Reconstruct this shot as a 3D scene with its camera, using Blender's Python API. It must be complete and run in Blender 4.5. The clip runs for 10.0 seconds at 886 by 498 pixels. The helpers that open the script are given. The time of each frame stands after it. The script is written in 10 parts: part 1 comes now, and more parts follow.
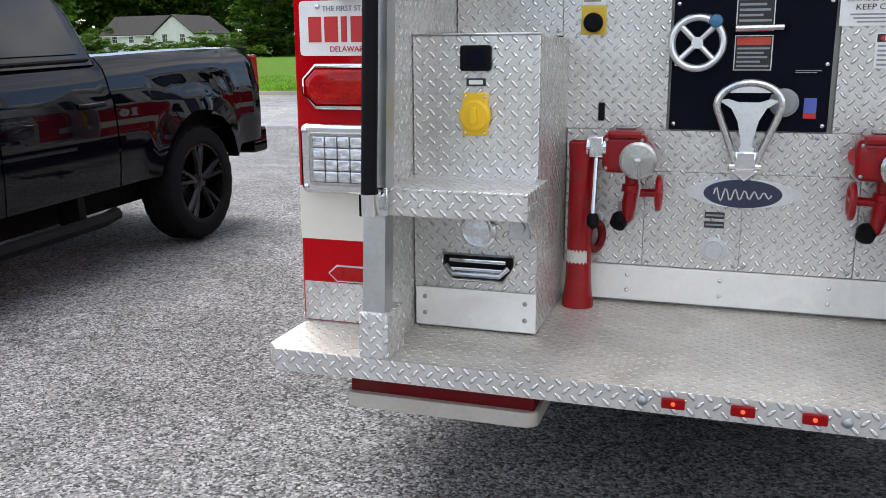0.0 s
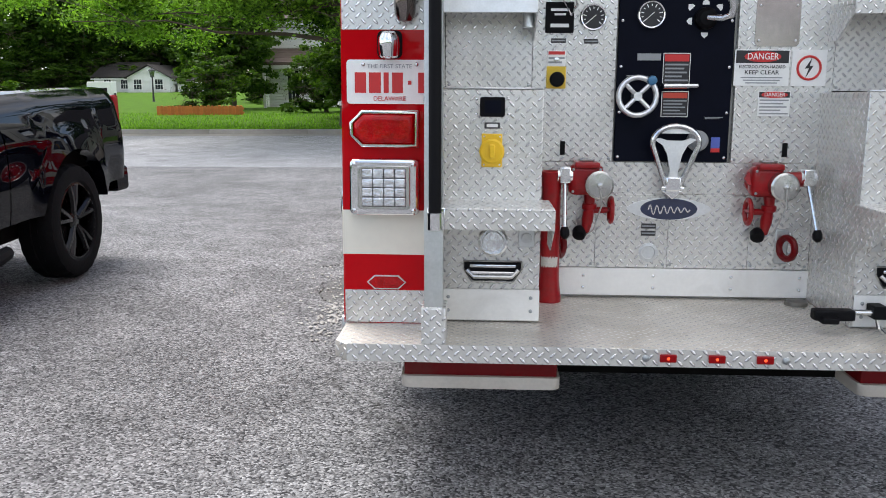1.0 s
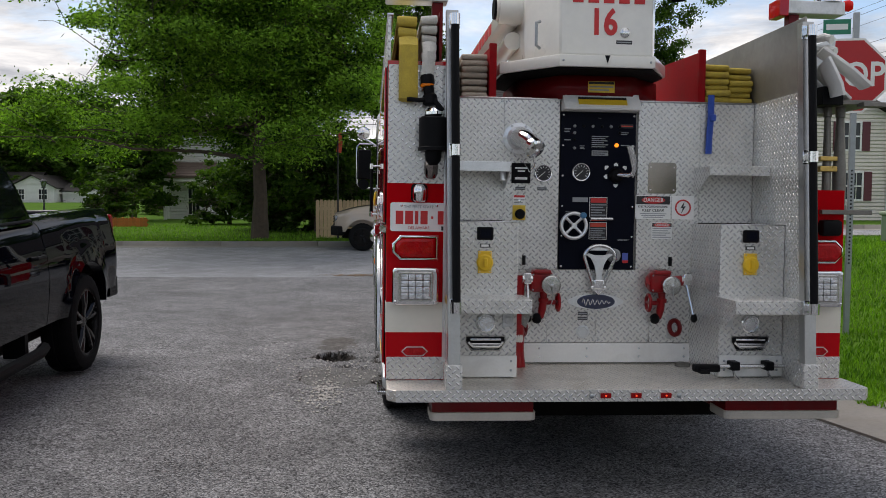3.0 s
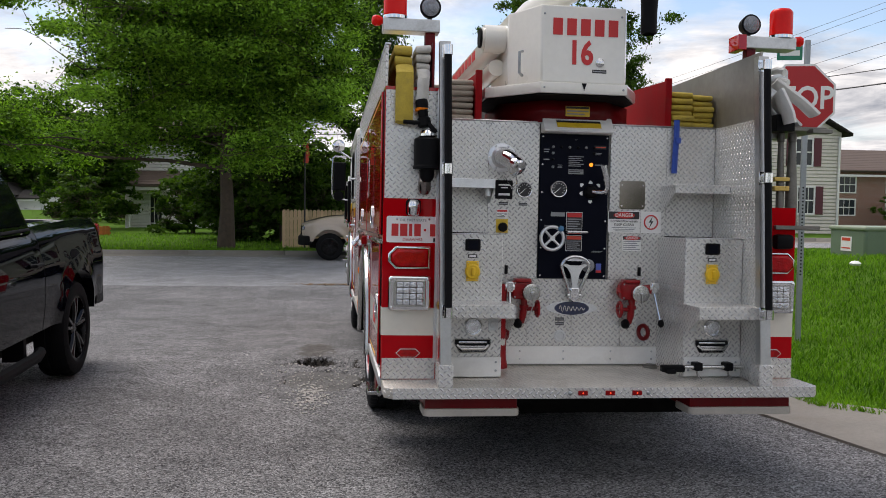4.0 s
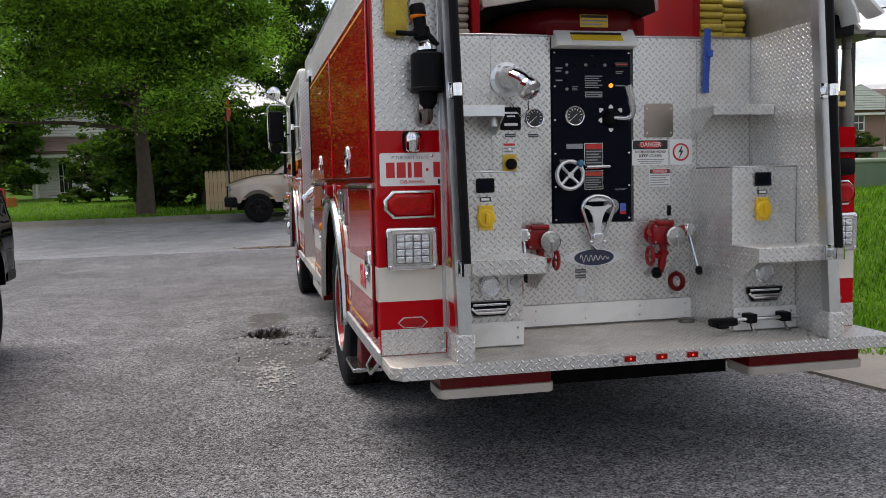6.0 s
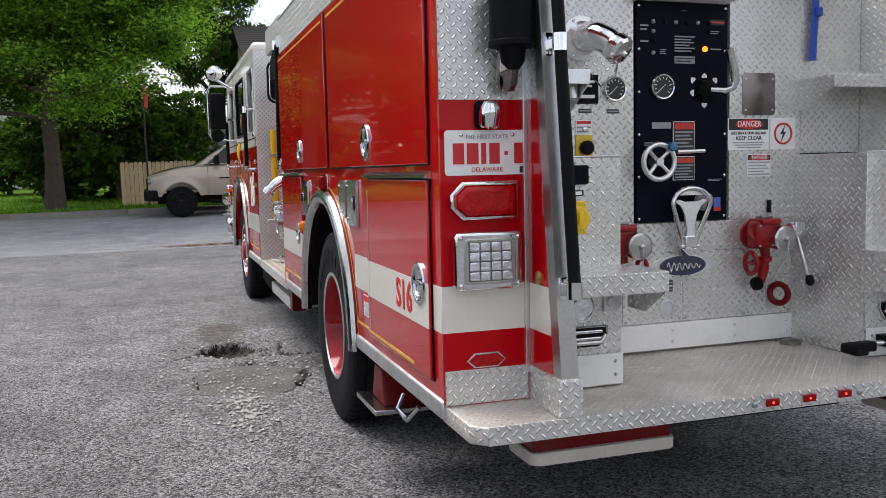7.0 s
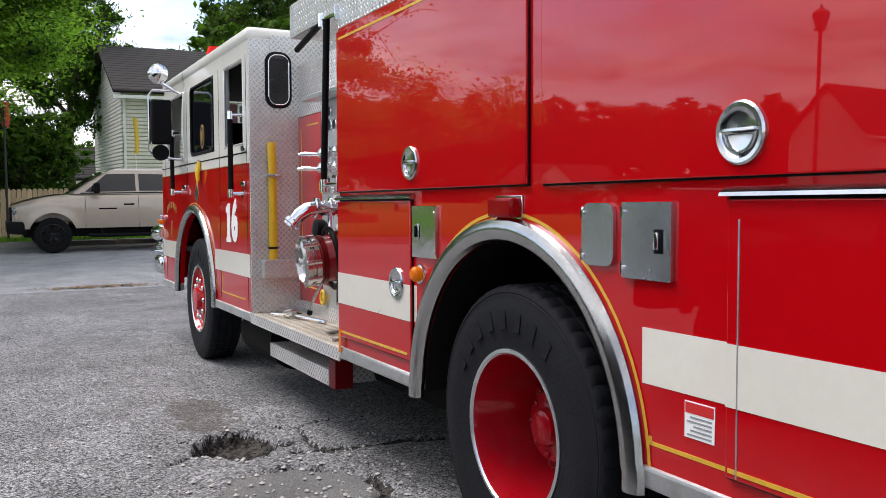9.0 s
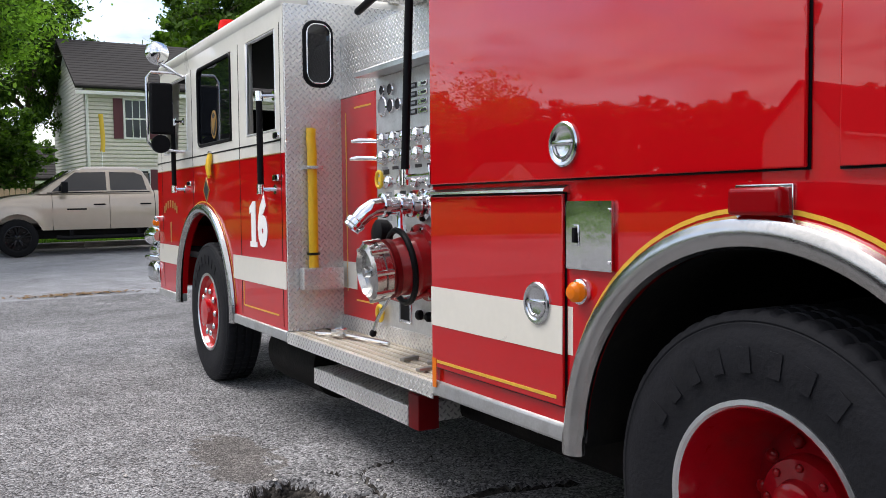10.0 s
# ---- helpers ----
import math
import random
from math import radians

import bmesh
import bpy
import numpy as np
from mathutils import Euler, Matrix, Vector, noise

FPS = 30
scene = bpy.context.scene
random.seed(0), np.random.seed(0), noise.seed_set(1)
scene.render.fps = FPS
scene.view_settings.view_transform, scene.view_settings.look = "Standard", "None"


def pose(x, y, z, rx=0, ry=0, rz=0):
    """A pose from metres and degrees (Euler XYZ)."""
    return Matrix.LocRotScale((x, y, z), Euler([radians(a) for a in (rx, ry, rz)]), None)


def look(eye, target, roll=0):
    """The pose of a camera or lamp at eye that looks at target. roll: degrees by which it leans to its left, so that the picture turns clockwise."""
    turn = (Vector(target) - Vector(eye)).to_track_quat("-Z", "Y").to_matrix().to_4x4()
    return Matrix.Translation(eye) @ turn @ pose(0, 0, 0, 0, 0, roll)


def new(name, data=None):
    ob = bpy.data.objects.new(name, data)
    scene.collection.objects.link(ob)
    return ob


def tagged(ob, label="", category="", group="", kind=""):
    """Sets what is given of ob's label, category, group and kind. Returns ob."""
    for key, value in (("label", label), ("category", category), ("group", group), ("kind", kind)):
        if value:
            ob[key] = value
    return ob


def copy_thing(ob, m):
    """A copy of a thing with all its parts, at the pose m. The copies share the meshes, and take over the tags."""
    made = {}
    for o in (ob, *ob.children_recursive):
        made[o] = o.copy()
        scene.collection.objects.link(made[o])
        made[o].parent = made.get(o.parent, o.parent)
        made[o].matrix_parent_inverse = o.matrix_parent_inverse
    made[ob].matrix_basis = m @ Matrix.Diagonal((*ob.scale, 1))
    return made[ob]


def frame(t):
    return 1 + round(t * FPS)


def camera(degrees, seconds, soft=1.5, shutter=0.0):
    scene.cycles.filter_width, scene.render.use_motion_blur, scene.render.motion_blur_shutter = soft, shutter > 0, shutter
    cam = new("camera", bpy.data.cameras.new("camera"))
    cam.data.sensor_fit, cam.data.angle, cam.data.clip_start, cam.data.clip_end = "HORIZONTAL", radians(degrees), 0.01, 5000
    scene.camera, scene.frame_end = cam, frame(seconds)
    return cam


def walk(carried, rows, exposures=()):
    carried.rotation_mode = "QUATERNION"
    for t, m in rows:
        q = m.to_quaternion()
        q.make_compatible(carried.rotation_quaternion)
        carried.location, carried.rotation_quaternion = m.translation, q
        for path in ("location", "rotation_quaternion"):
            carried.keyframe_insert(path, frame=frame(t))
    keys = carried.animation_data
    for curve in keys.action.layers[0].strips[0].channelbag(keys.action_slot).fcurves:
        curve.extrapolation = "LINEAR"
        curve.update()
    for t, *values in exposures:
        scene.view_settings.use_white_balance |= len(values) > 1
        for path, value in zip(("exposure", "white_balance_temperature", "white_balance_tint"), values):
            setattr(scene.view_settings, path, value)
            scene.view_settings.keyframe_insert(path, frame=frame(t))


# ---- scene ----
cam = camera(54.0, 10.0, 0.9)
LEVEL = pose(0, 0, 0, -1.15, 0.6, 0)
PATH = [
    (0, (-0.064, -2.343, 1.399), (-0.664, -0.484, 0.972), -0.2),
    (0.5, (-0.476, -2.641, 1.4), (-0.832, -0.721, 0.965), -0.8),
    (1, (-0.771, -3.111, 1.429), (-0.857, -1.142, 1.088), 0.4),
    (1.5, (-0.908, -3.589, 1.447), (-0.865, -1.606, 1.198), 0.2),
    (2, (-1.013, -4.044, 1.497), (-0.922, -2.049, 1.384), 0.1),
    (2.5, (-1.269, -4.356, 1.499), (-1.161, -2.362, 1.395), 0.2),
    (2.7, (-1.313, -4.468, 1.505), (-1.183, -2.475, 1.411), 0.6),
    (3.8, (-1.513, -4.991, 1.532), (-1.267, -3.008, 1.457), 0.6),
    (4, (-1.574, -5.036, 1.53), (-1.316, -3.054, 1.469), 1.2),
    (4.5, (-1.681, -5.089, 1.524), (-1.366, -3.114, 1.494), 3.1),
    (5, (-1.717, -5.034, 1.506), (-1.361, -3.066, 1.474), 2.8),
    (5.5, (-1.759, -4.615, 1.443), (-1.374, -2.653, 1.381), 0.2),
    (5.7, (-1.78, -4.362, 1.439), (-1.381, -2.407, 1.295), -0.6),
    (6.8, (-2.116, -3.078, 1.431), (-1.554, -1.166, 1.255), -1.43),
    (7, (-2.177, -2.806, 1.431), (-1.56, -0.913, 1.249), -1.27),
    (7.5, (-2.418, -2.243, 1.411), (-1.671, -0.39, 1.317), 0.08),
    (8, (-2.58, -1.692, 1.368), (-1.747, 0.124, 1.268), -0.36),
    (8.5, (-2.755, -1.105, 1.377), (-1.881, 0.691, 1.267), -0.13),
    (9, (-2.943, -0.566, 1.382), (-2.013, 1.202, 1.282), -0.22),
    (9.5, (-2.981, 0.043, 1.379), (-2.013, 1.79, 1.271), -1.1),
    (10, (-3.083, 0.604, 1.374), (-2.076, 2.33, 1.271), -0.55),
]
walk(cam, [(t, LEVEL @ look(eye, target, roll)) for t, eye, target, roll in PATH], [(0.0, 1.19, 6450, 12), (0.5, 1.19, 6450, 12), (1.5, 1.12, 6500, 12), (2.0, 0.70, 6500, 13), (2.5, 0.10, 6550, 13), (4.5, 0.30, 6750, 15), (5.5, 0.34, 6750, 15), (7.0, 0.74, 6600, 14), (7.5, 0.81, 6550, 14), (8.5, 0.82, 6500, 14), (10.0, 0.91, 6500, 14)])

# ---- sky, sun ----
world = bpy.data.worlds.new("sky")
scene.world = world
world.use_nodes = True


def math_node(nt, op, a, b=None, c=None):
    n = nt.nodes.new("ShaderNodeMath")
    n.operation = op
    for i, v in enumerate((a, b, c)):
        if v is None:
            continue
        if isinstance(v, (int, float)):
            n.inputs[i].default_value = v
        else:
            nt.links.new(v, n.inputs[i])
    return n.outputs[0]


def noise_node(nt, vec, scale, detail=4.0, rough=0.55, warp=0.0):
    n = nt.nodes.new("ShaderNodeTexNoise")
    n.inputs["Scale"].default_value = scale
    n.inputs["Detail"].default_value = detail
    n.inputs["Roughness"].default_value = rough
    n.inputs["Distortion"].default_value = warp
    if vec is not None:
        nt.links.new(vec, n.inputs["Vector"])
    return n.outputs["Fac"]


def ramp_node(nt, fac, stops):
    n = nt.nodes.new("ShaderNodeValToRGB")
    while len(n.color_ramp.elements) < len(stops):
        n.color_ramp.elements.new(0.5)
    for e, (p, c) in zip(n.color_ramp.elements, stops):
        e.position = p
        e.color = (*c, 1) if len(c) == 3 else c
    nt.links.new(fac, n.inputs[0])
    return n.outputs[0]


def grey(v):
    return (v, v, v)


def rgb_mix(nt, fac, a, b, blend="MIX"):
    n = nt.nodes.new("ShaderNodeMix")
    n.data_type, n.blend_type = "RGBA", blend
    for k, v in ((0, fac), (6, a), (7, b)):
        sock = n.inputs[k]
        if isinstance(v, (int, float)):
            sock.default_value = v
        elif isinstance(v, tuple):
            sock.default_value = (*v, 1)
        else:
            nt.links.new(v, sock)
    return n.outputs[2]


SUN_ELEV, SUN_TURN = 60.0, -36.0   # height, and bearing clockwise from +y


def build_sky():
    nt = world.node_tree
    back = nt.nodes["Background"]
    sky = nt.nodes.new("ShaderNodeTexSky")
    sky.sky_type = "NISHITA"
    sky.sun_disc = False
    sky.sun_elevation, sky.sun_rotation = radians(SUN_ELEV), radians(SUN_TURN)
    sky.air_density, sky.dust_density = 1.0, 0.6
    co = nt.nodes.new("ShaderNodeTexCoord")
    sep = nt.nodes.new("ShaderNodeSeparateXYZ")
    nt.links.new(co.outputs["Generated"], sep.inputs[0])
    up = math_node(nt, "ADD", math_node(nt, "MAXIMUM", sep.outputs[2], 0.0), 0.16)
    cmb = nt.nodes.new("ShaderNodeCombineXYZ")
    nt.links.new(math_node(nt, "DIVIDE", sep.outputs[0], up), cmb.inputs[0])
    nt.links.new(math_node(nt, "DIVIDE", sep.outputs[1], up), cmb.inputs[1])
    big = noise_node(nt, cmb.outputs[0], 0.75, 7.0, 0.58, 0.25)
    cover = ramp_node(nt, big, [(0.40, grey(0)), (0.53, grey(1))])
    body = noise_node(nt, cmb.outputs[0], 2.1, 6.0, 0.6, 0.4)
    cloud = ramp_node(nt, body, [(0.34, (2.2, 2.4, 2.75)), (0.48, (4.5, 4.6, 4.75)), (0.62, (6.9, 6.85, 6.7))])
    col = rgb_mix(nt, cover, sky.outputs[0], cloud)
    nt.links.new(col, back.inputs["Color"])
    back.inputs["Strength"].default_value = 0.145


build_sky()
sun_data = bpy.data.lights.new("sun", "SUN")
sun_data.energy, sun_data.angle, sun_data.color = 2.2, radians(36), (1.0, 0.97, 0.93)
sun = new("sun", sun_data)
_e, _r = radians(SUN_ELEV), radians(SUN_TURN)
sun.matrix_world = look((0, 0, 30), Vector((0, 0, 30)) - Vector((math.sin(_r) * math.cos(_e), math.cos(_r) * math.cos(_e), math.sin(_e))))


# ---- materials ----
def material(name, colour, rough=0.5, metal=0.0, vary=0.12, scale=6.0, bump=0.0, bump_scale=60.0, coat=0.0, spec=0.5, dirt=0.0, dirt_colour=(0.08, 0.06, 0.045), per_object=0.0, rough_vary=0.08, coat_ior=1.5):
    m = bpy.data.materials.new(name)
    m.use_nodes = True
    nt = m.node_tree
    p = nt.nodes["Principled BSDF"]
    vec = nt.nodes.new("ShaderNodeTexCoord").outputs["Object"]
    n1 = noise_node(nt, vec, scale, 5.0)
    n2 = noise_node(nt, vec, scale * 9.0, 3.0)
    both = math_node(nt, "ADD", math_node(nt, "MULTIPLY", n1, 0.6), math_node(nt, "MULTIPLY", n2, 0.4))
    if per_object:
        info = nt.nodes.new("ShaderNodeObjectInfo")
        both = math_node(nt, "ADD", both, math_node(nt, "MULTIPLY", math_node(nt, "SUBTRACT", info.outputs["Random"], 0.5), per_object))
    lo = tuple(c * (1 - vary) for c in colour)
    hi = tuple(min(1.0, c * (1 + vary)) for c in colour)
    col = ramp_node(nt, both, [(0.3, lo), (0.7, hi)])
    if dirt:
        d = ramp_node(nt, noise_node(nt, vec, scale * 0.7, 6.0, 0.65, 0.5), [(0.5, grey(0)), (0.72, grey(dirt))])
        col = rgb_mix(nt, d, col, dirt_colour)
    nt.links.new(col, p.inputs["Base Color"])
    nt.links.new(math_node(nt, "ADD", math_node(nt, "MULTIPLY", n1, rough_vary * 2), max(0.0, rough - rough_vary)), p.inputs["Roughness"])
    p.inputs["Metallic"].default_value = metal
    p.inputs["Coat Weight"].default_value = coat
    p.inputs["Coat Roughness"].default_value = 0.015
    p.inputs["Coat IOR"].default_value = coat_ior
    p.inputs["Specular IOR Level"].default_value = spec
    if bump:
        b = nt.nodes.new("ShaderNodeBump")
        b.inputs["Strength"].default_value = bump
        b.inputs["Distance"].default_value = 0.01
        nt.links.new(noise_node(nt, vec, bump_scale, 4.0), b.inputs["Height"])
        nt.links.new(b.outputs[0], p.inputs["Normal"])
    return m


def tread_plate(name, colour, rough, wear_glint, soil, metal=0.7, soil_colour=(0.19, 0.165, 0.13)):
    """Aluminium tread plate: crossed raised bars, 32 mm apart, taken on the plane that each face lies in."""
    m = bpy.data.materials.new(name)
    m.use_nodes = True
    nt = m.node_tree
    p = nt.nodes["Principled BSDF"]
    co = nt.nodes.new("ShaderNodeTexCoord")
    pos = nt.nodes.new("ShaderNodeSeparateXYZ")
    nt.links.new(co.outputs["Object"], pos.inputs[0])
    nor = nt.nodes.new("ShaderNodeSeparateXYZ")
    nt.links.new(co.outputs["Normal"], nor.inputs[0])
    on_x = math_node(nt, "GREATER_THAN", math_node(nt, "ABSOLUTE", nor.outputs[0]), 0.7)
    on_z = math_node(nt, "GREATER_THAN", math_node(nt, "ABSOLUTE", nor.outputs[2]), 0.7)
    x, y, z = pos.outputs

    def pick(flag, a, b):
        return math_node(nt, "ADD", math_node(nt, "MULTIPLY", flag, a), math_node(nt, "MULTIPLY", math_node(nt, "SUBTRACT", 1.0, flag), b))
    u = pick(on_x, y, x)
    v = pick(on_z, y, z)
    k = 1 / 0.0285
    a = math_node(nt, "MULTIPLY", math_node(nt, "ADD", u, v), k * 0.7071)
    b = math_node(nt, "MULTIPLY", math_node(nt, "SUBTRACT", u, v), k * 0.7071)
    par = math_node(nt, "MODULO", math_node(nt, "ABSOLUTE", math_node(nt, "ADD", math_node(nt, "FLOOR", a), math_node(nt, "FLOOR", b))), 2.0)
    fa = math_node(nt, "SUBTRACT", math_node(nt, "FRACT", a), 0.5)
    fb = math_node(nt, "SUBTRACT", math_node(nt, "FRACT", b), 0.5)
    s = pick(par, fa, fb)
    t = pick(par, fb, fa)
    d = math_node(nt, "ADD", math_node(nt, "POWER", math_node(nt, "ABSOLUTE", math_node(nt, "DIVIDE", s, 0.47)), 2.0),
                  math_node(nt, "POWER", math_node(nt, "ABSOLUTE", math_node(nt, "DIVIDE", t, 0.165)), 2.0))
    h = nt.nodes.new("ShaderNodeMapRange")
    h.interpolation_type = "SMOOTHSTEP"
    h.inputs["From Min"].default_value, h.inputs["From Max"].default_value = 1.15, 0.25
    nt.links.new(d, h.inputs["Value"])
    height = h.outputs[0]
    n1 = noise_node(nt, co.outputs["Object"], 5.0, 6.0, 0.6)
    n2 = noise_node(nt, co.outputs["Object"], 90.0, 3.0)
    base = ramp_node(nt, n1, [(0.3, tuple(c * 0.82 for c in colour)), (0.7, colour)])
    base = rgb_mix(nt, math_node(nt, "MULTIPLY", n2, 0.25), base, tuple(c * 0.7 for c in colour))
    stain = ramp_node(nt, noise_node(nt, co.outputs["Object"], 3.1, 7.0, 0.65, 0.6), [(0.46, grey(0)), (0.7, grey(soil))])
    base = rgb_mix(nt, stain, base, soil_colour)
    # shadow at the foot of each bar, painted in as a dark band
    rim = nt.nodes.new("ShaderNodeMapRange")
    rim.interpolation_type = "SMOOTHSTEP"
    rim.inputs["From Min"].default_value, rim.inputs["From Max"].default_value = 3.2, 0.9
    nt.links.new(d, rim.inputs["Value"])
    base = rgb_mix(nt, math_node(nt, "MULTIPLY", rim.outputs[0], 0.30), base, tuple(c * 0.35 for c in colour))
    # bars whitened for worn metal and for painted highlights
    col = rgb_mix(nt, math_node(nt, "MULTIPLY", height, wear_glint), base, (1.0, 1.0, 0.99))
    nt.links.new(col, p.inputs["Base Color"])
    p.inputs["Metallic"].default_value = metal
    ro = math_node(nt, "ADD", math_node(nt, "MULTIPLY", n1, 0.2), rough - 0.1)
    ro = math_node(nt, "SUBTRACT", ro, math_node(nt, "MULTIPLY", height, 0.2))
    nt.links.new(math_node(nt, "MAXIMUM", ro, 0.1), p.inputs["Roughness"])
    bp = nt.nodes.new("ShaderNodeBump")
    bp.inputs["Strength"].default_value, bp.inputs["Distance"].default_value = 1.0, 0.0042
    nt.links.new(math_node(nt, "ADD", height, math_node(nt, "MULTIPLY", n2, 0.08)), bp.inputs["Height"])
    nt.links.new(bp.outputs[0], p.inputs["Normal"])
    return m


def asphalt(name, dark, light, stone, patch, crack):
    m = bpy.data.materials.new(name)
    m.use_nodes = True
    nt = m.node_tree
    p = nt.nodes["Principled BSDF"]
    vec = nt.nodes.new("ShaderNodeTexCoord").outputs["Object"]
    vo = nt.nodes.new("ShaderNodeTexVoronoi")
    vo.inputs["Scale"].default_value = stone
    nt.links.new(vec, vo.inputs["Vector"])
    sp = nt.nodes.new("ShaderNodeSeparateColor")
    nt.links.new(vo.outputs["Color"], sp.inputs[0])
    v2 = nt.nodes.new("ShaderNodeTexVoronoi")
    v2.inputs["Scale"].default_value = stone * 0.42
    nt.links.new(vec, v2.inputs["Vector"])
    s2 = nt.nodes.new("ShaderNodeSeparateColor")
    nt.links.new(v2.outputs["Color"], s2.inputs[0])
    mid = tuple((a + b) * 0.5 for a, b in zip(dark, light))
    g1 = ramp_node(nt, sp.outputs[0], [(0.0, tuple(c * 0.6 for c in dark)), (0.22, dark), (0.42, mid), (0.78, light), (1.0, tuple(min(1, c * 1.75) for c in light))])
    g2 = ramp_node(nt, s2.outputs[1], [(0.2, dark), (0.8, light)])
    col = rgb_mix(nt, 0.22, g1, g2)
    big = noise_node(nt, vec, 0.33, 6.0, 0.62, 0.4)
    col = rgb_mix(nt, ramp_node(nt, big, [(0.38, grey(0)), (0.66, grey(patch))]), col, tuple(c * 0.5 for c in dark), "MIX")
    tone = ramp_node(nt, noise_node(nt, vec, 2.2, 5.0, 0.6), [(0.32, grey(0.70)), (0.66, grey(1.0))])
    col = rgb_mix(nt, 1.0, col, tone, "MULTIPLY")
    if crack:
        wv = nt.nodes.new("ShaderNodeVectorMath")
        wv.operation = "ADD"
        nz = nt.nodes.new("ShaderNodeTexNoise")
        nz.inputs["Scale"].default_value, nz.inputs["Detail"].default_value = 1.6, 6.0
        nt.links.new(vec, nz.inputs["Vector"])
        nt.links.new(vec, wv.inputs[0])
        nt.links.new(nz.outputs["Color"], wv.inputs[1])
        cv = nt.nodes.new("ShaderNodeTexVoronoi")
        cv.feature = "DISTANCE_TO_EDGE"
        cv.inputs["Scale"].default_value = 1.1
        nt.links.new(wv.outputs[0], cv.inputs["Vector"])
        line = ramp_node(nt, cv.outputs["Distance"], [(0.0, grey(1)), (0.014, grey(0))])
        gate = ramp_node(nt, noise_node(nt, vec, 0.5, 3.0), [(0.46, grey(0)), (0.60, grey(crack * 0.6))])
        fac = math_node(nt, "MULTIPLY", line, gate)
        col = rgb_mix(nt, fac, col, (0.02, 0.018, 0.015))
    nt.links.new(col, p.inputs["Base Color"])
    p.inputs["Roughness"].default_value = 0.9
    p.inputs["Specular IOR Level"].default_value = 0.15
    b = nt.nodes.new("ShaderNodeBump")
    b.inputs["Strength"].default_value, b.inputs["Distance"].default_value = 0.9, 0.007
    nt.links.new(math_node(nt, "SUBTRACT", 1.0, vo.outputs["Distance"]), b.inputs["Height"])
    nt.links.new(b.outputs[0], p.inputs["Normal"])
    return m


def leaf_material(name, dark, light):
    m = bpy.data.materials.new(name)
    m.use_nodes = True
    nt = m.node_tree
    p = nt.nodes["Principled BSDF"]
    geo = nt.nodes.new("ShaderNodeNewGeometry")
    vec = nt.nodes.new("ShaderNodeTexCoord").outputs["Object"]
    f = math_node(nt, "ADD", math_node(nt, "MULTIPLY", geo.outputs["Random Per Island"], 0.34), math_node(nt, "MULTIPLY", noise_node(nt, vec, 0.85, 3.0), 0.66))
    col = ramp_node(nt, f, [(0.30, dark), (0.68, light)])
    nt.links.new(col, p.inputs["Base Color"])
    p.inputs["Roughness"].default_value = 0.55
    p.inputs["Specular IOR Level"].default_value = 0.12
    tr = nt.nodes.new("ShaderNodeBsdfTranslucent")
    nt.links.new(rgb_mix(nt, 1.0, col, (1.5, 1.7, 0.6), "MULTIPLY"), tr.inputs["Color"])
    mx = nt.nodes.new("ShaderNodeMixShader")
    mx.inputs[0].default_value = 0.38
    nt.links.new(p.outputs[0], mx.inputs[1])
    nt.links.new(tr.outputs[0], mx.inputs[2])
    nt.links.new(mx.outputs[0], nt.nodes["Material Output"].inputs["Surface"])
    return m


def lapped(name, colour, pitch, depth=0.55):
    """Lapped boards or shingle courses: a sawtooth relief down the wall."""
    m = material(name, colour, 0.75, 0, 0.10, 1.2, spec=0.1)
    nt = m.node_tree
    p = nt.nodes["Principled BSDF"]
    co = nt.nodes.new("ShaderNodeTexCoord")
    sp = nt.nodes.new("ShaderNodeSeparateXYZ")
    nt.links.new(co.outputs["Object"], sp.inputs[0])
    saw = math_node(nt, "FRACT", math_node(nt, "DIVIDE", sp.outputs[2], pitch))
    b = nt.nodes.new("ShaderNodeBump")
    b.inputs["Strength"].default_value, b.inputs["Distance"].default_value = depth, 0.05
    nt.links.new(ramp_node(nt, saw, [(0.0, grey(0)), (0.24, grey(1)), (1.0, grey(0.75))]), b.inputs["Height"])
    nt.links.new(b.outputs[0], p.inputs["Normal"])
    return m


def brickwork(name):
    m = bpy.data.materials.new(name)
    m.use_nodes = True
    nt = m.node_tree
    p = nt.nodes["Principled BSDF"]
    co = nt.nodes.new("ShaderNodeTexCoord")
    mp = nt.nodes.new("ShaderNodeMapping")
    mp.inputs["Rotation"].default_value = (radians(90), 0, 0)
    nt.links.new(co.outputs["Object"], mp.inputs[0])
    bt = nt.nodes.new("ShaderNodeTexBrick")
    bt.inputs["Color1"].default_value, bt.inputs["Color2"].default_value, bt.inputs["Mortar"].default_value = (0.2, 0.09, 0.06, 1), (0.27, 0.13, 0.09, 1), (0.4, 0.36, 0.32, 1)
    bt.inputs["Scale"].default_value = 4.5
    nt.links.new(mp.outputs[0], bt.inputs["Vector"])
    nt.links.new(bt.outputs["Color"], p.inputs["Base Color"])
    p.inputs["Roughness"].default_value = 0.85
    return m


def glow(name, colour, strength, base):
    m = material(name, base, 0.2, 0, 0.05, 20, spec=0.2)
    p = m.node_tree.nodes["Principled BSDF"]
    p.inputs["Emission Color"].default_value = (*colour, 1)
    p.inputs["Emission Strength"].default_value = strength
    return m


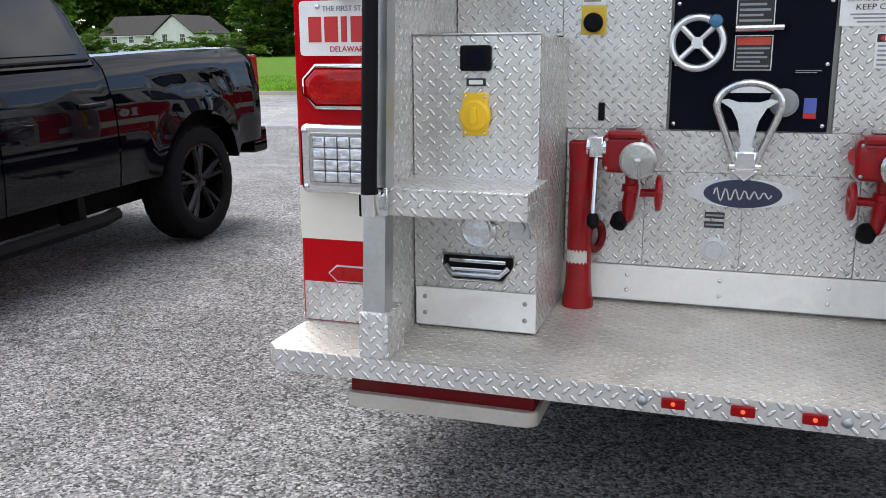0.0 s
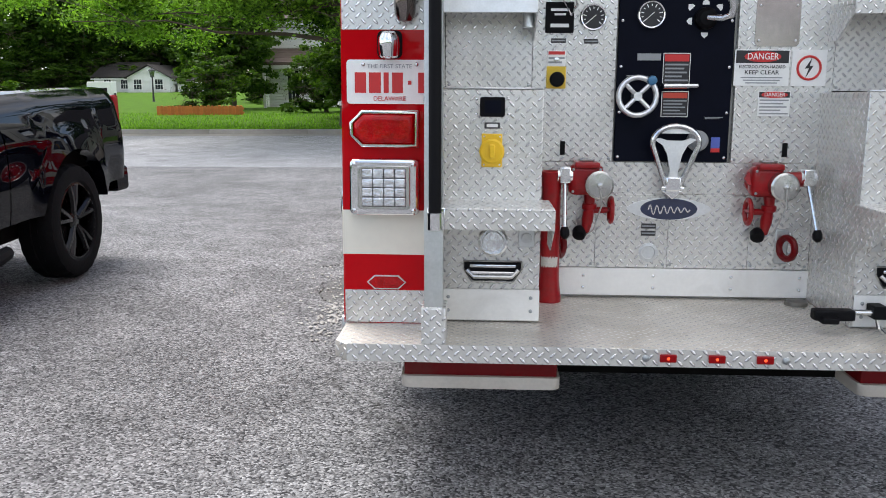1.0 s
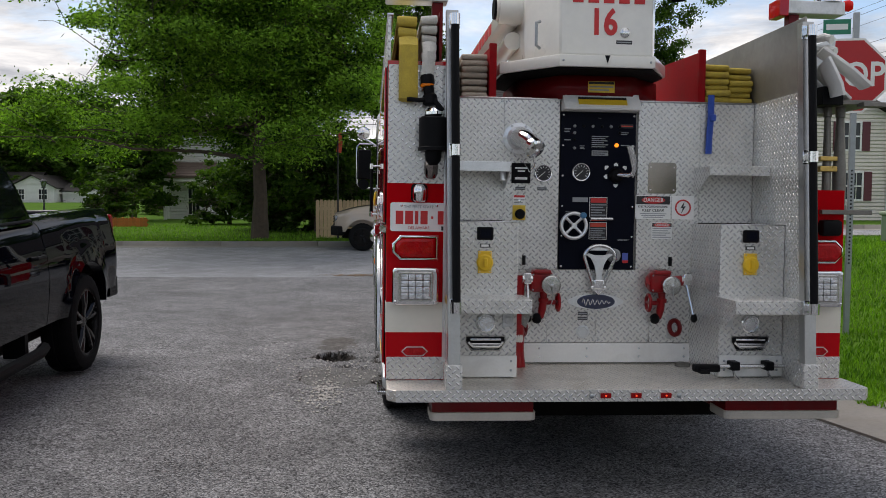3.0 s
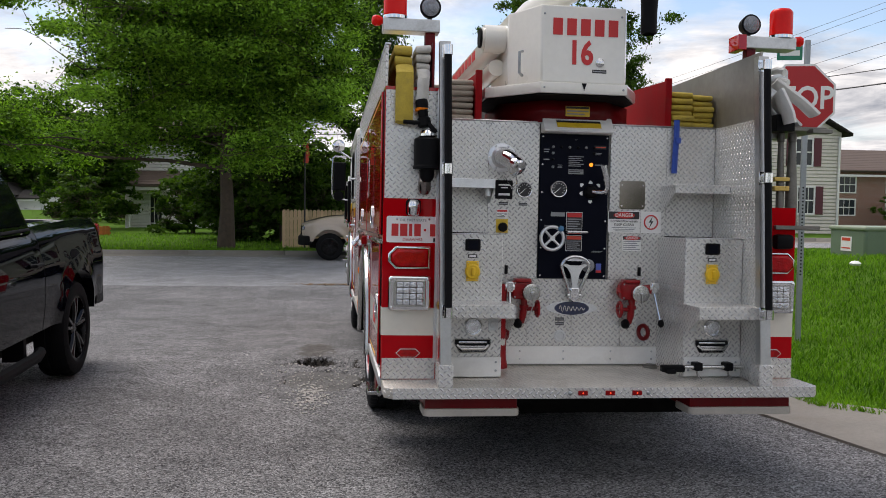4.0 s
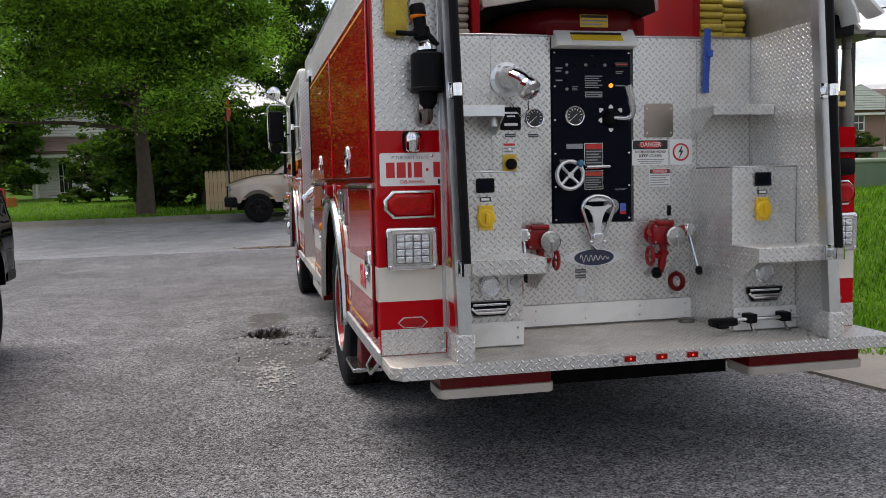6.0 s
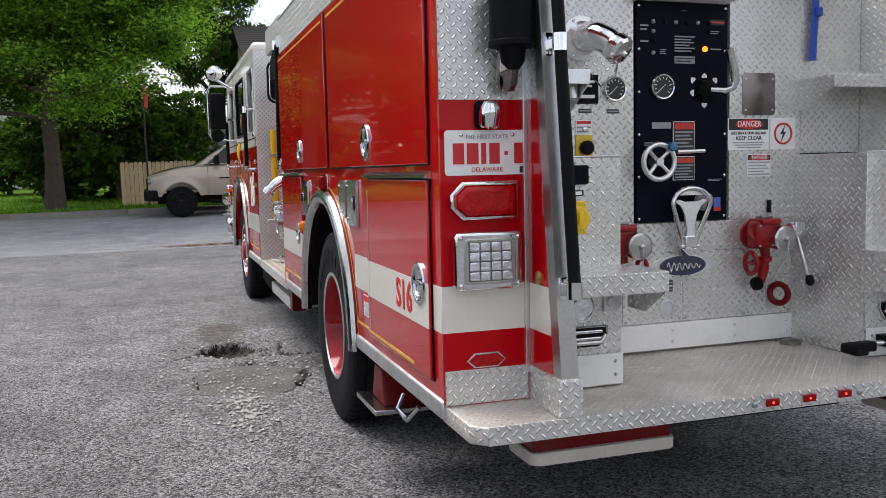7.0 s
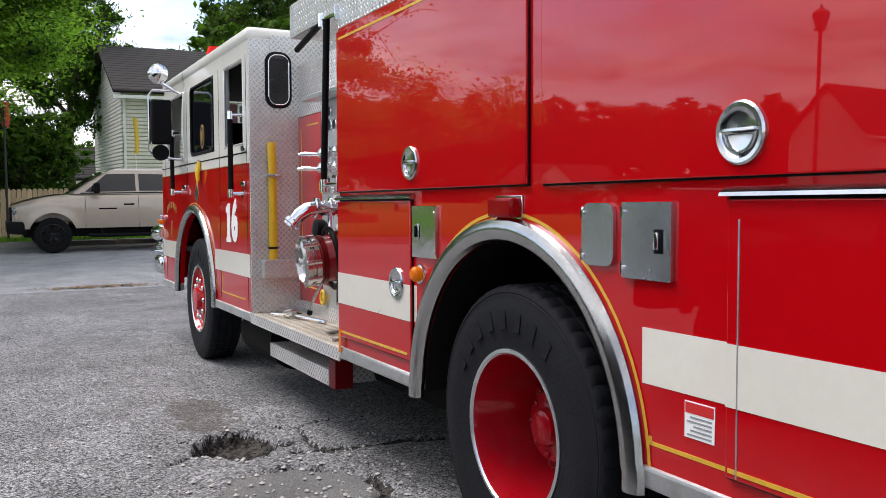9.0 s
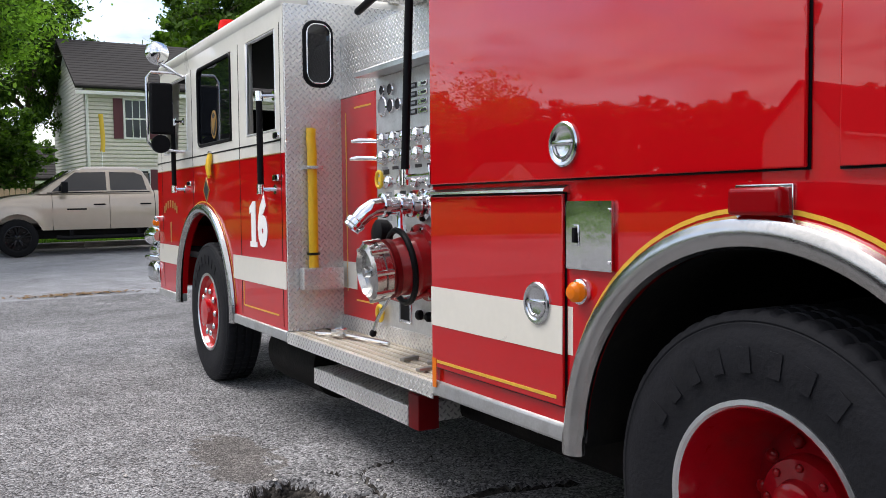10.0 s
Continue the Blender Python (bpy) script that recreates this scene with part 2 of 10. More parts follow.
RED = material("red_paint", (0.45, 0.002, 0.005), 0.3, 0, 0.05, 2.5, 0.0, 7, coat=1.0, spec=0.02, rough_vary=0.03, coat_ior=1.56)
# the engine's red with a weaker coat, to mirror less sky
TAIL_RED = material("low_coat_red_paint", (0.45, 0.002, 0.006), 0.4, 0, 0.08, 3.0, 0.0, 7, coat=0.25, spec=0.02, rough_vary=0.05)
# dark red for sheltered parts, with some of their shade in it
DARK_RED = material("dark_shaded_red", (0.13, 0.003, 0.005), 0.35, 0, 0.15, 6, coat=0.15, spec=0.1, dirt=0.3)
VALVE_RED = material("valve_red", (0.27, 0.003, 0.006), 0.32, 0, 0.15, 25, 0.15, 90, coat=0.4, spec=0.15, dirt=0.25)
RIM_RED = material("crimson_wheel_paint", (0.31, 0.002, 0.008), 0.3, 0, 0.15, 12, 0.05, 60, coat=0.6, spec=0.1, dirt=0.2)
CREAM = material("cream_paint", (0.72, 0.69, 0.60), 0.3, 0, 0.05, 3, coat=0.8)
WHITE = material("white_paint", (0.79, 0.77, 0.70), 0.3, 0, 0.05, 3, coat=0.7, dirt=0.12, dirt_colour=(0.35, 0.32, 0.26))
PANEL_WHITE = material("worn_white_paint", (0.80, 0.79, 0.76), 0.45, 0, 0.06, 7, dirt=0.22, dirt_colour=(0.3, 0.27, 0.22))
GOLD = material("gold_leaf", (0.80, 0.46, 0.05), 0.35, 0.3, 0.15, 40)
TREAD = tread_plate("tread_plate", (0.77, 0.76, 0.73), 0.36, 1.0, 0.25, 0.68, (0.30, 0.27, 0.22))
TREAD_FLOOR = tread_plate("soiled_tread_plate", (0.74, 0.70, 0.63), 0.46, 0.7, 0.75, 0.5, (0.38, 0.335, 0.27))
ALU = material("brushed_aluminium", (0.74, 0.75, 0.76), 0.34, 1.0, 0.1, 14, 0.05, 120, dirt=0.15, dirt_colour=(0.25, 0.23, 0.2))
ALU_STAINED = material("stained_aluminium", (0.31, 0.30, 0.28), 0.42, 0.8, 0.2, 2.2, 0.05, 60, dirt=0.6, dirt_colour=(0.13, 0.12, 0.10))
ALU_DULL = material("dull_aluminium", (0.62, 0.63, 0.63), 0.48, 1.0, 0.14, 9, 0.06, 90, dirt=0.35, dirt_colour=(0.2, 0.18, 0.15))
CHROME = material("chrome", (0.77, 0.78, 0.79), 0.09, 1.0, 0.05, 30, rough_vary=0.04)
POST_STEEL = material("brushed_steel", (0.50, 0.50, 0.49), 0.22, 1.0, 0.15, 10, 0.04, 140, dirt=0.2, dirt_colour=(0.2, 0.18, 0.15))
WING_STEEL = material("satin_post_steel", (0.47, 0.47, 0.46), 0.34, 1.0, 0.15, 10, 0.04, 140, dirt=0.2, dirt_colour=(0.2, 0.18, 0.15))
STEEL_DARK = material("dark_mirror_steel", (0.24, 0.21, 0.20), 0.12, 1.0, 0.15, 5, rough_vary=0.04)
STEEL = material("polished_steel", (0.66, 0.67, 0.68), 0.16, 1.0, 0.12, 8, 0.03, 20, rough_vary=0.07)
BLACK = material("black_plastic", (0.005, 0.005, 0.006), 0.5, 0, 0.3, 30, spec=0.09)
RUBBER = material("tyre_rubber", (0.0115, 0.012, 0.0145), 0.7, 0, 0.25, 12, 0.25, 60, spec=0.14, dirt=0.2, dirt_colour=(0.022, 0.021, 0.02))
NEW_RUBBER = material("black_tyre_rubber", (0.0055, 0.0058, 0.0066), 0.7, 0, 0.25, 12, 0.25, 60, spec=0.10)
PANEL_BLACK = material("black_panel", (0.003, 0.004, 0.010), 0.45, 0, 0.2, 12, 0.03, 200, spec=0.06)
NAVY = material("navy_enamel", (0.012, 0.02, 0.06), 0.18, 0, 0.2, 20, coat=0.8)
YELLOW = material("yellow_plastic", (0.80, 0.50, 0.01), 0.42, 0, 0.08, 25, 0.08, 60)
HOSE_YELLOW = material("yellow_hose_jacket", (0.50, 0.37, 0.05), 0.8, 0, 0.18, 18, 0.5, 260, dirt=0.35, dirt_colour=(0.2, 0.16, 0.07))
HOSE_TAN = material("tan_hose_jacket", (0.42, 0.37, 0.30), 0.85, 0, 0.15, 14, 0.5, 260, dirt=0.4, dirt_colour=(0.2, 0.17, 0.13))
HOSE_WHITE = material("white_hose_jacket", (0.62, 0.60, 0.55), 0.8, 0, 0.12, 14, 0.5, 260, dirt=0.35, dirt_colour=(0.28, 0.25, 0.2))
CANVAS = material("clean_white_jacket", (0.80, 0.79, 0.76), 0.75, 0, 0.08, 14, 0.4, 220)
BLUE = material("blue_strap", (0.02, 0.07, 0.38), 0.6, 0, 0.15, 30, 0.2, 200)
LABEL_WHITE = material("white_label", (0.82, 0.82, 0.80), 0.45, 0, 0.05, 30)
LABEL_GREY = material("grey_label", (0.27, 0.28, 0.29), 0.45, 0, 0.1, 30)
LABEL_RED = material("red_label", (0.55, 0.02, 0.02), 0.45, 0, 0.06, 30)
LABEL_ORANGE = material("orange_label", (0.60, 0.055, 0.025), 0.45, 0, 0.06, 30)
LABEL_YELLOW = material("yellow_label", (0.72, 0.48, 0.03), 0.45, 0, 0.06, 30)
LABEL_BLACK = material("black_label", (0.015, 0.015, 0.017), 0.5, 0, 0.1, 30)
LABEL_BLUE = material("blue_label", (0.08, 0.12, 0.45), 0.45, 0, 0.1, 30)
RED_LENS = glow("red_lens", (1.0, 0.01, 0.01), 0.03, (0.16, 0.001, 0.003))
TAIL_LENS = material("moulded_red_lens", (0.40, 0.001, 0.003), 0.2, 0, 0.45, 22, 0.5, 80, coat=0.45, spec=0.12)
HATCH_STEEL = material("satin_steel", (0.60, 0.625, 0.66), 0.25, 1.0, 0.12, 7, 0.05, 30, dirt=0.15, dirt_colour=(0.3, 0.3, 0.28))
WAVY_STEEL = material("wavy_polished_steel", (0.60, 0.60, 0.60), 0.12, 1.0, 0.15, 6, 0.16, 7, rough_vary=0.05)
DULL_GOLD = material("dull_gold_leaf", (0.34, 0.19, 0.045), 0.4, 0.3, 0.2, 40)
BUMPER = material("dull_cream_edge", (0.44, 0.405, 0.355), 0.5, 0, 0.12, 8, dirt=0.3, dirt_colour=(0.22, 0.19, 0.15))
SLAT = material("soiled_aluminium", (0.46, 0.41, 0.32), 0.5, 0.6, 0.25, 6, 0.1, 60, dirt=0.6, dirt_colour=(0.24, 0.19, 0.12))
# deeper than the engine's red: shade among the dividers is in the colour
DIVIDER_RED = material("shaded_matt_red", (0.26, 0.003, 0.006), 0.62, 0, 0.15, 5, spec=0.12, dirt=0.3)
BEACON_RED = glow("red_beacon", (1.0, 0.02, 0.01), 0.05, (0.62, 0.008, 0.006))
PIPE_GREY = material("weathered_casting", (0.20, 0.19, 0.17), 0.55, 0.6, 0.25, 14, 0.1, 80, dirt=0.3, dirt_colour=(0.07, 0.06, 0.05))
RED_LAMP = glow("lit_red_lamp", (1.0, 0.10, 0.03), 0.8, (0.6, 0.01, 0.01))
AMBER_LENS = glow("amber_lens", (1.0, 0.3, 0.01), 0.05, (0.58, 0.13, 0.006))
AMBER_LAMP = glow("lit_amber_lamp", (1.0, 0.25, 0.02), 1.3, (0.8, 0.3, 0.02))
LENS = material("clear_lens", (0.20, 0.21, 0.23), 0.12, 0.8, 0.45, 45, 0.6, 120, coat=0.5)
CELL = material("bright_reflector", (0.66, 0.67, 0.69), 0.22, 0.85, 0.35, 30, 0.35, 60, coat=0.6)
DARK_GLASS = material("tinted_glass", (0.004, 0.005, 0.007), 0.03, 0, 0.1, 4, spec=0.5, rough_vary=0.01)
UNDERSIDE = material("soiled_dark_underside", (0.006, 0.0057, 0.0053), 0.8, 0.0, 0.35, 9, 0.3, 40, spec=0.1, dirt=0.25, dirt_colour=(0.03, 0.025, 0.02))
CAB_DARK = material("dark_cab_lining", (0.012, 0.012, 0.013), 0.85, 0, 0.2, 10, spec=0.1)
BRASS = material("brass", (0.55, 0.38, 0.12), 0.3, 1.0, 0.15, 30)
APRON = asphalt("worn_chip_seal", (0.060, 0.060, 0.063), (0.335, 0.335, 0.338), 100.0, 0.36, 0.9)
PATCH = asphalt("pale_asphalt_patch", (0.155, 0.155, 0.152), (0.225, 0.222, 0.216), 190.0, 0.2, 0.0)
SILT = asphalt("dried_silt", (0.065, 0.060, 0.056), (0.205, 0.195, 0.186), 120.0, 0.2, 0.0)
# dark broken asphalt; shade inside hole and cracks is partly put into it
BROKEN = asphalt("shaded_broken_asphalt", (0.012, 0.011, 0.010), (0.075, 0.068, 0.060), 60.0, 0.5, 0.0)
ROAD = asphalt("road_asphalt", (0.225, 0.228, 0.236), (0.39, 0.394, 0.405), 130.0, 0.12, 0.3)
SOIL = material("lawn_soil", (0.065, 0.13, 0.016), 0.95, 0, 0.4, 1.5, 0.8, 30, spec=0.03)
CONCRETE = material("weathered_concrete", (0.225, 0.21, 0.185), 0.85, 0, 0.15, 3, 0.25, 50, dirt=0.4, dirt_colour=(0.2, 0.17, 0.13))
BARK = material("bark", (0.072, 0.053, 0.037), 0.9, 0, 0.35, 8, 0.9, 22)
LEAF = leaf_material("tree_leaf", (0.010, 0.038, 0.006), (0.25, 0.44, 0.052))
LEAF_DARK = leaf_material("dark_leaf", (0.012, 0.034, 0.006), (0.075, 0.14, 0.018))
GRASS = leaf_material("grass_blade", (0.036, 0.105, 0.008), (0.18, 0.345, 0.03))
SIDING_WHITE = lapped("white_siding", (0.70, 0.70, 0.68), 0.16, 0.9)
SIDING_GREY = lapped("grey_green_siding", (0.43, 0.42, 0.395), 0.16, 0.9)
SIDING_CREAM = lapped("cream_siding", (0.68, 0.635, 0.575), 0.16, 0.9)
SHINGLE = lapped("grey_shingle", (0.036, 0.033, 0.031), 0.14, 0.9)
SHINGLE_BROWN = lapped("brown_shingle", (0.13, 0.10, 0.085), 0.14, 0.9)
TRIM_WHITE = material("white_trim", (0.76, 0.76, 0.74), 0.5, 0, 0.05, 3)
MAROON = material("maroon_shutter", (0.10, 0.02, 0.03), 0.6, 0, 0.1, 6)
WINDOW_GLASS = material("house_glass", (0.022, 0.028, 0.034), 0.06, 0, 0.2, 1, spec=0.35)
BRICK = brickwork("brown_brick")
FENCE_WOOD = material("cedar_boards", (0.55, 0.40, 0.24), 0.8, 0, 0.2, 5, 0.3, 40, per_object=0.35)
FENCE_ORANGE = material("orange_stained_boards", (0.50, 0.15, 0.03), 0.8, 0, 0.15, 5, per_object=0.3)
GREEN_METAL = material("green_enamel", (0.13, 0.19, 0.12), 0.5, 0, 0.1, 4, coat=0.1, dirt=0.2)
POST_BLACK = material("black_post", (0.02, 0.02, 0.022), 0.5, 0.2, 0.2, 10)
GALV = material("galvanised_steel", (0.36, 0.38, 0.39), 0.5, 0.9, 0.15, 12)
SIGN_RED = material("sign_red", (0.45, 0.012, 0.015), 0.4, 0, 0.05, 6)
SIGN_GREEN = material("sign_green", (0.01, 0.20, 0.11), 0.4, 0, 0.05, 6)
POLE_WOOD = material("pole_wood", (0.13, 0.10, 0.08), 0.85, 0, 0.2, 4)


# ---- mesh helpers ----
def add_box(bm, x0, x1, y0, y1, z0, z1, bevel=0.0, seg=2):
    vs = [bm.verts.new((x, y, z)) for x in (x0, x1) for y in (y0, y1) for z in (z0, z1)]
    fs = [bm.faces.new([vs[i] for i in q]) for q in ((0, 1, 3, 2), (4, 6, 7, 5), (0, 4, 5, 1), (2, 3, 7, 6), (0, 2, 6, 4), (1, 5, 7, 3))]
    if bevel:
        es = {e for f in fs for e in f.edges}
        bmesh.ops.bevel(bm, geom=list(es), offset=bevel, segments=seg, affect="EDGES", profile=0.5)
    return vs


def add_prism(bm, pts, axis, a, b, bevel=0.0, seg=2):
    def at(p, d):
        return {"x": (d, p[0], p[1]), "y": (p[0], d, p[1]), "z": (p[0], p[1], d)}[axis]
    n = len(pts)
    lo = [bm.verts.new(at(p, a)) for p in pts]
    hi = [bm.verts.new(at(p, b)) for p in pts]
    fs = [bm.faces.new(lo), bm.faces.new(hi[::-1])]
    fs += [bm.faces.new((lo[i], lo[(i + 1) % n], hi[(i + 1) % n], hi[i])) for i in range(n)]
    if bevel:
        es = list(fs[0].edges) + list(fs[1].edges)
        bmesh.ops.bevel(bm, geom=es, offset=bevel, segments=seg, affect="EDGES", profile=0.5)


def frame_of(d):
    d = Vector(d).normalized()
    s = Vector((0, 0, 1)) if abs(d.z) < 0.9 else Vector((1, 0, 0))
    u = d.cross(s).normalized()
    return u, d.cross(u).normalized()


def add_lathe(bm, prof, origin, axis, seg=24, close=True):
    """prof: (radius, height along axis) from one end to the other."""
    o, d = Vector(origin), Vector(axis).normalized()
    u, w = frame_of(d)
    rings = []
    for r, h in prof:
        rings.append([bm.verts.new(o + d * h + (u * math.cos(k * 2 * math.pi / seg) + w * math.sin(k * 2 * math.pi / seg)) * max(r, 1e-4)) for k in range(seg)])
    for a, b in zip(rings, rings[1:]):
        for k in range(seg):
            bm.faces.new((a[k], a[(k + 1) % seg], b[(k + 1) % seg], b[k]))
    if close:
        bm.faces.new(rings[0][::-1])
        bm.faces.new(rings[-1])


def add_tread(bm, prof, origin, axis, seg):
    """A turned tyre; profile points with a third entry have every third notch cut across them."""
    o, d = Vector(origin), Vector(axis).normalized()
    u, w = frame_of(d)
    rings = []
    for r, h, *cut in prof:
        ring = []
        for k in range(seg):
            q = r - (0.008 if cut and k % 4 == 0 else 0.0)
            a = k * 2 * math.pi / seg
            ring.append(bm.verts.new(o + d * h + (u * math.cos(a) + w * math.sin(a)) * q))
        rings.append(ring)
    for a, b in zip(rings, rings[1:]):
        for k in range(seg):
            bm.faces.new((a[k], a[(k + 1) % seg], b[(k + 1) % seg], b[k]))


def add_cyl(bm, p, q, r, r2=None, seg=16):
    p, q = Vector(p), Vector(q)
    add_lathe(bm, [(r, 0), (r if r2 is None else r2, (q - p).length)], p, q - p, seg)


def add_tube(bm, pts, r, seg=8, loop=False, flat=None):
    """A tube along a line of points; flat=(a, b, up) gives an oval section of half widths a (across) and b (along up)."""
    pts = [Vector(p) for p in pts]
    rings, n = [], len(pts)
    u = None
    for i, p in enumerate(pts):
        d = (pts[(i + 1) % n] - pts[i - 1]) if loop else (pts[min(i + 1, n - 1)] - pts[max(i - 1, 0)])
        d.normalize()
        if flat:
            w = Vector(flat[2])
            u = d.cross(w).normalized()
            w = u.cross(d).normalized()
            ra, rb = flat[0], flat[1]
        else:
            if u is None:
                u, _ = frame_of(d)
            u = (u - d * u.dot(d)).normalized()
            w = d.cross(u)
            ra = rb = r[i] if isinstance(r, (list, tuple)) else r
        rings.append([bm.verts.new(p + u * math.cos(k * 2 * math.pi / seg) * ra + w * math.sin(k * 2 * math.pi / seg) * rb) for k in range(seg)])
    pairs = list(zip(rings, rings[1:])) + ([(rings[-1], rings[0])] if loop else [])
    for a, b in pairs:
        for k in range(seg):
            bm.faces.new((a[k], a[(k + 1) % seg], b[(k + 1) % seg], b[k]))
    if not loop:
        bm.faces.new(rings[0][::-1])
        bm.faces.new(rings[-1])


def arc(cx, cz, r, a0, a1, n):
    return [(cx + r * math.cos(radians(a0 + (a1 - a0) * i / n)), cz + r * math.sin(radians(a0 + (a1 - a0) * i / n))) for i in range(n + 1)]


def rounded(x0, x1, z0, z1, r, n=4):
    return (arc(x1 - r, z1 - r, r, 0, 90, n) + arc(x0 + r, z1 - r, r, 90, 180, n) + arc(x0 + r, z0 + r, r, 180, 270, n) + arc(x1 - r, z0 + r, r, 270, 360, n))


def finish(ob, bm, mat, sharp=32):
    bmesh.ops.recalc_face_normals(bm, faces=bm.faces)
    areas = {f: f.calc_area() for f in bm.faces}
    smooth = []
    for f in bm.faces:      # broad faces among narrow bevels stay flat
        near = [g for e in f.edges for g in e.link_faces if g is not f]
        smooth.append(not near or any(areas[g] > 0.3 * areas[f] for g in near))
    bm.to_mesh(ob.data)
    bm.free()
    ob.data.set_sharp_from_angle(angle=radians(sharp))
    ob.data.polygons.foreach_set("use_smooth", smooth)
    ob.data.materials.append(mat)
    return ob


def part(name, bm, mat, parent, label=""):
    ob = finish(new(name, bpy.data.meshes.new(name)), bm, mat)
    ob.parent = parent
    return tagged(ob, label)


def thing(name, label, category, m=None, group="", kind=""):
    ob = new(name)
    ob.empty_display_size = 0.1
    if m is not None:
        ob.matrix_world = m
    return tagged(ob, label, category, group, kind)


def sub(name, parent):
    """An empty part that holds sub-parts."""
    ob = new(name)
    ob.empty_display_size = 0.05
    ob.parent = parent
    return ob


_bolt = {}


def bolts(parent, places, face, r=0.008, mat=None, name="bolt"):
    """Dome-headed bolts, each an object of its own on one shared mesh; face: the way they point, "x", "-x", "-y" or "z"."""
    way = {"x": (1, 0, 0), "-x": (-1, 0, 0), "-y": (0, -1, 0), "z": (0, 0, 1)}[face]
    key = (face, r, mat.name if mat else "")
    if key not in _bolt:
        bm = bmesh.new()
        add_lathe(bm, [(r, -0.001), (r, r * 0.3), (r * 0.75, r * 0.6), (r * 0.1, r * 0.75)], (0, 0, 0), way, 8)
        me = bpy.data.meshes.new(name)
        bm.to_mesh(me)
        bm.free()
        me.polygons.foreach_set("use_smooth", [True] * len(me.polygons))
        me.materials.append(mat or STEEL)
        _bolt[key] = me
    for p in places:
        ob = new(name, _bolt[key])
        ob.parent = parent
        ob.location = p


def solid(name, bm, mat, label, category, m=None, group="", kind=""):
    ob = finish(new(name, bpy.data.meshes.new(name)), bm, mat)
    if m is not None:
        ob.matrix_world = m
    return tagged(ob, label, category, group, kind)


def lettering(name, body, height, mat, parent, m, wide=1.0, thick=0.0012, label="", bold=0.0):
    """A word in the built-in font, centred at the pose m (x along the line, y up the letters)."""
    cu = bpy.data.curves.new(name, "FONT")
    cu.body, cu.size, cu.align_x, cu.align_y, cu.extrude, cu.offset = body, height / 0.72, "CENTER", "CENTER", thick, bold
    cu.resolution_u = 3
    tmp = bpy.data.objects.new(name, cu)
    scene.collection.objects.link(tmp)
    me = bpy.data.meshes.new_from_object(tmp.evaluated_get(bpy.context.evaluated_depsgraph_get()))
    bpy.data.objects.remove(tmp)
    me.transform(m @ Matrix.Diagonal((wide, 1, 1, 1)))
    me.materials.clear()
    me.materials.append(mat)
    ob = new(name, me)
    ob.parent = parent
    return tagged(ob, label)


# ---- the lie of the land ----
ROAD_NEAR, ROAD_FAR = 13.9, 23.0


def level_at(v, stops):
    return float(np.interp(v, [p for p, _ in stops], [q for _, q in stops]))


def land(x, y):
    """Height of the ground: the yard falls gently to the street; the lawn beside it stands higher."""
    cx = max(-9.0, min(5.0, x))
    tilt = -0.0105 * cx * max(0.0, min(1.0, (18.0 - y) / 10.0))
    k = max(0.0, min(1.0, (x - 2.6) / 4.6))
    rise = level_at(y, ((-4, 0.7), (8, 1.05), (14.5, 0.82), (19, 0.48), (24, 0.58)))
    return tilt + level_at(y, ((-9, 0.181), (9, -0.181), (12, -0.20), (14, -0.175), (22, -0.07), (60, 0.0))) + rise * k * k * (3 - 2 * k)


def spaced(stops):
    out = []
    for a, b, step in stops:
        n = max(1, round((b - a) / step))
        out += [a + (b - a) * i / n for i in range(n)]
    return out + [stops[-1][1]]


HOLE = ((-1.93, 4.30), (-1.72, 4.06), (-1.50, 4.18), (-1.45, 4.46), (-1.60, 4.72), (-1.78, 4.72), (-1.91, 4.56))
CRACK_LINES = [(0.040, ((-1.52, 4.38), (-1.42, 4.28), (-1.28, 4.36))), (0.026, ((-1.28, 4.36), (-1.28, 4.60), (-1.38, 4.74), (-1.58, 4.70))),
               (0.062, ((-1.38, 4.10), (-1.13, 4.05), (-0.98, 4.05), (-0.82, 4.06), (-0.64, 4.0), (-0.42, 3.93))), (0.024, ((-2.09, 4.60), (-2.02, 4.63), (-1.9, 4.58))),
               (0.028, ((-1.30, 4.29), (-1.24, 4.05))), (0.045, ((-1.27, 3.5), (-1.24, 3.3), (-1.30, 3.05))), (0.022, ((-1.93, 4.3), (-2.08, 4.19))),
               (0.022, ((-1.30, 3.02), (-1.2, 2.74))), (0.020, ((-1.28, 4.6), (-1.05, 4.72), (-0.8, 4.70)))]
CRACKS = [(a, b, w) for w, line in CRACK_LINES for a, b in zip(line, line[1:])]


def inside(x, y, ring):
    """How far a place lies inside a ring of corners that runs against the clock; negative outside."""
    out = 9.0
    for (ax, ay), (bx, by) in zip(ring, ring[1:] + ring[:1]):
        vx, vy = bx - ax, by - ay
        out = min(out, (vx * (y - ay) - vy * (x - ax)) / math.hypot(vx, vy))
    return out


def cracked(x, y):
    """How deep the cracks run below the yard."""
    n = noise.noise(Vector((x * 5.1, y * 5.1, 0.3)))
    n2 = noise.noise(Vector((x * 14, y * 14, 1.3)))
    d = 0.0
    for (ax, ay), (bx, by), w in CRACKS:
        vx, vy = bx - ax, by - ay
        k = max(0.0, min(1.0, ((x - ax) * vx + (y - ay) * vy) / (vx * vx + vy * vy)))
        q = math.hypot(x - ax - k * vx + n * 0.06, y - ay - k * vy + n2 * 0.04)
        d = max(d, 0.05 * max(0.0, 1 - q / w))
    return d


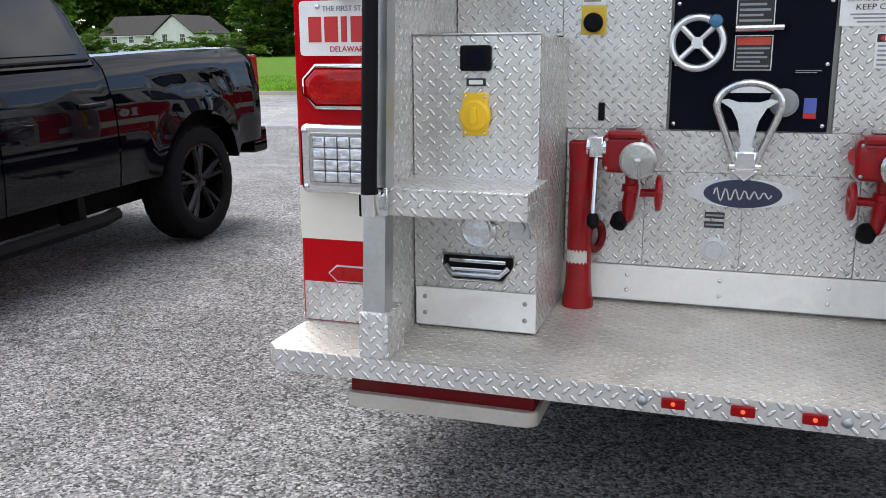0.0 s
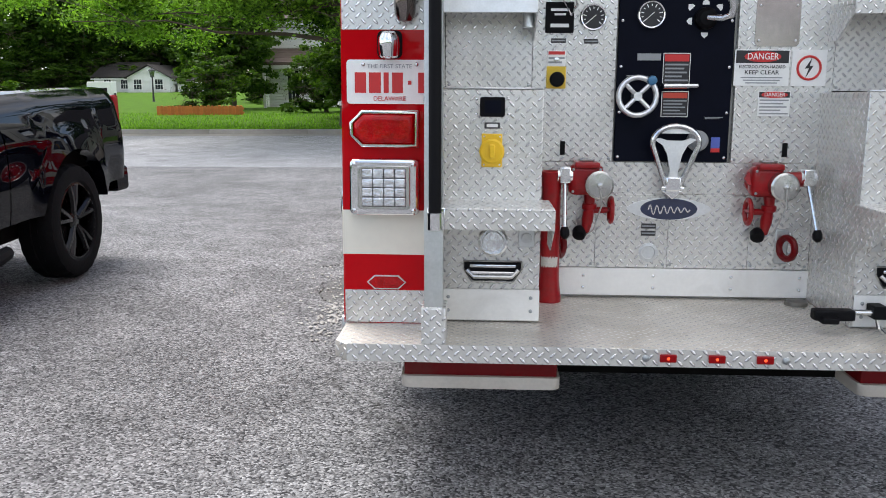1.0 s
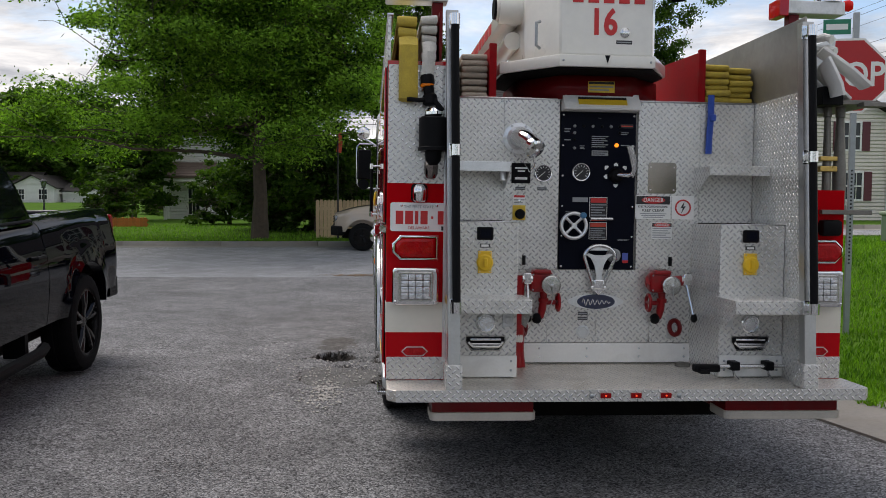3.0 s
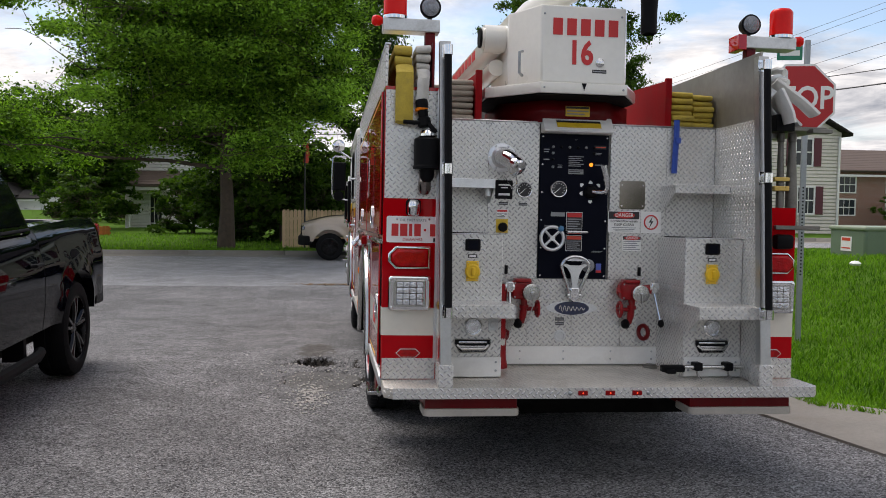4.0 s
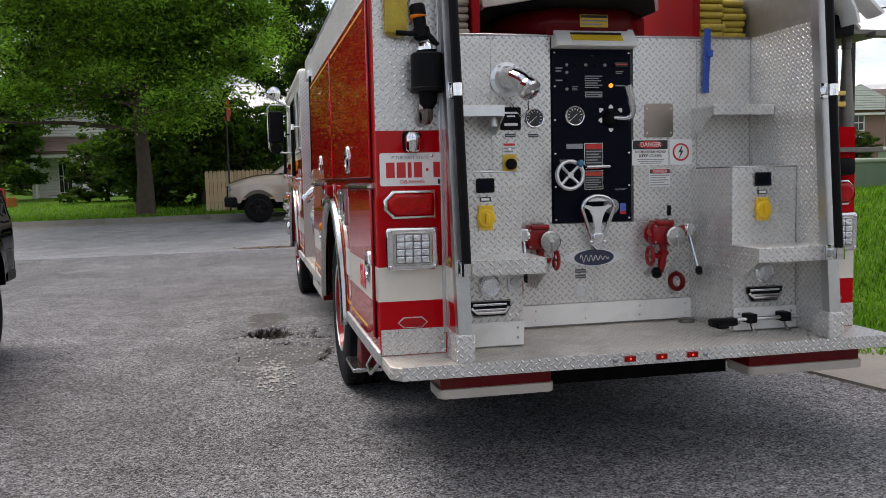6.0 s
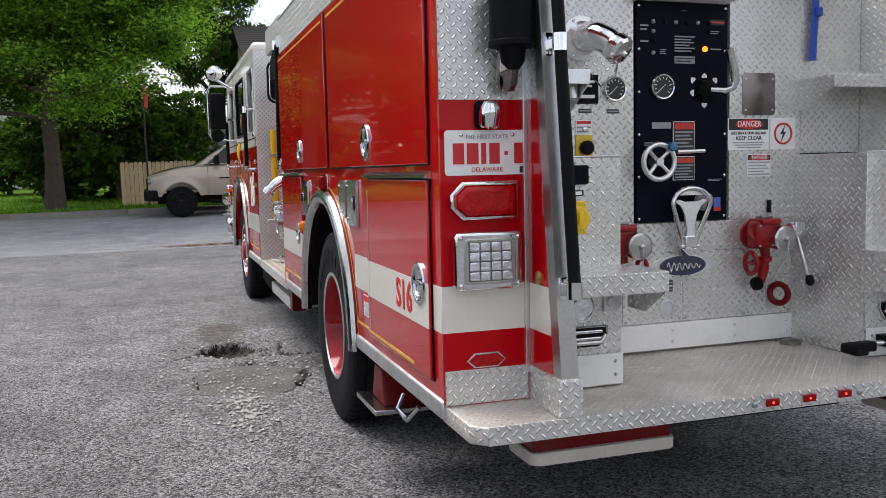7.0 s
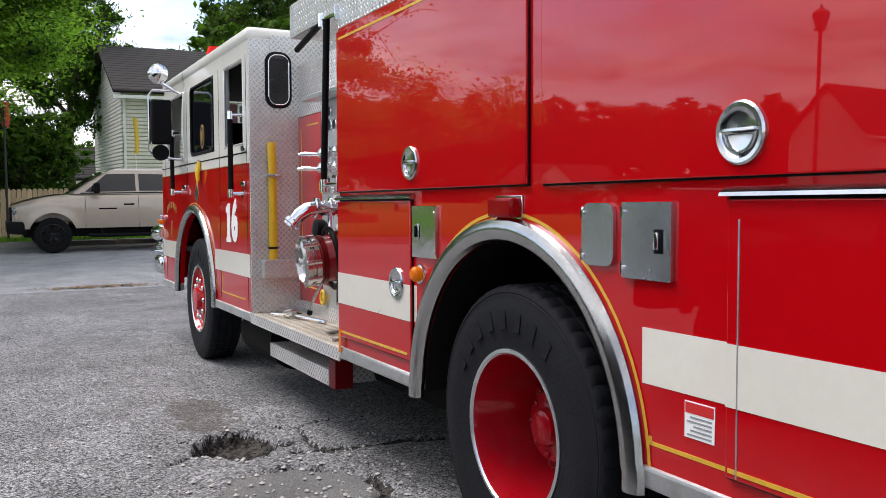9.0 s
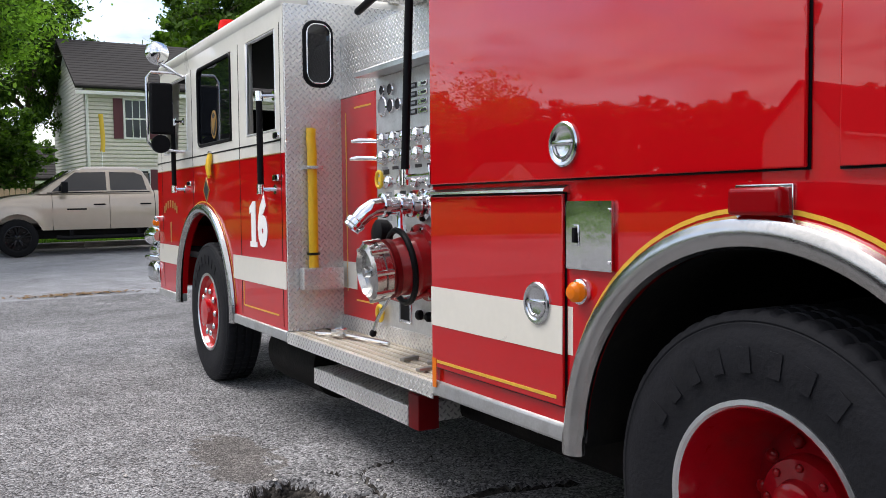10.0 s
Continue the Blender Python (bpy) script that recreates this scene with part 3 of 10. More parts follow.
def pit(x, y):
    """How deep the broken patch of the yard lies below the rest."""
    n = noise.noise(Vector((x * 5.1, y * 5.1, 0.3)))
    n2 = noise.noise(Vector((x * 14, y * 14, 1.3)))
    d = max(0.0, min(1.0, (inside(x + n * 0.05, y + n2 * 0.05, HOLE) + 0.01) / 0.05)) * (0.11 + 0.03 * n2 - 0.12 * max(0.0, x + 1.80))
    r2 = math.hypot((x + 1.62) / 0.38, (y - 3.34) / 0.54) + n * 0.10
    d += 0.016 * max(0.0, min(1.0, (1.03 - r2) * 12))
    d += 0.035 * max(0.0, 1 - abs(r2 - 1.0) / 0.055) * max(0.0, min(1.0, 0.6 + n * 2.5))
    return d + cracked(x, y)


def build_ground():
    xs = spaced([(-900, -60, 120), (-60, -10, 5), (-10, -3.4, 0.6), (-3.4, -2.1, 0.04), (-2.1, -0.9, 0.016), (-0.9, -0.4, 0.025), (-0.4, 2.2, 0.4), (2.2, 14, 0.8), (14, 60, 4), (60, 900, 120)])
    ys = spaced([(-900, -40, 120), (-40, -8, 4), (-8, 1.0, 0.6), (1.0, 2.7, 0.04), (2.7, 4.9, 0.020), (4.9, 5.8, 0.03), (5.8, ROAD_NEAR, 0.6), (ROAD_NEAR, ROAD_FAR, 1.0), (ROAD_FAR, 60, 2), (60, 1200, 120)])
    vs = [(x, y, land(x, y) - (pit(x, y) if -3.4 < x < -0.4 and 1.0 < y < 5.2 else 0.0)) for y in ys for x in xs]
    nx = len(xs)
    fs, mats = [], []
    for j in range(len(ys) - 1):
        for i in range(nx - 1):
            fs.append((j * nx + i, j * nx + i + 1, (j + 1) * nx + i + 1, (j + 1) * nx + i))
            cx, cy = (xs[i] + xs[i + 1]) / 2, (ys[j] + ys[j + 1]) / 2
            if ROAD_NEAR < cy < ROAD_FAR:
                mats.append(1)
            elif cy > ROAD_FAR or cx > 2.6 and cy > 0.3 or cx > 60 or cy < -60:
                mats.append(2)
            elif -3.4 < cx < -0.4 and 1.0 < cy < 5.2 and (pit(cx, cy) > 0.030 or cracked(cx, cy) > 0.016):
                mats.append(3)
            elif math.hypot((cx + 1.62) / 0.37, (cy - 3.34) / 0.53) + 0.10 * noise.noise(Vector((cx * 5.1, cy * 5.1, 0.3))) < 1.0:
                mats.append(4)
            elif math.hypot((cx + 1.70) / 0.20, (cy - 5.25) / 0.55) + 0.4 * noise.noise(Vector((cx * 4, cy * 4, 2))) + 0.5 * noise.noise(Vector((cx * 13, cy * 13, 5))) < 1.0:
                mats.append(5)
            else:
                mats.append(0)
    me = bpy.data.meshes.new("ground")
    me.from_pydata(vs, [], fs)
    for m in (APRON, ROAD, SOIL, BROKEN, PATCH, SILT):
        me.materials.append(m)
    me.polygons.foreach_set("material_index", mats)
    me.polygons.foreach_set("use_smooth", [True] * len(fs))
    tagged(new("ground", me), "worn grey chip-sealed yard with a pothole and cracks beside a street", "ground", kind="structure")


build_ground()


def build_verges():
    # far kerb and the lawn behind it
    kerb = thing("kerb", "pale concrete kerb along the far side of the street", "kerb", kind="structure")
    for i in range(-26, 24):
        z = land(i * 3.0 + 1.5, ROAD_FAR - 0.2)
        bm = bmesh.new()
        add_prism(bm, [(ROAD_FAR - 0.45, z + 0.005), (ROAD_FAR - 0.02, z + 0.03), (ROAD_FAR, z + 0.15), (ROAD_FAR + 0.16, z + 0.16), (ROAD_FAR + 0.16, z - 0.1), (ROAD_FAR - 0.45, z - 0.1)], "x", i * 3.0 + 0.006, i * 3.0 + 2.994)
        part("kerb_stone", bm, CONCRETE, kerb)
    z = land(0, ROAD_FAR)
    bm = bmesh.new()
    add_box(bm, -300, 5, ROAD_FAR + 0.16, 400, z - 0.05, z + 0.14)
    solid("lawn", bm, SOIL, "mown green lawn across the street", "lawn", kind="structure")
    # lawn beside the yard, with its concrete flare
    bm = bmesh.new()
    cols = []
    for y in list(np.linspace(-2.2, ROAD_NEAR - 0.4, 30)):
        edge = 2.42 + max(0.0, 1.9 - y) * 0.60
        row = []
        for k in range(22):
            x = edge + (k / 21) ** 1.6 * (40 - edge)
            row.append(bm.verts.new((x, y, land(x, y) + (0.05 + 0.02 * noise.noise(Vector((x * 2, y * 2, 0))) if k else -0.05))))
        cols.append(row)
    for a, b in zip(cols, cols[1:]):
        for k in range(21):
            bm.faces.new((a[k], a[k + 1], b[k + 1], b[k]))
    solid("lawn_bank", bm, SOIL, "rough green lawn beside the yard", "lawn", kind="structure")
    bm = bmesh.new()
    pts = [(1.95, 1.7), (2.45, 2.1), (3.2, 0.95), (3.75, -0.3), (9.0, -2.6), (9, -4.0), (3.1, -1.9), (2.3, -0.2)]
    vs = [bm.verts.new((x, y, land(x, y) + 0.02 + 0.05 * (i in (1, 2, 3, 4)))) for i, (x, y) in enumerate(pts)]
    ring = [bm.verts.new((x, y, land(x, y) - 0.1)) for x, y in pts]
    bm.faces.new(vs)
    for i in range(len(pts)):
        bm.faces.new((vs[i], ring[i], ring[(i + 1) % len(pts)], vs[(i + 1) % len(pts)]))
    solid("pavement", bm, CONCRETE, "stained concrete kerb flare at the lawn's corner", "pavement", kind="structure")


build_verges()
bm = bmesh.new()
walk_rows = [[bm.verts.new((x, y, land(x, y) + dz)) for y, dz in ((13.75, -0.1), (13.76, 0.10), (14.9, 0.10), (14.91, -0.1))] for x in np.linspace(3.2, 60, 40)]
for a, b in zip(walk_rows, walk_rows[1:]):
    for k in range(3):
        bm.faces.new((a[k], b[k], b[k + 1], a[k + 1]))
solid("footpath", bm, CONCRETE, "pale concrete footpath along the street", "footpath", kind="structure")


def blades(name, n, spots, lo, hi, mat, label):
    """Grass: n blades at places that spots() gives, each a bent pair of triangles."""
    rng = np.random.default_rng(5)
    p = spots(rng, n)
    n = len(p)
    h = rng.uniform(lo, hi, n)
    a = rng.uniform(0, 2 * np.pi, n)
    w = h * 0.06 + 0.003
    lean = h * rng.uniform(0.2, 0.9, n)
    b = rng.uniform(0, 2 * np.pi, n)
    side = np.stack([np.cos(a) * w, np.sin(a) * w, 0 * w], 1)
    mid = p + np.stack([np.cos(b) * lean * 0.3, np.sin(b) * lean * 0.3, h * 0.6], 1)
    tip = p + np.stack([np.cos(b) * lean, np.sin(b) * lean, h], 1)
    v = np.stack([p - side, p + side, mid + side * 0.8, mid - side * 0.8, tip], 1).reshape(-1, 3)
    k = np.arange(n) * 5
    me = bpy.data.meshes.new(name)
    quads = np.stack([k, k + 1, k + 2, k + 3], 1)
    tris = np.stack([k + 3, k + 2, k + 4], 1)
    me.from_pydata(v.tolist(), [], quads.tolist() + tris.tolist())
    me.materials.append(mat)
    tagged(new(name, me), label, "grass", kind="stuff")


def lawn_spots(rng, n):
    d = rng.uniform(0, 1, n) ** 1.7
    x = 2.4 + d * 13 + rng.normal(0, 0.1, n)
    y = rng.uniform(-1.5, 13.4, n)
    keep = (x > 2.45 + np.maximum(0, 1.7 - y) * 0.62)
    x, y = x[keep], y[keep]
    z = np.array([land(a, b) for a, b in zip(x, y)]) + 0.055
    return np.stack([x, y, z], 1)


def far_spots(rng, n):
    x = rng.uniform(-28, 5, n)
    y = ROAD_FAR + 0.2 + rng.uniform(0, 1, n) ** 2 * 14
    return np.stack([x, y, np.full(n, land(0, ROAD_FAR) + 0.13)], 1)


blades("grass", 150000, lawn_spots, 0.03, 0.085, GRASS, "rough green grass of the lawn beside the yard")
blades("far_grass", 26000, far_spots, 0.06, 0.13, GRASS, "mown grass of the lawn across the street")


# ---- trees ----
def leaf_cloud(rng, centres, spread, per, size):
    n = len(centres) * per
    c = np.repeat(centres, per, 0)
    p = c + rng.normal(0, 1, (n, 3)) * np.repeat(spread, per)[:, None] * np.array([1, 1, 0.45])
    d = rng.normal(0, 1, (n, 3))
    d[:, 2] *= 0.6
    d /= np.linalg.norm(d, axis=1)[:, None]
    e = np.cross(d, rng.normal(0, 1, (n, 3)))
    e /= np.linalg.norm(e, axis=1)[:, None]
    s = rng.uniform(0.6, 1.3, n)[:, None] * size
    v = np.stack([p - d * s, p + e * s * 0.5, p + d * s, p - e * s * 0.5], 1).reshape(-1, 3)
    return v, np.arange(n * 4).reshape(-1, 4)


def tree(name, label, height, radius, low, clumps, per, leaf, seed, mat, m, trunk_r=0.3, group="", droop=0.0, lean=0.0, lift=False, puff=0.075):
    """A broadleaf tree: a tapered trunk with forking limbs, and leaves in clumps about the twigs' ends."""
    rng = np.random.default_rng(seed)
    root = thing(name, label, "tree", m, group)
    bm = bmesh.new()
    top = height * 0.72
    spine = [(rng.normal(0, 0.03) * i, rng.normal(0, 0.03) * i, top * i / 7) for i in range(8)]
    add_tube(bm, spine, [trunk_r * (1.25 if i == 0 else 1 - i * 0.125) + 0.02 for i in range(8)], 10)
    ends = []
    for i in range(34):
        k = rng.uniform(0.26, 1.0)
        z0 = top * k
        a = i * 2.4 + rng.uniform(-0.4, 0.4)
        zf = z0 / height
        reach = radius * rng.uniform(0.55, 1.0) * (1.0 if zf < 0.45 else max(0.25, 1.25 - zf * 0.95))
        if lean:
            reach *= 1 - lean * math.cos(a) if math.cos(a) > 0 else 1.06
        rise = height * rng.uniform(0.04, 0.26) - droop * reach * (1 - zf)
        p0 = Vector((0, 0, z0))
        pts = [p0 + Vector((math.cos(a) * reach * s, math.sin(a) * reach * s, rise * s ** 0.8)) + Vector(rng.normal(0, 0.12 * s * 2, 3)) for s in (0, 0.25, 0.5, 0.75, 1.0)]
        if lift and -6.4 < pts[-1].x < -1.0 and pts[-1].z < 4.4:
            continue
        r0 = trunk_r * (0.42 - 0.25 * zf)
        add_tube(bm, pts, [r0, r0 * 0.75, r0 * 0.5, r0 * 0.3, r0 * 0.1], 6)
        for s in np.linspace(0.3, 1.0, 7):
            q = p0.lerp(pts[-1], s)
            for _ in range(2):
                off = Vector(rng.normal(0, 1, 3)) * radius * 0.16
                tip = q + off
                if tip.z > low:
                    add_tube(bm, [q, q.lerp(tip, 0.5) + Vector((0, 0, 0.1)), tip], [r0 * 0.16, r0 * 0.1, 0.008], 4)
                    ends.append(tip)
    part("trunk", bm, BARK, root)
    ends = np.array([tuple(e) for e in ends])
    pick = ends[rng.integers(0, len(ends), clumps)] + rng.normal(0, radius * 0.07, (clumps, 3))
    pick = pick[pick[:, 2] > low]
    if lift:       # a gap under the limbs on one side
        pick = pick[pick[:, 0] < 4.2]
        pick = pick[(pick[:, 2] > 3.3) | (pick[:, 0] > -1.7) | (pick[:, 0] < -4.4)]
    spread = rng.uniform(0.5, 1.15, len(pick)) * radius * puff
    v, f = leaf_cloud(rng, pick, spread, per, leaf)
    me = bpy.data.meshes.new("crown")
    me.from_pydata(v.tolist(), [], f.tolist())
    me.materials.append(mat)
    ob = new("crown", me)
    ob.parent = root
    return root


FAR_Z = land(0, ROAD_FAR) + 0.13
tree("tree", "tall broadleaf tree with drooping limbs on the lawn", 13.5, 7.1, 2.7, 520, 760, 0.066, 11, LEAF, pose(-5.0, 24.6, FAR_Z), 0.235, droop=0.42, lean=0.60, lift=True, puff=0.070)
wood = tree("tree", "dense green broadleaf tree at the edge of the lots", 13.0, 5.6, 0.8, 420, 55, 0.26, 23, LEAF_DARK, pose(12.5, 54.0, FAR_Z), 0.3, "trees behind the lots", 0.25)
for wx, wy, ws, wa in (
                       (-14.2, 44, 0.50, 50), (-16, 62, 0.42, 10), (-9, 58, 0.40, 240), (-3, 60, 0.38, 99),
                       (-1.9, 30.4, 0.34, 77), (-5.6, 33, 0.36, 20), (-3.6, 33.5, 0.37, 200), (0.6, 62, 0.36, 120), (3.0, 63, 0.37, 20),
                       # unseen trees to the rear, added so the tail's paint mirrors something dark
                       (-34, -38, 0.5, 30), (-27, -36, 0.42, 80), (-20, -38, 0.5, 130), (-13, -36, 0.44, 10), (-6, -38, 0.5, 200), (1, -36, 0.42, 300), (8, -38, 0.5, 77), (15, -36, 0.44, 33), (22, -38, 0.5, 160), (29, -36, 0.46, 250)):
    copy_thing(wood, pose(wx, wy, FAR_Z - 0.1, 0, 0, wa) @ Matrix.Diagonal((ws, ws, ws, 1)))
bush = tree("bush", "small rounded green bush", 2.6, 1.7, 0.1, 160, 60, 0.09, 31, LEAF_DARK, pose(-13.4, 37.6, FAR_Z), 0.06, "bushes", 0.1)
slim = tree("tree", "slender green broadleaf tree behind the houses", 16.5, 4.2, 2.0, 260, 230, 0.115, 47, LEAF_DARK, pose(17.6, 59.0, FAR_Z - 0.1, 0, 0, 40) @ Matrix.Diagonal((1.1, 1.1, 1.25, 1)), 0.26, "trees behind the lots", 0.2, puff=0.10)
copy_thing(slim, pose(12.5, 56.0, FAR_Z - 0.1, 0, 0, 140) @ Matrix.Diagonal((0.85, 0.85, 1.0, 1)))
copy_thing(slim, pose(0.9, 46.0, FAR_Z - 0.1, 0, 0, 205) @ Matrix.Diagonal((0.6, 0.6, 0.92, 1)))
rng_ = random.Random(4)
for k in range(22):       # a wood that closes the view beyond the side street
    az, far, ws = radians(107 + k * 2.7), rng_.uniform(75, 84), rng_.uniform(0.80, 0.88)
    if k < 10:       # farther off, behind the houses
        far, ws = (far * 1.9, ws * 1.76) if k < 5 else (far * 2.7, ws * 2.4)
    copy_thing(wood, pose(-1 + far * math.cos(az), 1 + far * math.sin(az), FAR_Z - 0.2, 0, 0, rng_.uniform(0, 360)) @ Matrix.Diagonal((ws * 1.15, ws * 1.15, ws, 1)))
for k in range(18):       # undergrowth at the foot of the far wood
    az, far = radians(108 + k * 1.5), 142 if k < 9 else 196
    copy_thing(bush, pose(-1 + far * math.cos(az), 1 + far * math.sin(az), FAR_Z - 0.3, 0, 0, k * 70) @ Matrix.Diagonal((3.4, 3.4, 1.9 + 0.5 * math.sin(k * 1.9), 1)))
for k in range(26):       # an even line of trees along the far side of the yard
    ws = rng_.uniform(0.29, 0.35)
    copy_thing(wood, pose(-58 + rng_.uniform(-2, 2), 46 - k * 3.9 + rng_.uniform(-1, 1), FAR_Z - 0.7, 0, 0, rng_.uniform(0, 360)) @ Matrix.Diagonal((ws * 1.5, ws * 1.5, ws, 1)))
for wx, wy, ws, wa in ((-8.2, 38.5, 1.3, 10), (-6.5, 38, 1.1, 80), (-5.6, 31, 1.1, 100), (-3.4, 29.5, 1.35, 200), (33.5, 45.2, 0.7, 100), (37, 45.4, 0.75, 10)):
    copy_thing(bush, pose(wx, wy, land(wx, wy) + 0.05, 0, 0, wa) @ Matrix.Diagonal((ws, ws, ws, 1)))
for k in range(16):       # scrub under the far trees
    if 2 <= k <= 6:       # open ground before the far houses
        continue
    wx = -12 - k * 3.3
    copy_thing(bush, pose(wx, 55 + 3 * math.sin(k * 1.7), FAR_Z - 0.2, 0, 0, k * 50) @ Matrix.Diagonal((1.9, 1.6, 0.85 + 0.2 * math.sin(k * 2.1), 1)))


# ---- fire engine: x across (0 in the middle), y forward from the body's tail, z up from the tyres ----
engine = thing("fire_engine", "red and white fire engine with tread-plate tail and folded boom", "fire engine", LEVEL)
L, RR = -1.271, 1.268          # the body's flanks
FLOOR = 0.61                   # top of the tailboard
BACK = 0.49                    # wall with the control panel
TOP = 2.31


def build_body():
    # flanks with wheel arches
    for s, x0, x1, nm in ((1, L, -0.95, "body_side"), (-1, 0.98, RR, "body_side")):
        zt = TOP if s > 0 else 1.478
        prof = [(0.0, FLOOR), (0.0, zt), (3.79, zt), (3.79, 0.63), (2.83, 0.63)] + arc(2.118, 0.57, 0.69, 5, 175, 24) + [(1.40, 0.63), (0.10, 0.63), (0.10, FLOOR)]
        bm = bmesh.new()
        add_prism(bm, prof, "x", x0, x1)
        part(nm, bm, RED, engine)
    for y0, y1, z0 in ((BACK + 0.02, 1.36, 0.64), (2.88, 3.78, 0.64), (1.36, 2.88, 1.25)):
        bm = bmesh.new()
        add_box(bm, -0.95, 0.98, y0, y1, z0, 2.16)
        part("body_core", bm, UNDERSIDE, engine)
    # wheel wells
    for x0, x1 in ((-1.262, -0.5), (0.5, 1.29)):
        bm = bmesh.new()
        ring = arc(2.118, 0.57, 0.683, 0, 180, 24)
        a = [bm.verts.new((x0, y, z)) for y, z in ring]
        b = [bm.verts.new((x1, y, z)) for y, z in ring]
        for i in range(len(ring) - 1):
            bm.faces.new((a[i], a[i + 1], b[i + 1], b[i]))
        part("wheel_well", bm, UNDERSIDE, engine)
    # rub rail under the flank
    for y0, y1 in ((0.0, 1.40), (2.85, 3.80)):
        bm = bmesh.new()
        add_box(bm, L - 0.012, L + 0.12, y0, y1, 0.565, 0.632, 0.012)
        part("rub_rail", bm, ALU_DULL, engine)
    # fender ring
    bm = bmesh.new()
    path = [(L - 0.012, 1.392, 0.545), (L - 0.012, 1.392, 0.60)] + [(L - 0.012, y, z) for y, z in arc(2.118, 0.575, 0.720, 176, 4, 36)] + [(L - 0.012, 2.845, 0.60), (L - 0.012, 2.845, 0.545)]
    add_tube(bm, path, 0.04, 10, flat=(0.044, 0.034, (1, 0, 0)))
    part("fender_ring", bm, POST_STEEL, engine, "polished steel wheel-arch ring")
    bm = bmesh.new()
    outer = arc(2.118, 0.575, 0.786, 178, 2, 36)
    inner = arc(2.118, 0.575, 0.773, 178, 2, 36)
    a = [bm.verts.new((L - 0.0015, *p)) for p in outer]
    b = [bm.verts.new((L - 0.0015, *p)) for p in inner]
    for i in range(len(outer) - 1):
        bm.faces.new((a[i], a[i + 1], b[i + 1], b[i]))
    part("pinstripe", bm, GOLD, engine, "gold pinstripe")


def side_door(y0, y1, z0, z1, drip=True, gap=0.0055):
    """A flush locker door on the left flank, standing 12 mm proud, with a dark gap round it."""
    d = sub("locker_door", engine)
    bm = bmesh.new()
    add_box(bm, L - 0.004, L + 0.005, y0 - gap, y1 + gap, z0 - gap, z1 + gap)
    part("door_gap", bm, BLACK, d)
    bm = bmesh.new()
    add_box(bm, L - 0.016, L - 0.0042, y0, y1, z0, z1, 0.004)
    part("door_skin", bm, RED, d)
    if drip:
        bm = bmesh.new()
        add_prism(bm, [(L - 0.002, z1 + 0.004), (L - 0.030, z1 + 0.008), (L - 0.026, z1 + 0.018), (L - 0.002, z1 + 0.032)], "y", y0 - 0.02, y1 + 0.02)
        part("drip_rail", bm, STEEL, d)
    return d


def ring_handle(door, y, z, r=0.075):
    """A round chrome pull: a dished plate with a folding D ring across it."""
    x = L - 0.016
    bm = bmesh.new()
    add_lathe(bm, [(r, 0.0), (r, 0.006), (r * 0.93, 0.011), (r * 0.8, 0.010), (r * 0.74, 0.006), (r * 0.6, 0.003), (0.001, 0.002)], (x, y, z), (-1, 0, 0), 32)
    part("pull_dish", bm, STEEL, door)
    bm = bmesh.new()
    add_tube(bm, [(x - 0.006, y + math.cos(a) * r * 0.62, z + math.sin(a) * r * 0.62) for a in np.linspace(math.pi, 2 * math.pi, 13)], 0.0065, 6)
    add_box(bm, x - 0.014, x - 0.002, y - r * 0.66, y + r * 0.66, z - 0.004, z + 0.012, 0.004)
    part("pull_ring", bm, STEEL, door)


def band(y0, y1, x, z0=0.868, z1=1.03, name="reflective_band"):
    bm = bmesh.new()
    add_box(bm, x - 0.0015, x + 0.001, y0, y1, z0, z1)
    part(name, bm, CREAM, engine, "cream reflective band")


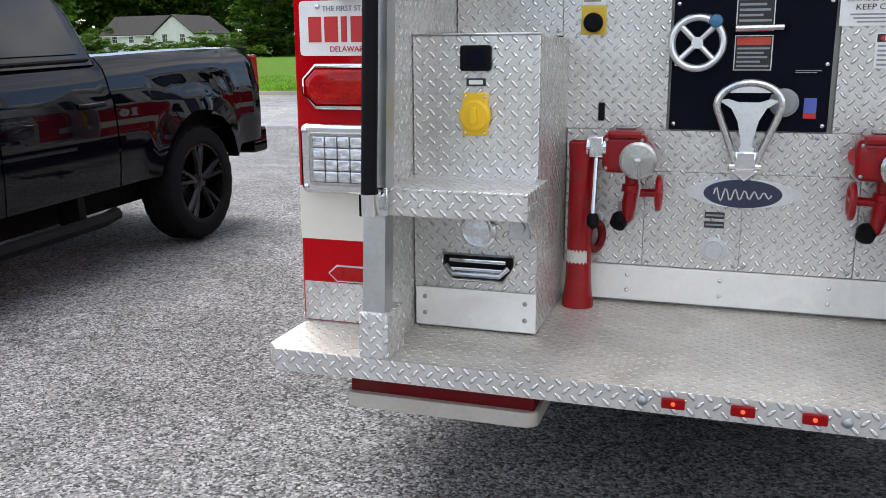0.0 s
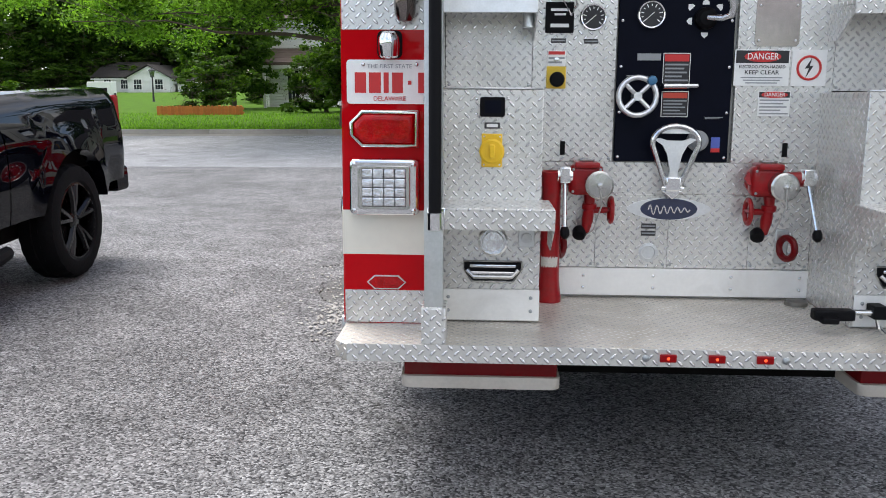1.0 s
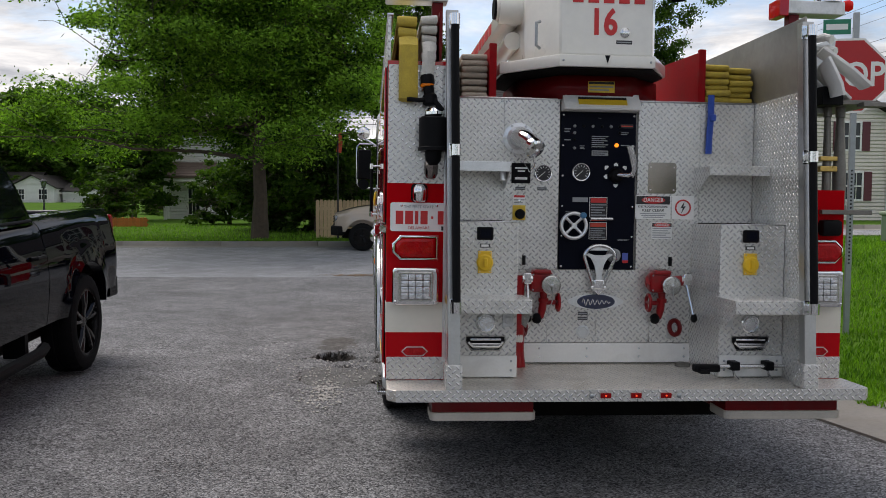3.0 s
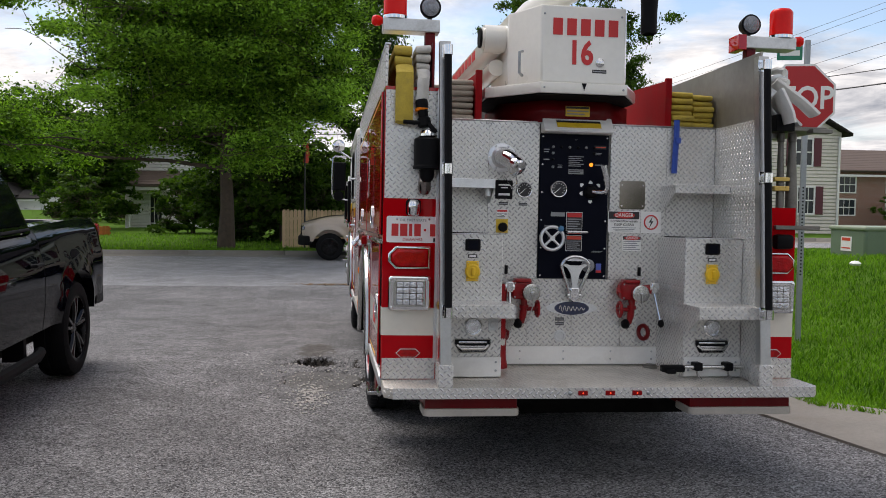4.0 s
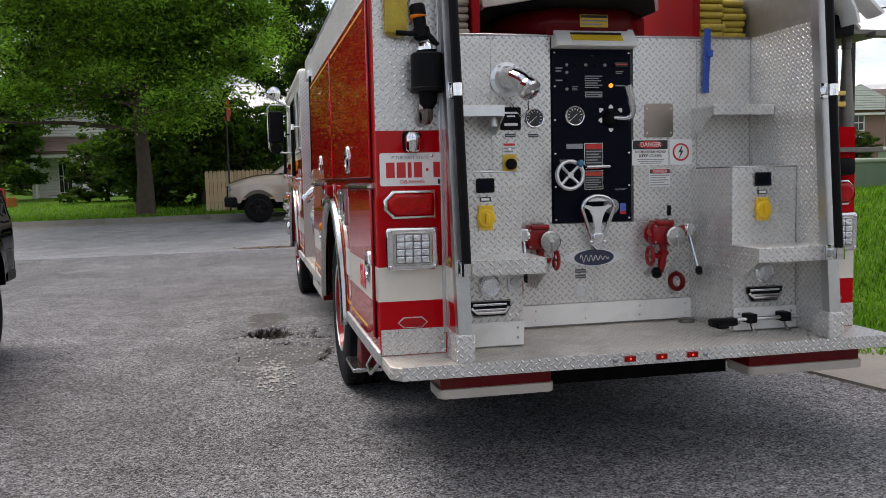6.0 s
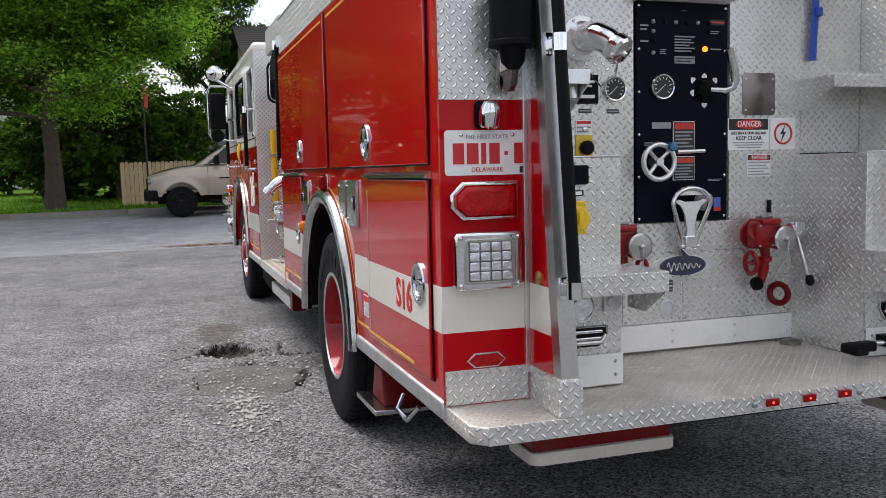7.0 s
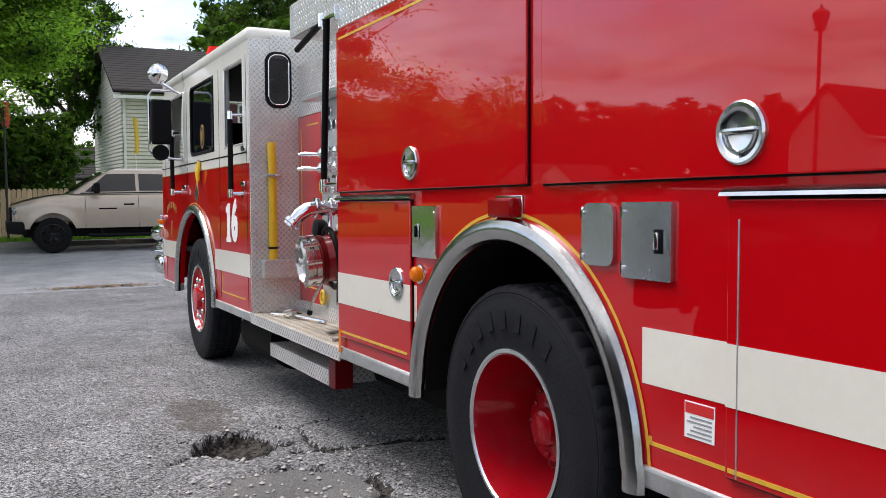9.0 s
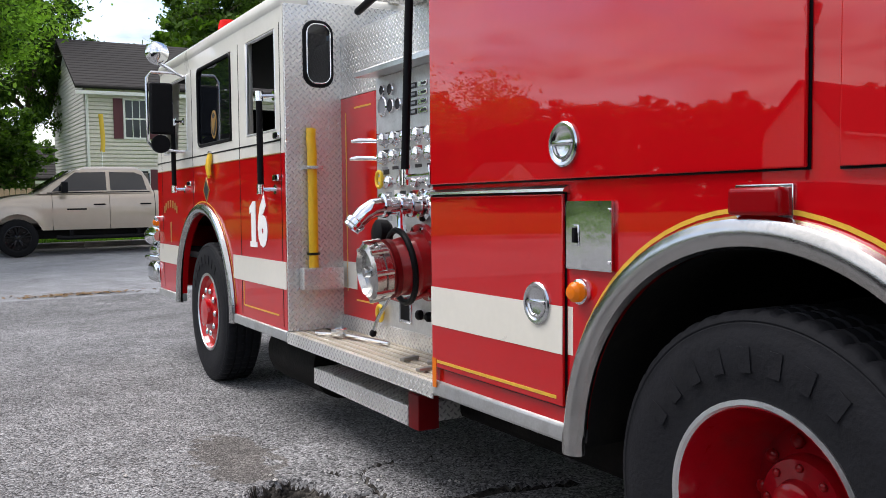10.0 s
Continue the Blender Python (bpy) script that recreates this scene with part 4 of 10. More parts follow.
def build_flank():
    d1 = side_door(1.965, 3.782, 1.454, 2.29, drip=False)
    d2 = side_door(0.10, 1.875, 1.452, 2.29, drip=False)
    d3 = side_door(0.10, 1.04, 0.685, 1.395)
    d4 = side_door(2.895, 3.782, 0.69, 1.405)
    ring_handle(d1, 2.885, 1.568)
    ring_handle(d2, 0.999, 1.559, 0.08)
    ring_handle(d3, 0.206, 1.02, 0.08)
    ring_handle(d4, 3.034, 1.028)
    band(0.101, 1.039, L - 0.0165)
    band(2.896, 3.781, L - 0.0165)
    band(1.05, 1.375, L)
    band(2.86, 2.886, L)
    band(0.0, 0.091, L)
    # pinstripes
    for y0, y1, z in ((0.30, 1.03, 0.700), (2.93, 3.74, 0.712)):
        bm = bmesh.new()
        add_box(bm, L - 0.0178, L - 0.0155, y0, y1, z, z + 0.012)
        part("pinstripe", bm, GOLD, engine)
    bm = bmesh.new()
    add_box(bm, L - 0.0018, L + 0.0, 1.05, 1.34, 0.694, 0.706)
    add_box(bm, L - 0.0018, L + 0.0, 1.332, 1.344, 0.694, 0.72)
    part("pinstripe", bm, GOLD, engine)
    for y0, y1 in ((0.2, 1.85), (2.0, 3.75)):
        bm = bmesh.new()
        add_box(bm, L - 0.0178, L - 0.0155, y0, y1, 2.245, 2.257)
        part("pinstripe", bm, GOLD, engine)
    # seam between the two lower skins
    bm = bmesh.new()
    add_box(bm, L - 0.0185, L - 0.0155, 0.999, 1.003, 0.69, 1.345)
    part("door_seam", bm, ALU_DULL, engine)
    # unit lettering
    lettering("unit_lettering", "S16", 0.115, LABEL_RED, engine, Matrix.Translation((L - 0.019, 0.419, 0.946)) @ Euler((radians(90), 0, radians(-90))).to_matrix().to_4x4(), 0.98, bold=0.004, label="red unit lettering S16")
    # small hatches
    for y0, y1, z0, z1, r, mirror_like in ((1.495, 1.65, 1.196, 1.388, 0.035, False), (1.247, 1.456, 1.168, 1.390, 0.004, False), (2.655, 2.878, 1.158, 1.380, 0.004, True)):
        h = sub("hatch", engine)
        bm = bmesh.new()
        add_prism(bm, rounded(y0, y1, z0, z1, max(r, 0.004)), "x", L - 0.014, L - 0.0015)
        part("hatch_plate", bm, WAVY_STEEL if mirror_like else HATCH_STEEL, h, "wavy polished hatch plate" if mirror_like else "satin steel hatch plate")
        far = y1 if not mirror_like else y0 + 0.02
        for zz in (z0 + 0.03, z1 - 0.03):
            bm = bmesh.new()
            add_cyl(bm, (L - 0.014, far - 0.012, zz), (L - 0.020, far - 0.012, zz), 0.006, seg=8)
            part("screw", bm, CHROME, h)
            bm = bmesh.new()
            add_cyl(bm, (L - 0.010, y1 + 0.004, zz - 0.018), (L - 0.010, y1 + 0.004, zz + 0.018), 0.005, seg=8)
            part("hinge", bm, CHROME, h)
        if r < 0.02:
            yc = y0 + 0.05 if not mirror_like else y1 - 0.05
            zc = (z0 + z1) / 2
            bm = bmesh.new()
            add_box(bm, L - 0.018, L - 0.012, yc - 0.017, yc + 0.017, zc - 0.035, zc + 0.035, 0.003)
            part("latch_plate", bm, STEEL if mirror_like else BLACK, h)
            bm = bmesh.new()
            add_box(bm, L - 0.026, L - 0.017, yc - 0.008, yc + 0.008, zc - 0.024, zc + 0.026, 0.003)
            part("latch", bm, BLACK if mirror_like else CHROME, h)
    # marker lamps
    mk = sub("marker_lamp", engine)
    bm = bmesh.new()
    add_box(bm, L - 0.05, L - 0.002, 2.012, 2.175, 1.338, 1.409, 0.012, 3)
    part("lens", bm, RED_LENS, mk, "red lens")
    bm = bmesh.new()
    add_box(bm, L - 0.008, L - 0.001, 2.004, 2.183, 1.330, 1.417, 0.003)
    part("lamp_base", bm, CHROME, mk)
    am = sub("marker_lamp", engine)
    bm = bmesh.new()
    add_lathe(bm, [(0.044, 0), (0.042, 0.012), (0.034, 0.014)], (L, 2.815, 1.085), (-1, 0, 0), 24)
    part("lamp_ring", bm, CHROME, am)
    bm = bmesh.new()
    add_lathe(bm, [(0.034, 0.012), (0.033, 0.035), (0.022, 0.048), (0.002, 0.052)], (L, 2.815, 1.085), (-1, 0, 0), 24)
    part("lens", bm, AMBER_LENS, am, "amber lens")
    bm = bmesh.new()
    add_box(bm, L - 0.020, L - 0.0165, 3.745, 3.775, 0.605, 0.73, 0.001)
    part("reflector", bm, AMBER_LENS, engine, "amber reflector strip")
    # warning sticker
    bm = bmesh.new()
    add_box(bm, L - 0.002, L, 1.09, 1.20, 0.752, 0.852)
    st = part("sticker", bm, LABEL_WHITE, engine, "white warning sticker with a red head")
    bm = bmesh.new()
    add_box(bm, L - 0.003, L - 0.0018, 1.093, 1.197, 0.820, 0.849)
    part("sticker_head", bm, LABEL_RED, st)
    bm = bmesh.new()
    for k in range(5):
        add_box(bm, L - 0.003, L - 0.0018, 1.10, 1.19 - 0.012 * (k % 3), 0.759 + k * 0.012, 0.764 + k * 0.012)
    part("print_bars", bm, LABEL_GREY, st)


def big_wheel(yc, r, rim_r, front_wheel):
    for s in (-1, 1):
        w = sub("wheel", engine)
        xo = 1.262 * s + 0.012
        wid = 0.28
        bm = bmesh.new()
        h = wid / 2
        c = (xo - s * h, yc, r)
        prof = [(rim_r, -h), (r * 0.9, -h), (r, -h * 0.8, 1), (r, -h * 0.42, 1), (r - 0.014, -h * 0.40), (r - 0.014, -h * 0.32), (r, -h * 0.30, 1), (r, -h * 0.04, 1), (r - 0.014, -h * 0.02), (r - 0.014, h * 0.08), (r, h * 0.10, 1), (r, h * 0.40, 1), (r - 0.014, h * 0.42), (r - 0.014, h * 0.5), (r, h * 0.52, 1), (r, h * 0.74, 1), (r * 0.99, h * 0.84, 1), (r * 0.975, h * 0.90), (r * 0.95, h * 0.94), (r * 0.94, h * 0.925), (r * 0.935, h * 0.95), (r * 0.90, h * 0.97), (r * 0.885, h * 1.0), (r * 0.80, h * 1.03), (r * 0.72, h * 1.03), (r * 0.66, h * 0.985), (rim_r + 0.012, h * 0.96), (rim_r, h * 0.86)]
        add_tread(bm, prof, c, (s, 0, 0), 200)
        part("tyre", bm, RUBBER, w)
        if s < 0:
            # raised maker's mark on the side wall, as plain bars
            for k in range(8):
                bm = bmesh.new()
                a = radians(150 - k * 13.5)
                for rr in (0.76,):
                    p = Vector((c[0] + s * (h * 1.03 + 0.002), yc - math.cos(a) * r * rr, r + math.sin(a) * r * rr))
                    d = Vector((0, -math.cos(a), math.sin(a)))
                    t = Vector((0, d.z, -d.y))
                    vs = [bm.verts.new(p + t * i * 0.020 + d * j * 0.034 + Vector((l * 0.0016, 0, 0))) for i in (-1, 1) for j in (-1, 1) for l in (-1, 1)]
                    for q in ((0, 1, 3, 2), (4, 6, 7, 5), (0, 4, 5, 1), (2, 3, 7, 6), (0, 2, 6, 4), (1, 5, 7, 3)):
                        bm.faces.new([vs[i] for i in q])
                part("side_wall_mark", bm, RUBBER, w)
        bm = bmesh.new()
        if front_wheel:
            prof = [(rim_r + 0.006, h * 0.93), (rim_r - 0.012, h * 0.95), (rim_r - 0.025, h * 0.7), (rim_r * 0.82, h * 0.55), (rim_r * 0.72, h * 0.75), (rim_r * 0.5, h * 0.95), (rim_r * 0.36, h * 0.95), (rim_r * 0.34, h * 1.2), (0.002, h * 1.25)]
        else:
            prof = [(rim_r + 0.006, h * 0.93), (rim_r - 0.012, h * 0.95), (rim_r - 0.03, h * 0.5), (rim_r - 0.05, -h * 0.35), (rim_r * 0.70, -h * 0.85), (rim_r * 0.46, -h * 0.55), (rim_r * 0.44, -h * 0.28), (rim_r * 0.42, -h * 0.22), (rim_r * 0.25, -h * 0.16), (rim_r * 0.22, h * 0.02), (rim_r * 0.17, h * 0.08), (0.002, h * 0.10)]
        add_lathe(bm, prof, c, (s, 0, 0), 48, close=False)
        part("rim", bm, RIM_RED if not front_wheel else RED, w, "red steel rim")
        bm = bmesh.new()
        add_lathe(bm, [(rim_r + 0.010, h * 0.90), (rim_r + 0.010, h * 0.985), (rim_r - 0.004, h * 1.0), (rim_r - 0.012, h * 0.93)], c, (s, 0, 0), 56, close=False)
        part("rim_edge", bm, ALU, w)
        rr = rim_r * (0.58 if front_wheel else 0.56)
        hh = h * (0.9 if front_wheel else -0.62)
        bolts(w, [(c[0] + s * hh, yc + math.cos(k * 0.6283) * rr, r + math.sin(k * 0.6283) * rr) for k in range(10)], "x" if s > 0 else "-x", 0.026 if front_wheel else 0.022, CHROME if front_wheel else VALVE_RED, "lug_nut")
        if not front_wheel:
            bolts(w, [(c[0] - s * h * 0.19, yc + math.cos(k * 0.7854) * rim_r * 0.35, r + math.sin(k * 0.7854) * rim_r * 0.35) for k in range(8)], "x" if s > 0 else "-x", 0.013, VALVE_RED, "hub_bolt")
    bm = bmesh.new()
    add_cyl(bm, (-0.95, yc, r), (0.95, yc, r), 0.11)
    if not front_wheel:
        for s in (-1, 1):
            add_lathe(bm, [(0.28, 0), (0.5, 0.0), (r, 0.04), (r, 0.22), (0.5, 0.26), (0.28, 0.26)], (s * 0.64 - 0.13, yc, r), (1, 0, 0), 40)
    part("axle", bm, UNDERSIDE, engine)


def build_tail():
    # tailboard with cut corners
    bm = bmesh.new()
    plan = [(-1.265, 0.03), (-1.265, -0.235), (-1.22, -0.285), (1.26, -0.285), (1.300, -0.235), (1.300, 0.03), (0.98, 0.03), (0.98, BACK + 0.02), (-0.95, BACK + 0.02), (-0.95, 0.03)]
    add_prism(bm, plan, "z", 0.55, FLOOR, 0.006)
    part("tailboard", bm, TREAD_FLOOR, engine, "tread-plate tailboard with worn brown stains")
    bm = bmesh.new()
    add_box(bm, -1.218, 1.258, -0.291, -0.2855, 0.552, 0.612)
    part("tailboard_lip", bm, TREAD, engine)
    # red clearance lamps in the edge
    for x in (-0.142, 0.018, 0.176):
        lamp = sub("clearance_lamp", engine)
        bm = bmesh.new()
        add_box(bm, x - 0.028, x + 0.028, -0.300, -0.2915, 0.569, 0.597, 0.004)
        part("lens", bm, RED_LENS, lamp, "lit red lens")
        bm = bmesh.new()
        add_lathe(bm, [(0.0055, 0), (0.004, 0.003), (0.001, 0.004)], (x, -0.300, 0.583), (0, -1, 0), 10)
        part("bulb", bm, RED_LAMP, lamp)
    bolts(engine, [(-0.215, -0.2915, 0.582), (0.245, -0.2915, 0.582)], "-y", 0.013, GALV)
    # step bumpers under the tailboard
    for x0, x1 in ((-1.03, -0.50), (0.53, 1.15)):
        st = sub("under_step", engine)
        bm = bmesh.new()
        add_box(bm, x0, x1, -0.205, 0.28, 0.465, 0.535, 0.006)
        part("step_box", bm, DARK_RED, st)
        bm = bmesh.new()
        pts = rounded(x0 - 0.01, x1 + 0.01, -0.225, 0.0, 0.028, 5)
        add_prism(bm, pts, "z", 0.440, 0.482, 0.005)
        part("step_edge", bm, BUMPER, st, "dull cream step edge")
    # rear end faces: painted post, upper plate, skirt plate
    for x0, x1, side in ((L, -0.955, -1), (0.985, RR, 1)):
        bm = bmesh.new()
        if side < 0:
            add_box(bm, x0 + 0.004, x1, -0.0035, -0.0005, 1.665, TOP - 0.02)
            part("corner_plate", bm, TREAD, engine)
            bm = bmesh.new()
        add_box(bm, x0 + 0.006, x1, -0.006, -0.0005, FLOOR + 0.004, 0.735, 0.001)
        part("corner_plate", bm, TREAD, engine)
        # thin added skin that takes sky reflection off the tail's corners
        bm = bmesh.new()
        add_box(bm, x0 + 0.006, x1 - 0.001, -0.0010, 0.001, 0.737, 1.663)
        part("corner_skin", bm, TAIL_RED, engine, "red corner skin with a weaker clear coat")
        bm = bmesh.new()
        add_box(bm, x0 - 0.0005, x1, -0.0020, 0.001, 0.868, 1.03)
        part("reflective_band", bm, CREAM, engine)
        xc = (x0 + x1) / 2
        # red hexagon tail lamp in a chrome bezel
        lamp = sub("tail_lamp", engine)

        def hexa(g, k=side):
            a, b, c = xc - k * (0.118 - g), xc + k * (0.128 - g * 1.3), xc + k * (0.085 - g * 0.6)
            return [(a, 1.256 + g), (c, 1.256 + g), (b, 1.300), (b, 1.344), (c, 1.388 - g), (a, 1.388 - g)]
        bm = bmesh.new()
        add_prism(bm, hexa(0.0), "y", -0.030, 0.0, 0.008, 3)
        part("bezel", bm, CHROME, lamp)
        bm = bmesh.new()
        add_prism(bm, hexa(0.012), "y", -0.052, -0.022, 0.022, 4)
        part("lens", bm, TAIL_LENS, lamp, "red moulded lens")
        # square chrome work lamp with a grid
        lamp = sub("scene_lamp", engine)
        bm = bmesh.new()
        add_prism(bm, rounded(xc - 0.125, xc + 0.122, 1.017, 1.218, 0.022, 4), "y", -0.060, 0.0, 0.012, 3)
        part("bezel", bm, CHROME, lamp, "rounded chrome bezel")
        bm = bmesh.new()
        add_prism(bm, rounded(xc - 0.095, xc + 0.092, 1.040, 1.195, 0.012, 3), "y", -0.064, -0.055, 0.003)
        part("lens_rim", bm, POST_STEEL, lamp)
        bm = bmesh.new()
        add_box(bm, xc - 0.080, xc + 0.077, -0.0655, -0.060, 1.050, 1.185)
        part("lens", bm, PIPE_GREY, lamp, "clear lens over a bright reflector")
        for j in range(4):
            for k in range(4):
                x0_, z0_ = xc - 0.079 + 0.039 * k, 1.0515 + 0.0333 * j
                bm = bmesh.new()
                add_box(bm, x0_ + 0.0009, x0_ + 0.0381, -0.0725, -0.0655, z0_ + 0.0009, z0_ + 0.0324, 0.0045)
                part("reflector_cell", bm, CELL, lamp)
        bolts(lamp, [(xc + px, -0.06, pz) for px in (-0.106, 0.103) for pz in (1.036, 1.199)], "-y", 0.009, name="screw")
        # hexagon reflector with a pale rim
        zc, hw, hh = 0.765, 0.072, 0.026
        ring = [(-1, 0), (-0.62, 1), (0.62, 1), (1, 0), (0.62, -1), (-0.62, -1)]
        bm = bmesh.new()
        add_prism(bm, [(xc + a * hw, zc + b * hh) for a, b in ring], "y", -0.008, -0.0005, 0.002)
        rf = part("reflector", bm, ALU_DULL, engine, "red hexagon reflector with a white rim")
        bm = bmesh.new()
        add_prism(bm, [(xc + a * (hw - 0.0055), zc + b * (hh - 0.0045)) for a, b in ring], "y", -0.0105, -0.007, 0.001)
        part("reflector_lens", bm, TAIL_LENS, rf)
        # corner trim where the fin meets the body
        bm = bmesh.new()
        xe = x1 if side < 0 else x0
        add_box(bm, xe - 0.012, xe + 0.012, -0.016, 0.0, FLOOR + 0.1, 2.3 if side < 0 else 1.48, 0.003)
        part("corner_trim", bm, ALU, engine)
    # plate lamp and plate
    bm = bmesh.new()
    add_lathe(bm, [(0.030, -0.042), (0.036, -0.034), (0.038, 0.0), (0.035, 0.026), (0.022, 0.043), (0.002, 0.046)], (-1.098, -0.036, 1.612), (0, -0.25, 1), 24)
    pl = part("plate_lamp", bm, CHROME, engine, "chrome plate lamp")
    bm = bmesh.new()
    add_prism(bm, rounded(-1.142, -1.054, 1.566, 1.662, 0.02, 4), "y", -0.010, -0.001, 0.003)
    part("lamp_gasket", bm, BLACK, pl)
    bm = bmesh.new()
    add_prism(bm, rounded(-1.251, -0.947, 1.409, 1.562, 0.012), "y", -0.0065, -0.002)
    plate = part("plate", bm, LABEL_WHITE, engine, "white plate with red characters")
    for x0, x1, z0, z1 in ((-1.222, -1.182, 1.447, 1.518), (-1.172, -1.130, 1.447, 1.518), (-1.120, -1.102, 1.447, 1.518), (-1.090, -1.052, 1.447, 1.518), (-0.998, -0.962, 1.447, 1.518), (-1.034, -1.022, 1.476, 1.490)):
        bm = bmesh.new()
        add_box(bm, x0, x1, -0.0085, -0.006, z0, z1)
        part("plate_bar", bm, LABEL_RED, plate)
    stand = Matrix.Translation
    up = Euler((radians(90), 0, 0)).to_matrix().to_4x4()
    lettering("plate_lettering", "THE FIRST STATE", 0.015, LABEL_GREY, plate, stand((-1.099, -0.0075, 1.539)) @ up, 1.0)
    lettering("plate_lettering", "DELAWARE", 0.016, LABEL_RED, plate, stand((-1.099, -0.0075, 1.427)) @ up, 1.0)
    bolts(plate, [(-1.192, -0.0065, 1.546), (-1.004, -0.0065, 1.546)], "-y", 0.008, name="screw")
    bm = bmesh.new()
    add_box(bm, -0.978, -0.952, -0.0085, -0.0065, 1.415, 1.437)
    part("plate_sticker", bm, LABEL_BLACK, plate)


def fin(side):
    """The sloping wing wall between tailboard and locker, with its post and grab rail."""
    xi = -0.925 if side < 0 else 0.955
    xo = xi + side * 0.025
    edge = lambda z: -0.262 + (z - FLOOR) * 0.095      # the wing's sloping rear edge
    zt = 2.56
    f = sub("wing_wall", engine)
    bm = bmesh.new()
    prof = [(BACK, FLOOR), (edge(FLOOR), FLOOR), (edge(2.19), 2.19), (BACK, 2.19)]
    add_prism(bm, prof, "x", min(xi, xo), max(xi, xo))
    part("wing_plate", bm, TREAD, f, "tread-plate wing wall")
    # painted outer face
    xa, xb = sorted((xo + side * 0.0015, xo + side * 0.0005))
    for z0, z1, mat in ((0.735, 0.868, RED), (0.868, 1.03, CREAM), (1.03, 1.665 if side < 0 else 1.478, RED)):
        bm = bmesh.new()
        add_prism(bm, [(-0.018, z0), (edge(z0) + 0.01, z0), (edge(z1) + 0.01, z1), (-0.018, z1)], "x", xa, xb)
        part("wing_paint", bm, mat, f)
    bm = bmesh.new()
    add_lathe(bm, [(0.024, 0), (0.024, 0.004), (0.014, 0.010), (0.002, 0.012)], (xa if side < 0 else xb, -0.10, 1.055), (side, 0, 0), 18)
    part("drain_button", bm, BRASS, f)
    # post
    bm = bmesh.new()
    dx = side * 0.018
    for z0, z1, w in ((0.70, zt, 0.031),):
        p = [(xi + w, edge(z0) - 0.028, z0), (xi - w, edge(z0) - 0.028, z0), (xi - w, edge(z0) + 0.03, z0), (xi + w, edge(z0) + 0.03, z0)]
        q = [(xi + dx + w, edge(z1) - 0.028, z1), (xi + dx - w, edge(z1) - 0.028, z1), (xi + dx - w, edge(z1) + 0.03, z1), (xi + dx + w, edge(z1) + 0.03, z1)]
        a, b = [bm.verts.new(v) for v in p], [bm.verts.new(v) for v in q]
        for i in range(4):
            bm.faces.new((a[i], a[(i + 1) % 4], b[(i + 1) % 4], b[i]))
        bm.faces.new(a)
        bm.faces.new(b)
    part("post", bm, WING_STEEL, f, "brushed steel post")
    bm = bmesh.new()
    add_box(bm, xi - 0.042, xi + 0.042, edge(0.65) - 0.030, edge(0.65) + 0.10, FLOOR + 0.001, 0.74, 0.006)
    part("post_boot", bm, TREAD, f)
    # grab rail
    rail = sub("grab_rail", engine)
    at = lambda z: Vector((xi + dx * (z - 0.7) / 1.86 - side * 0.008, edge(z) - 0.085, z))
    bm = bmesh.new()
    add_tube(bm, [at(1.02), at(1.75), at(2.52)], 0.021, 14)
    part("grip", bm, BLACK, rail, "black ribbed grip")
    for z in (1.035, 1.83, 2.50):
        bm = bmesh.new()
        p = at(z)
        add_cyl(bm, p - Vector((0, 0, 0.028)), p + Vector((0, 0, 0.028)), 0.026, seg=14)
        add_box(bm, p.x - 0.014, p.x + 0.014, p.y, p.y + 0.06, z - 0.018, z + 0.018, 0.004)
        add_box(bm, p.x - 0.03, p.x + 0.03, p.y + 0.052, p.y + 0.060, z - 0.038, z + 0.038, 0.003)
        part("rail_bracket", bm, CHROME, rail)


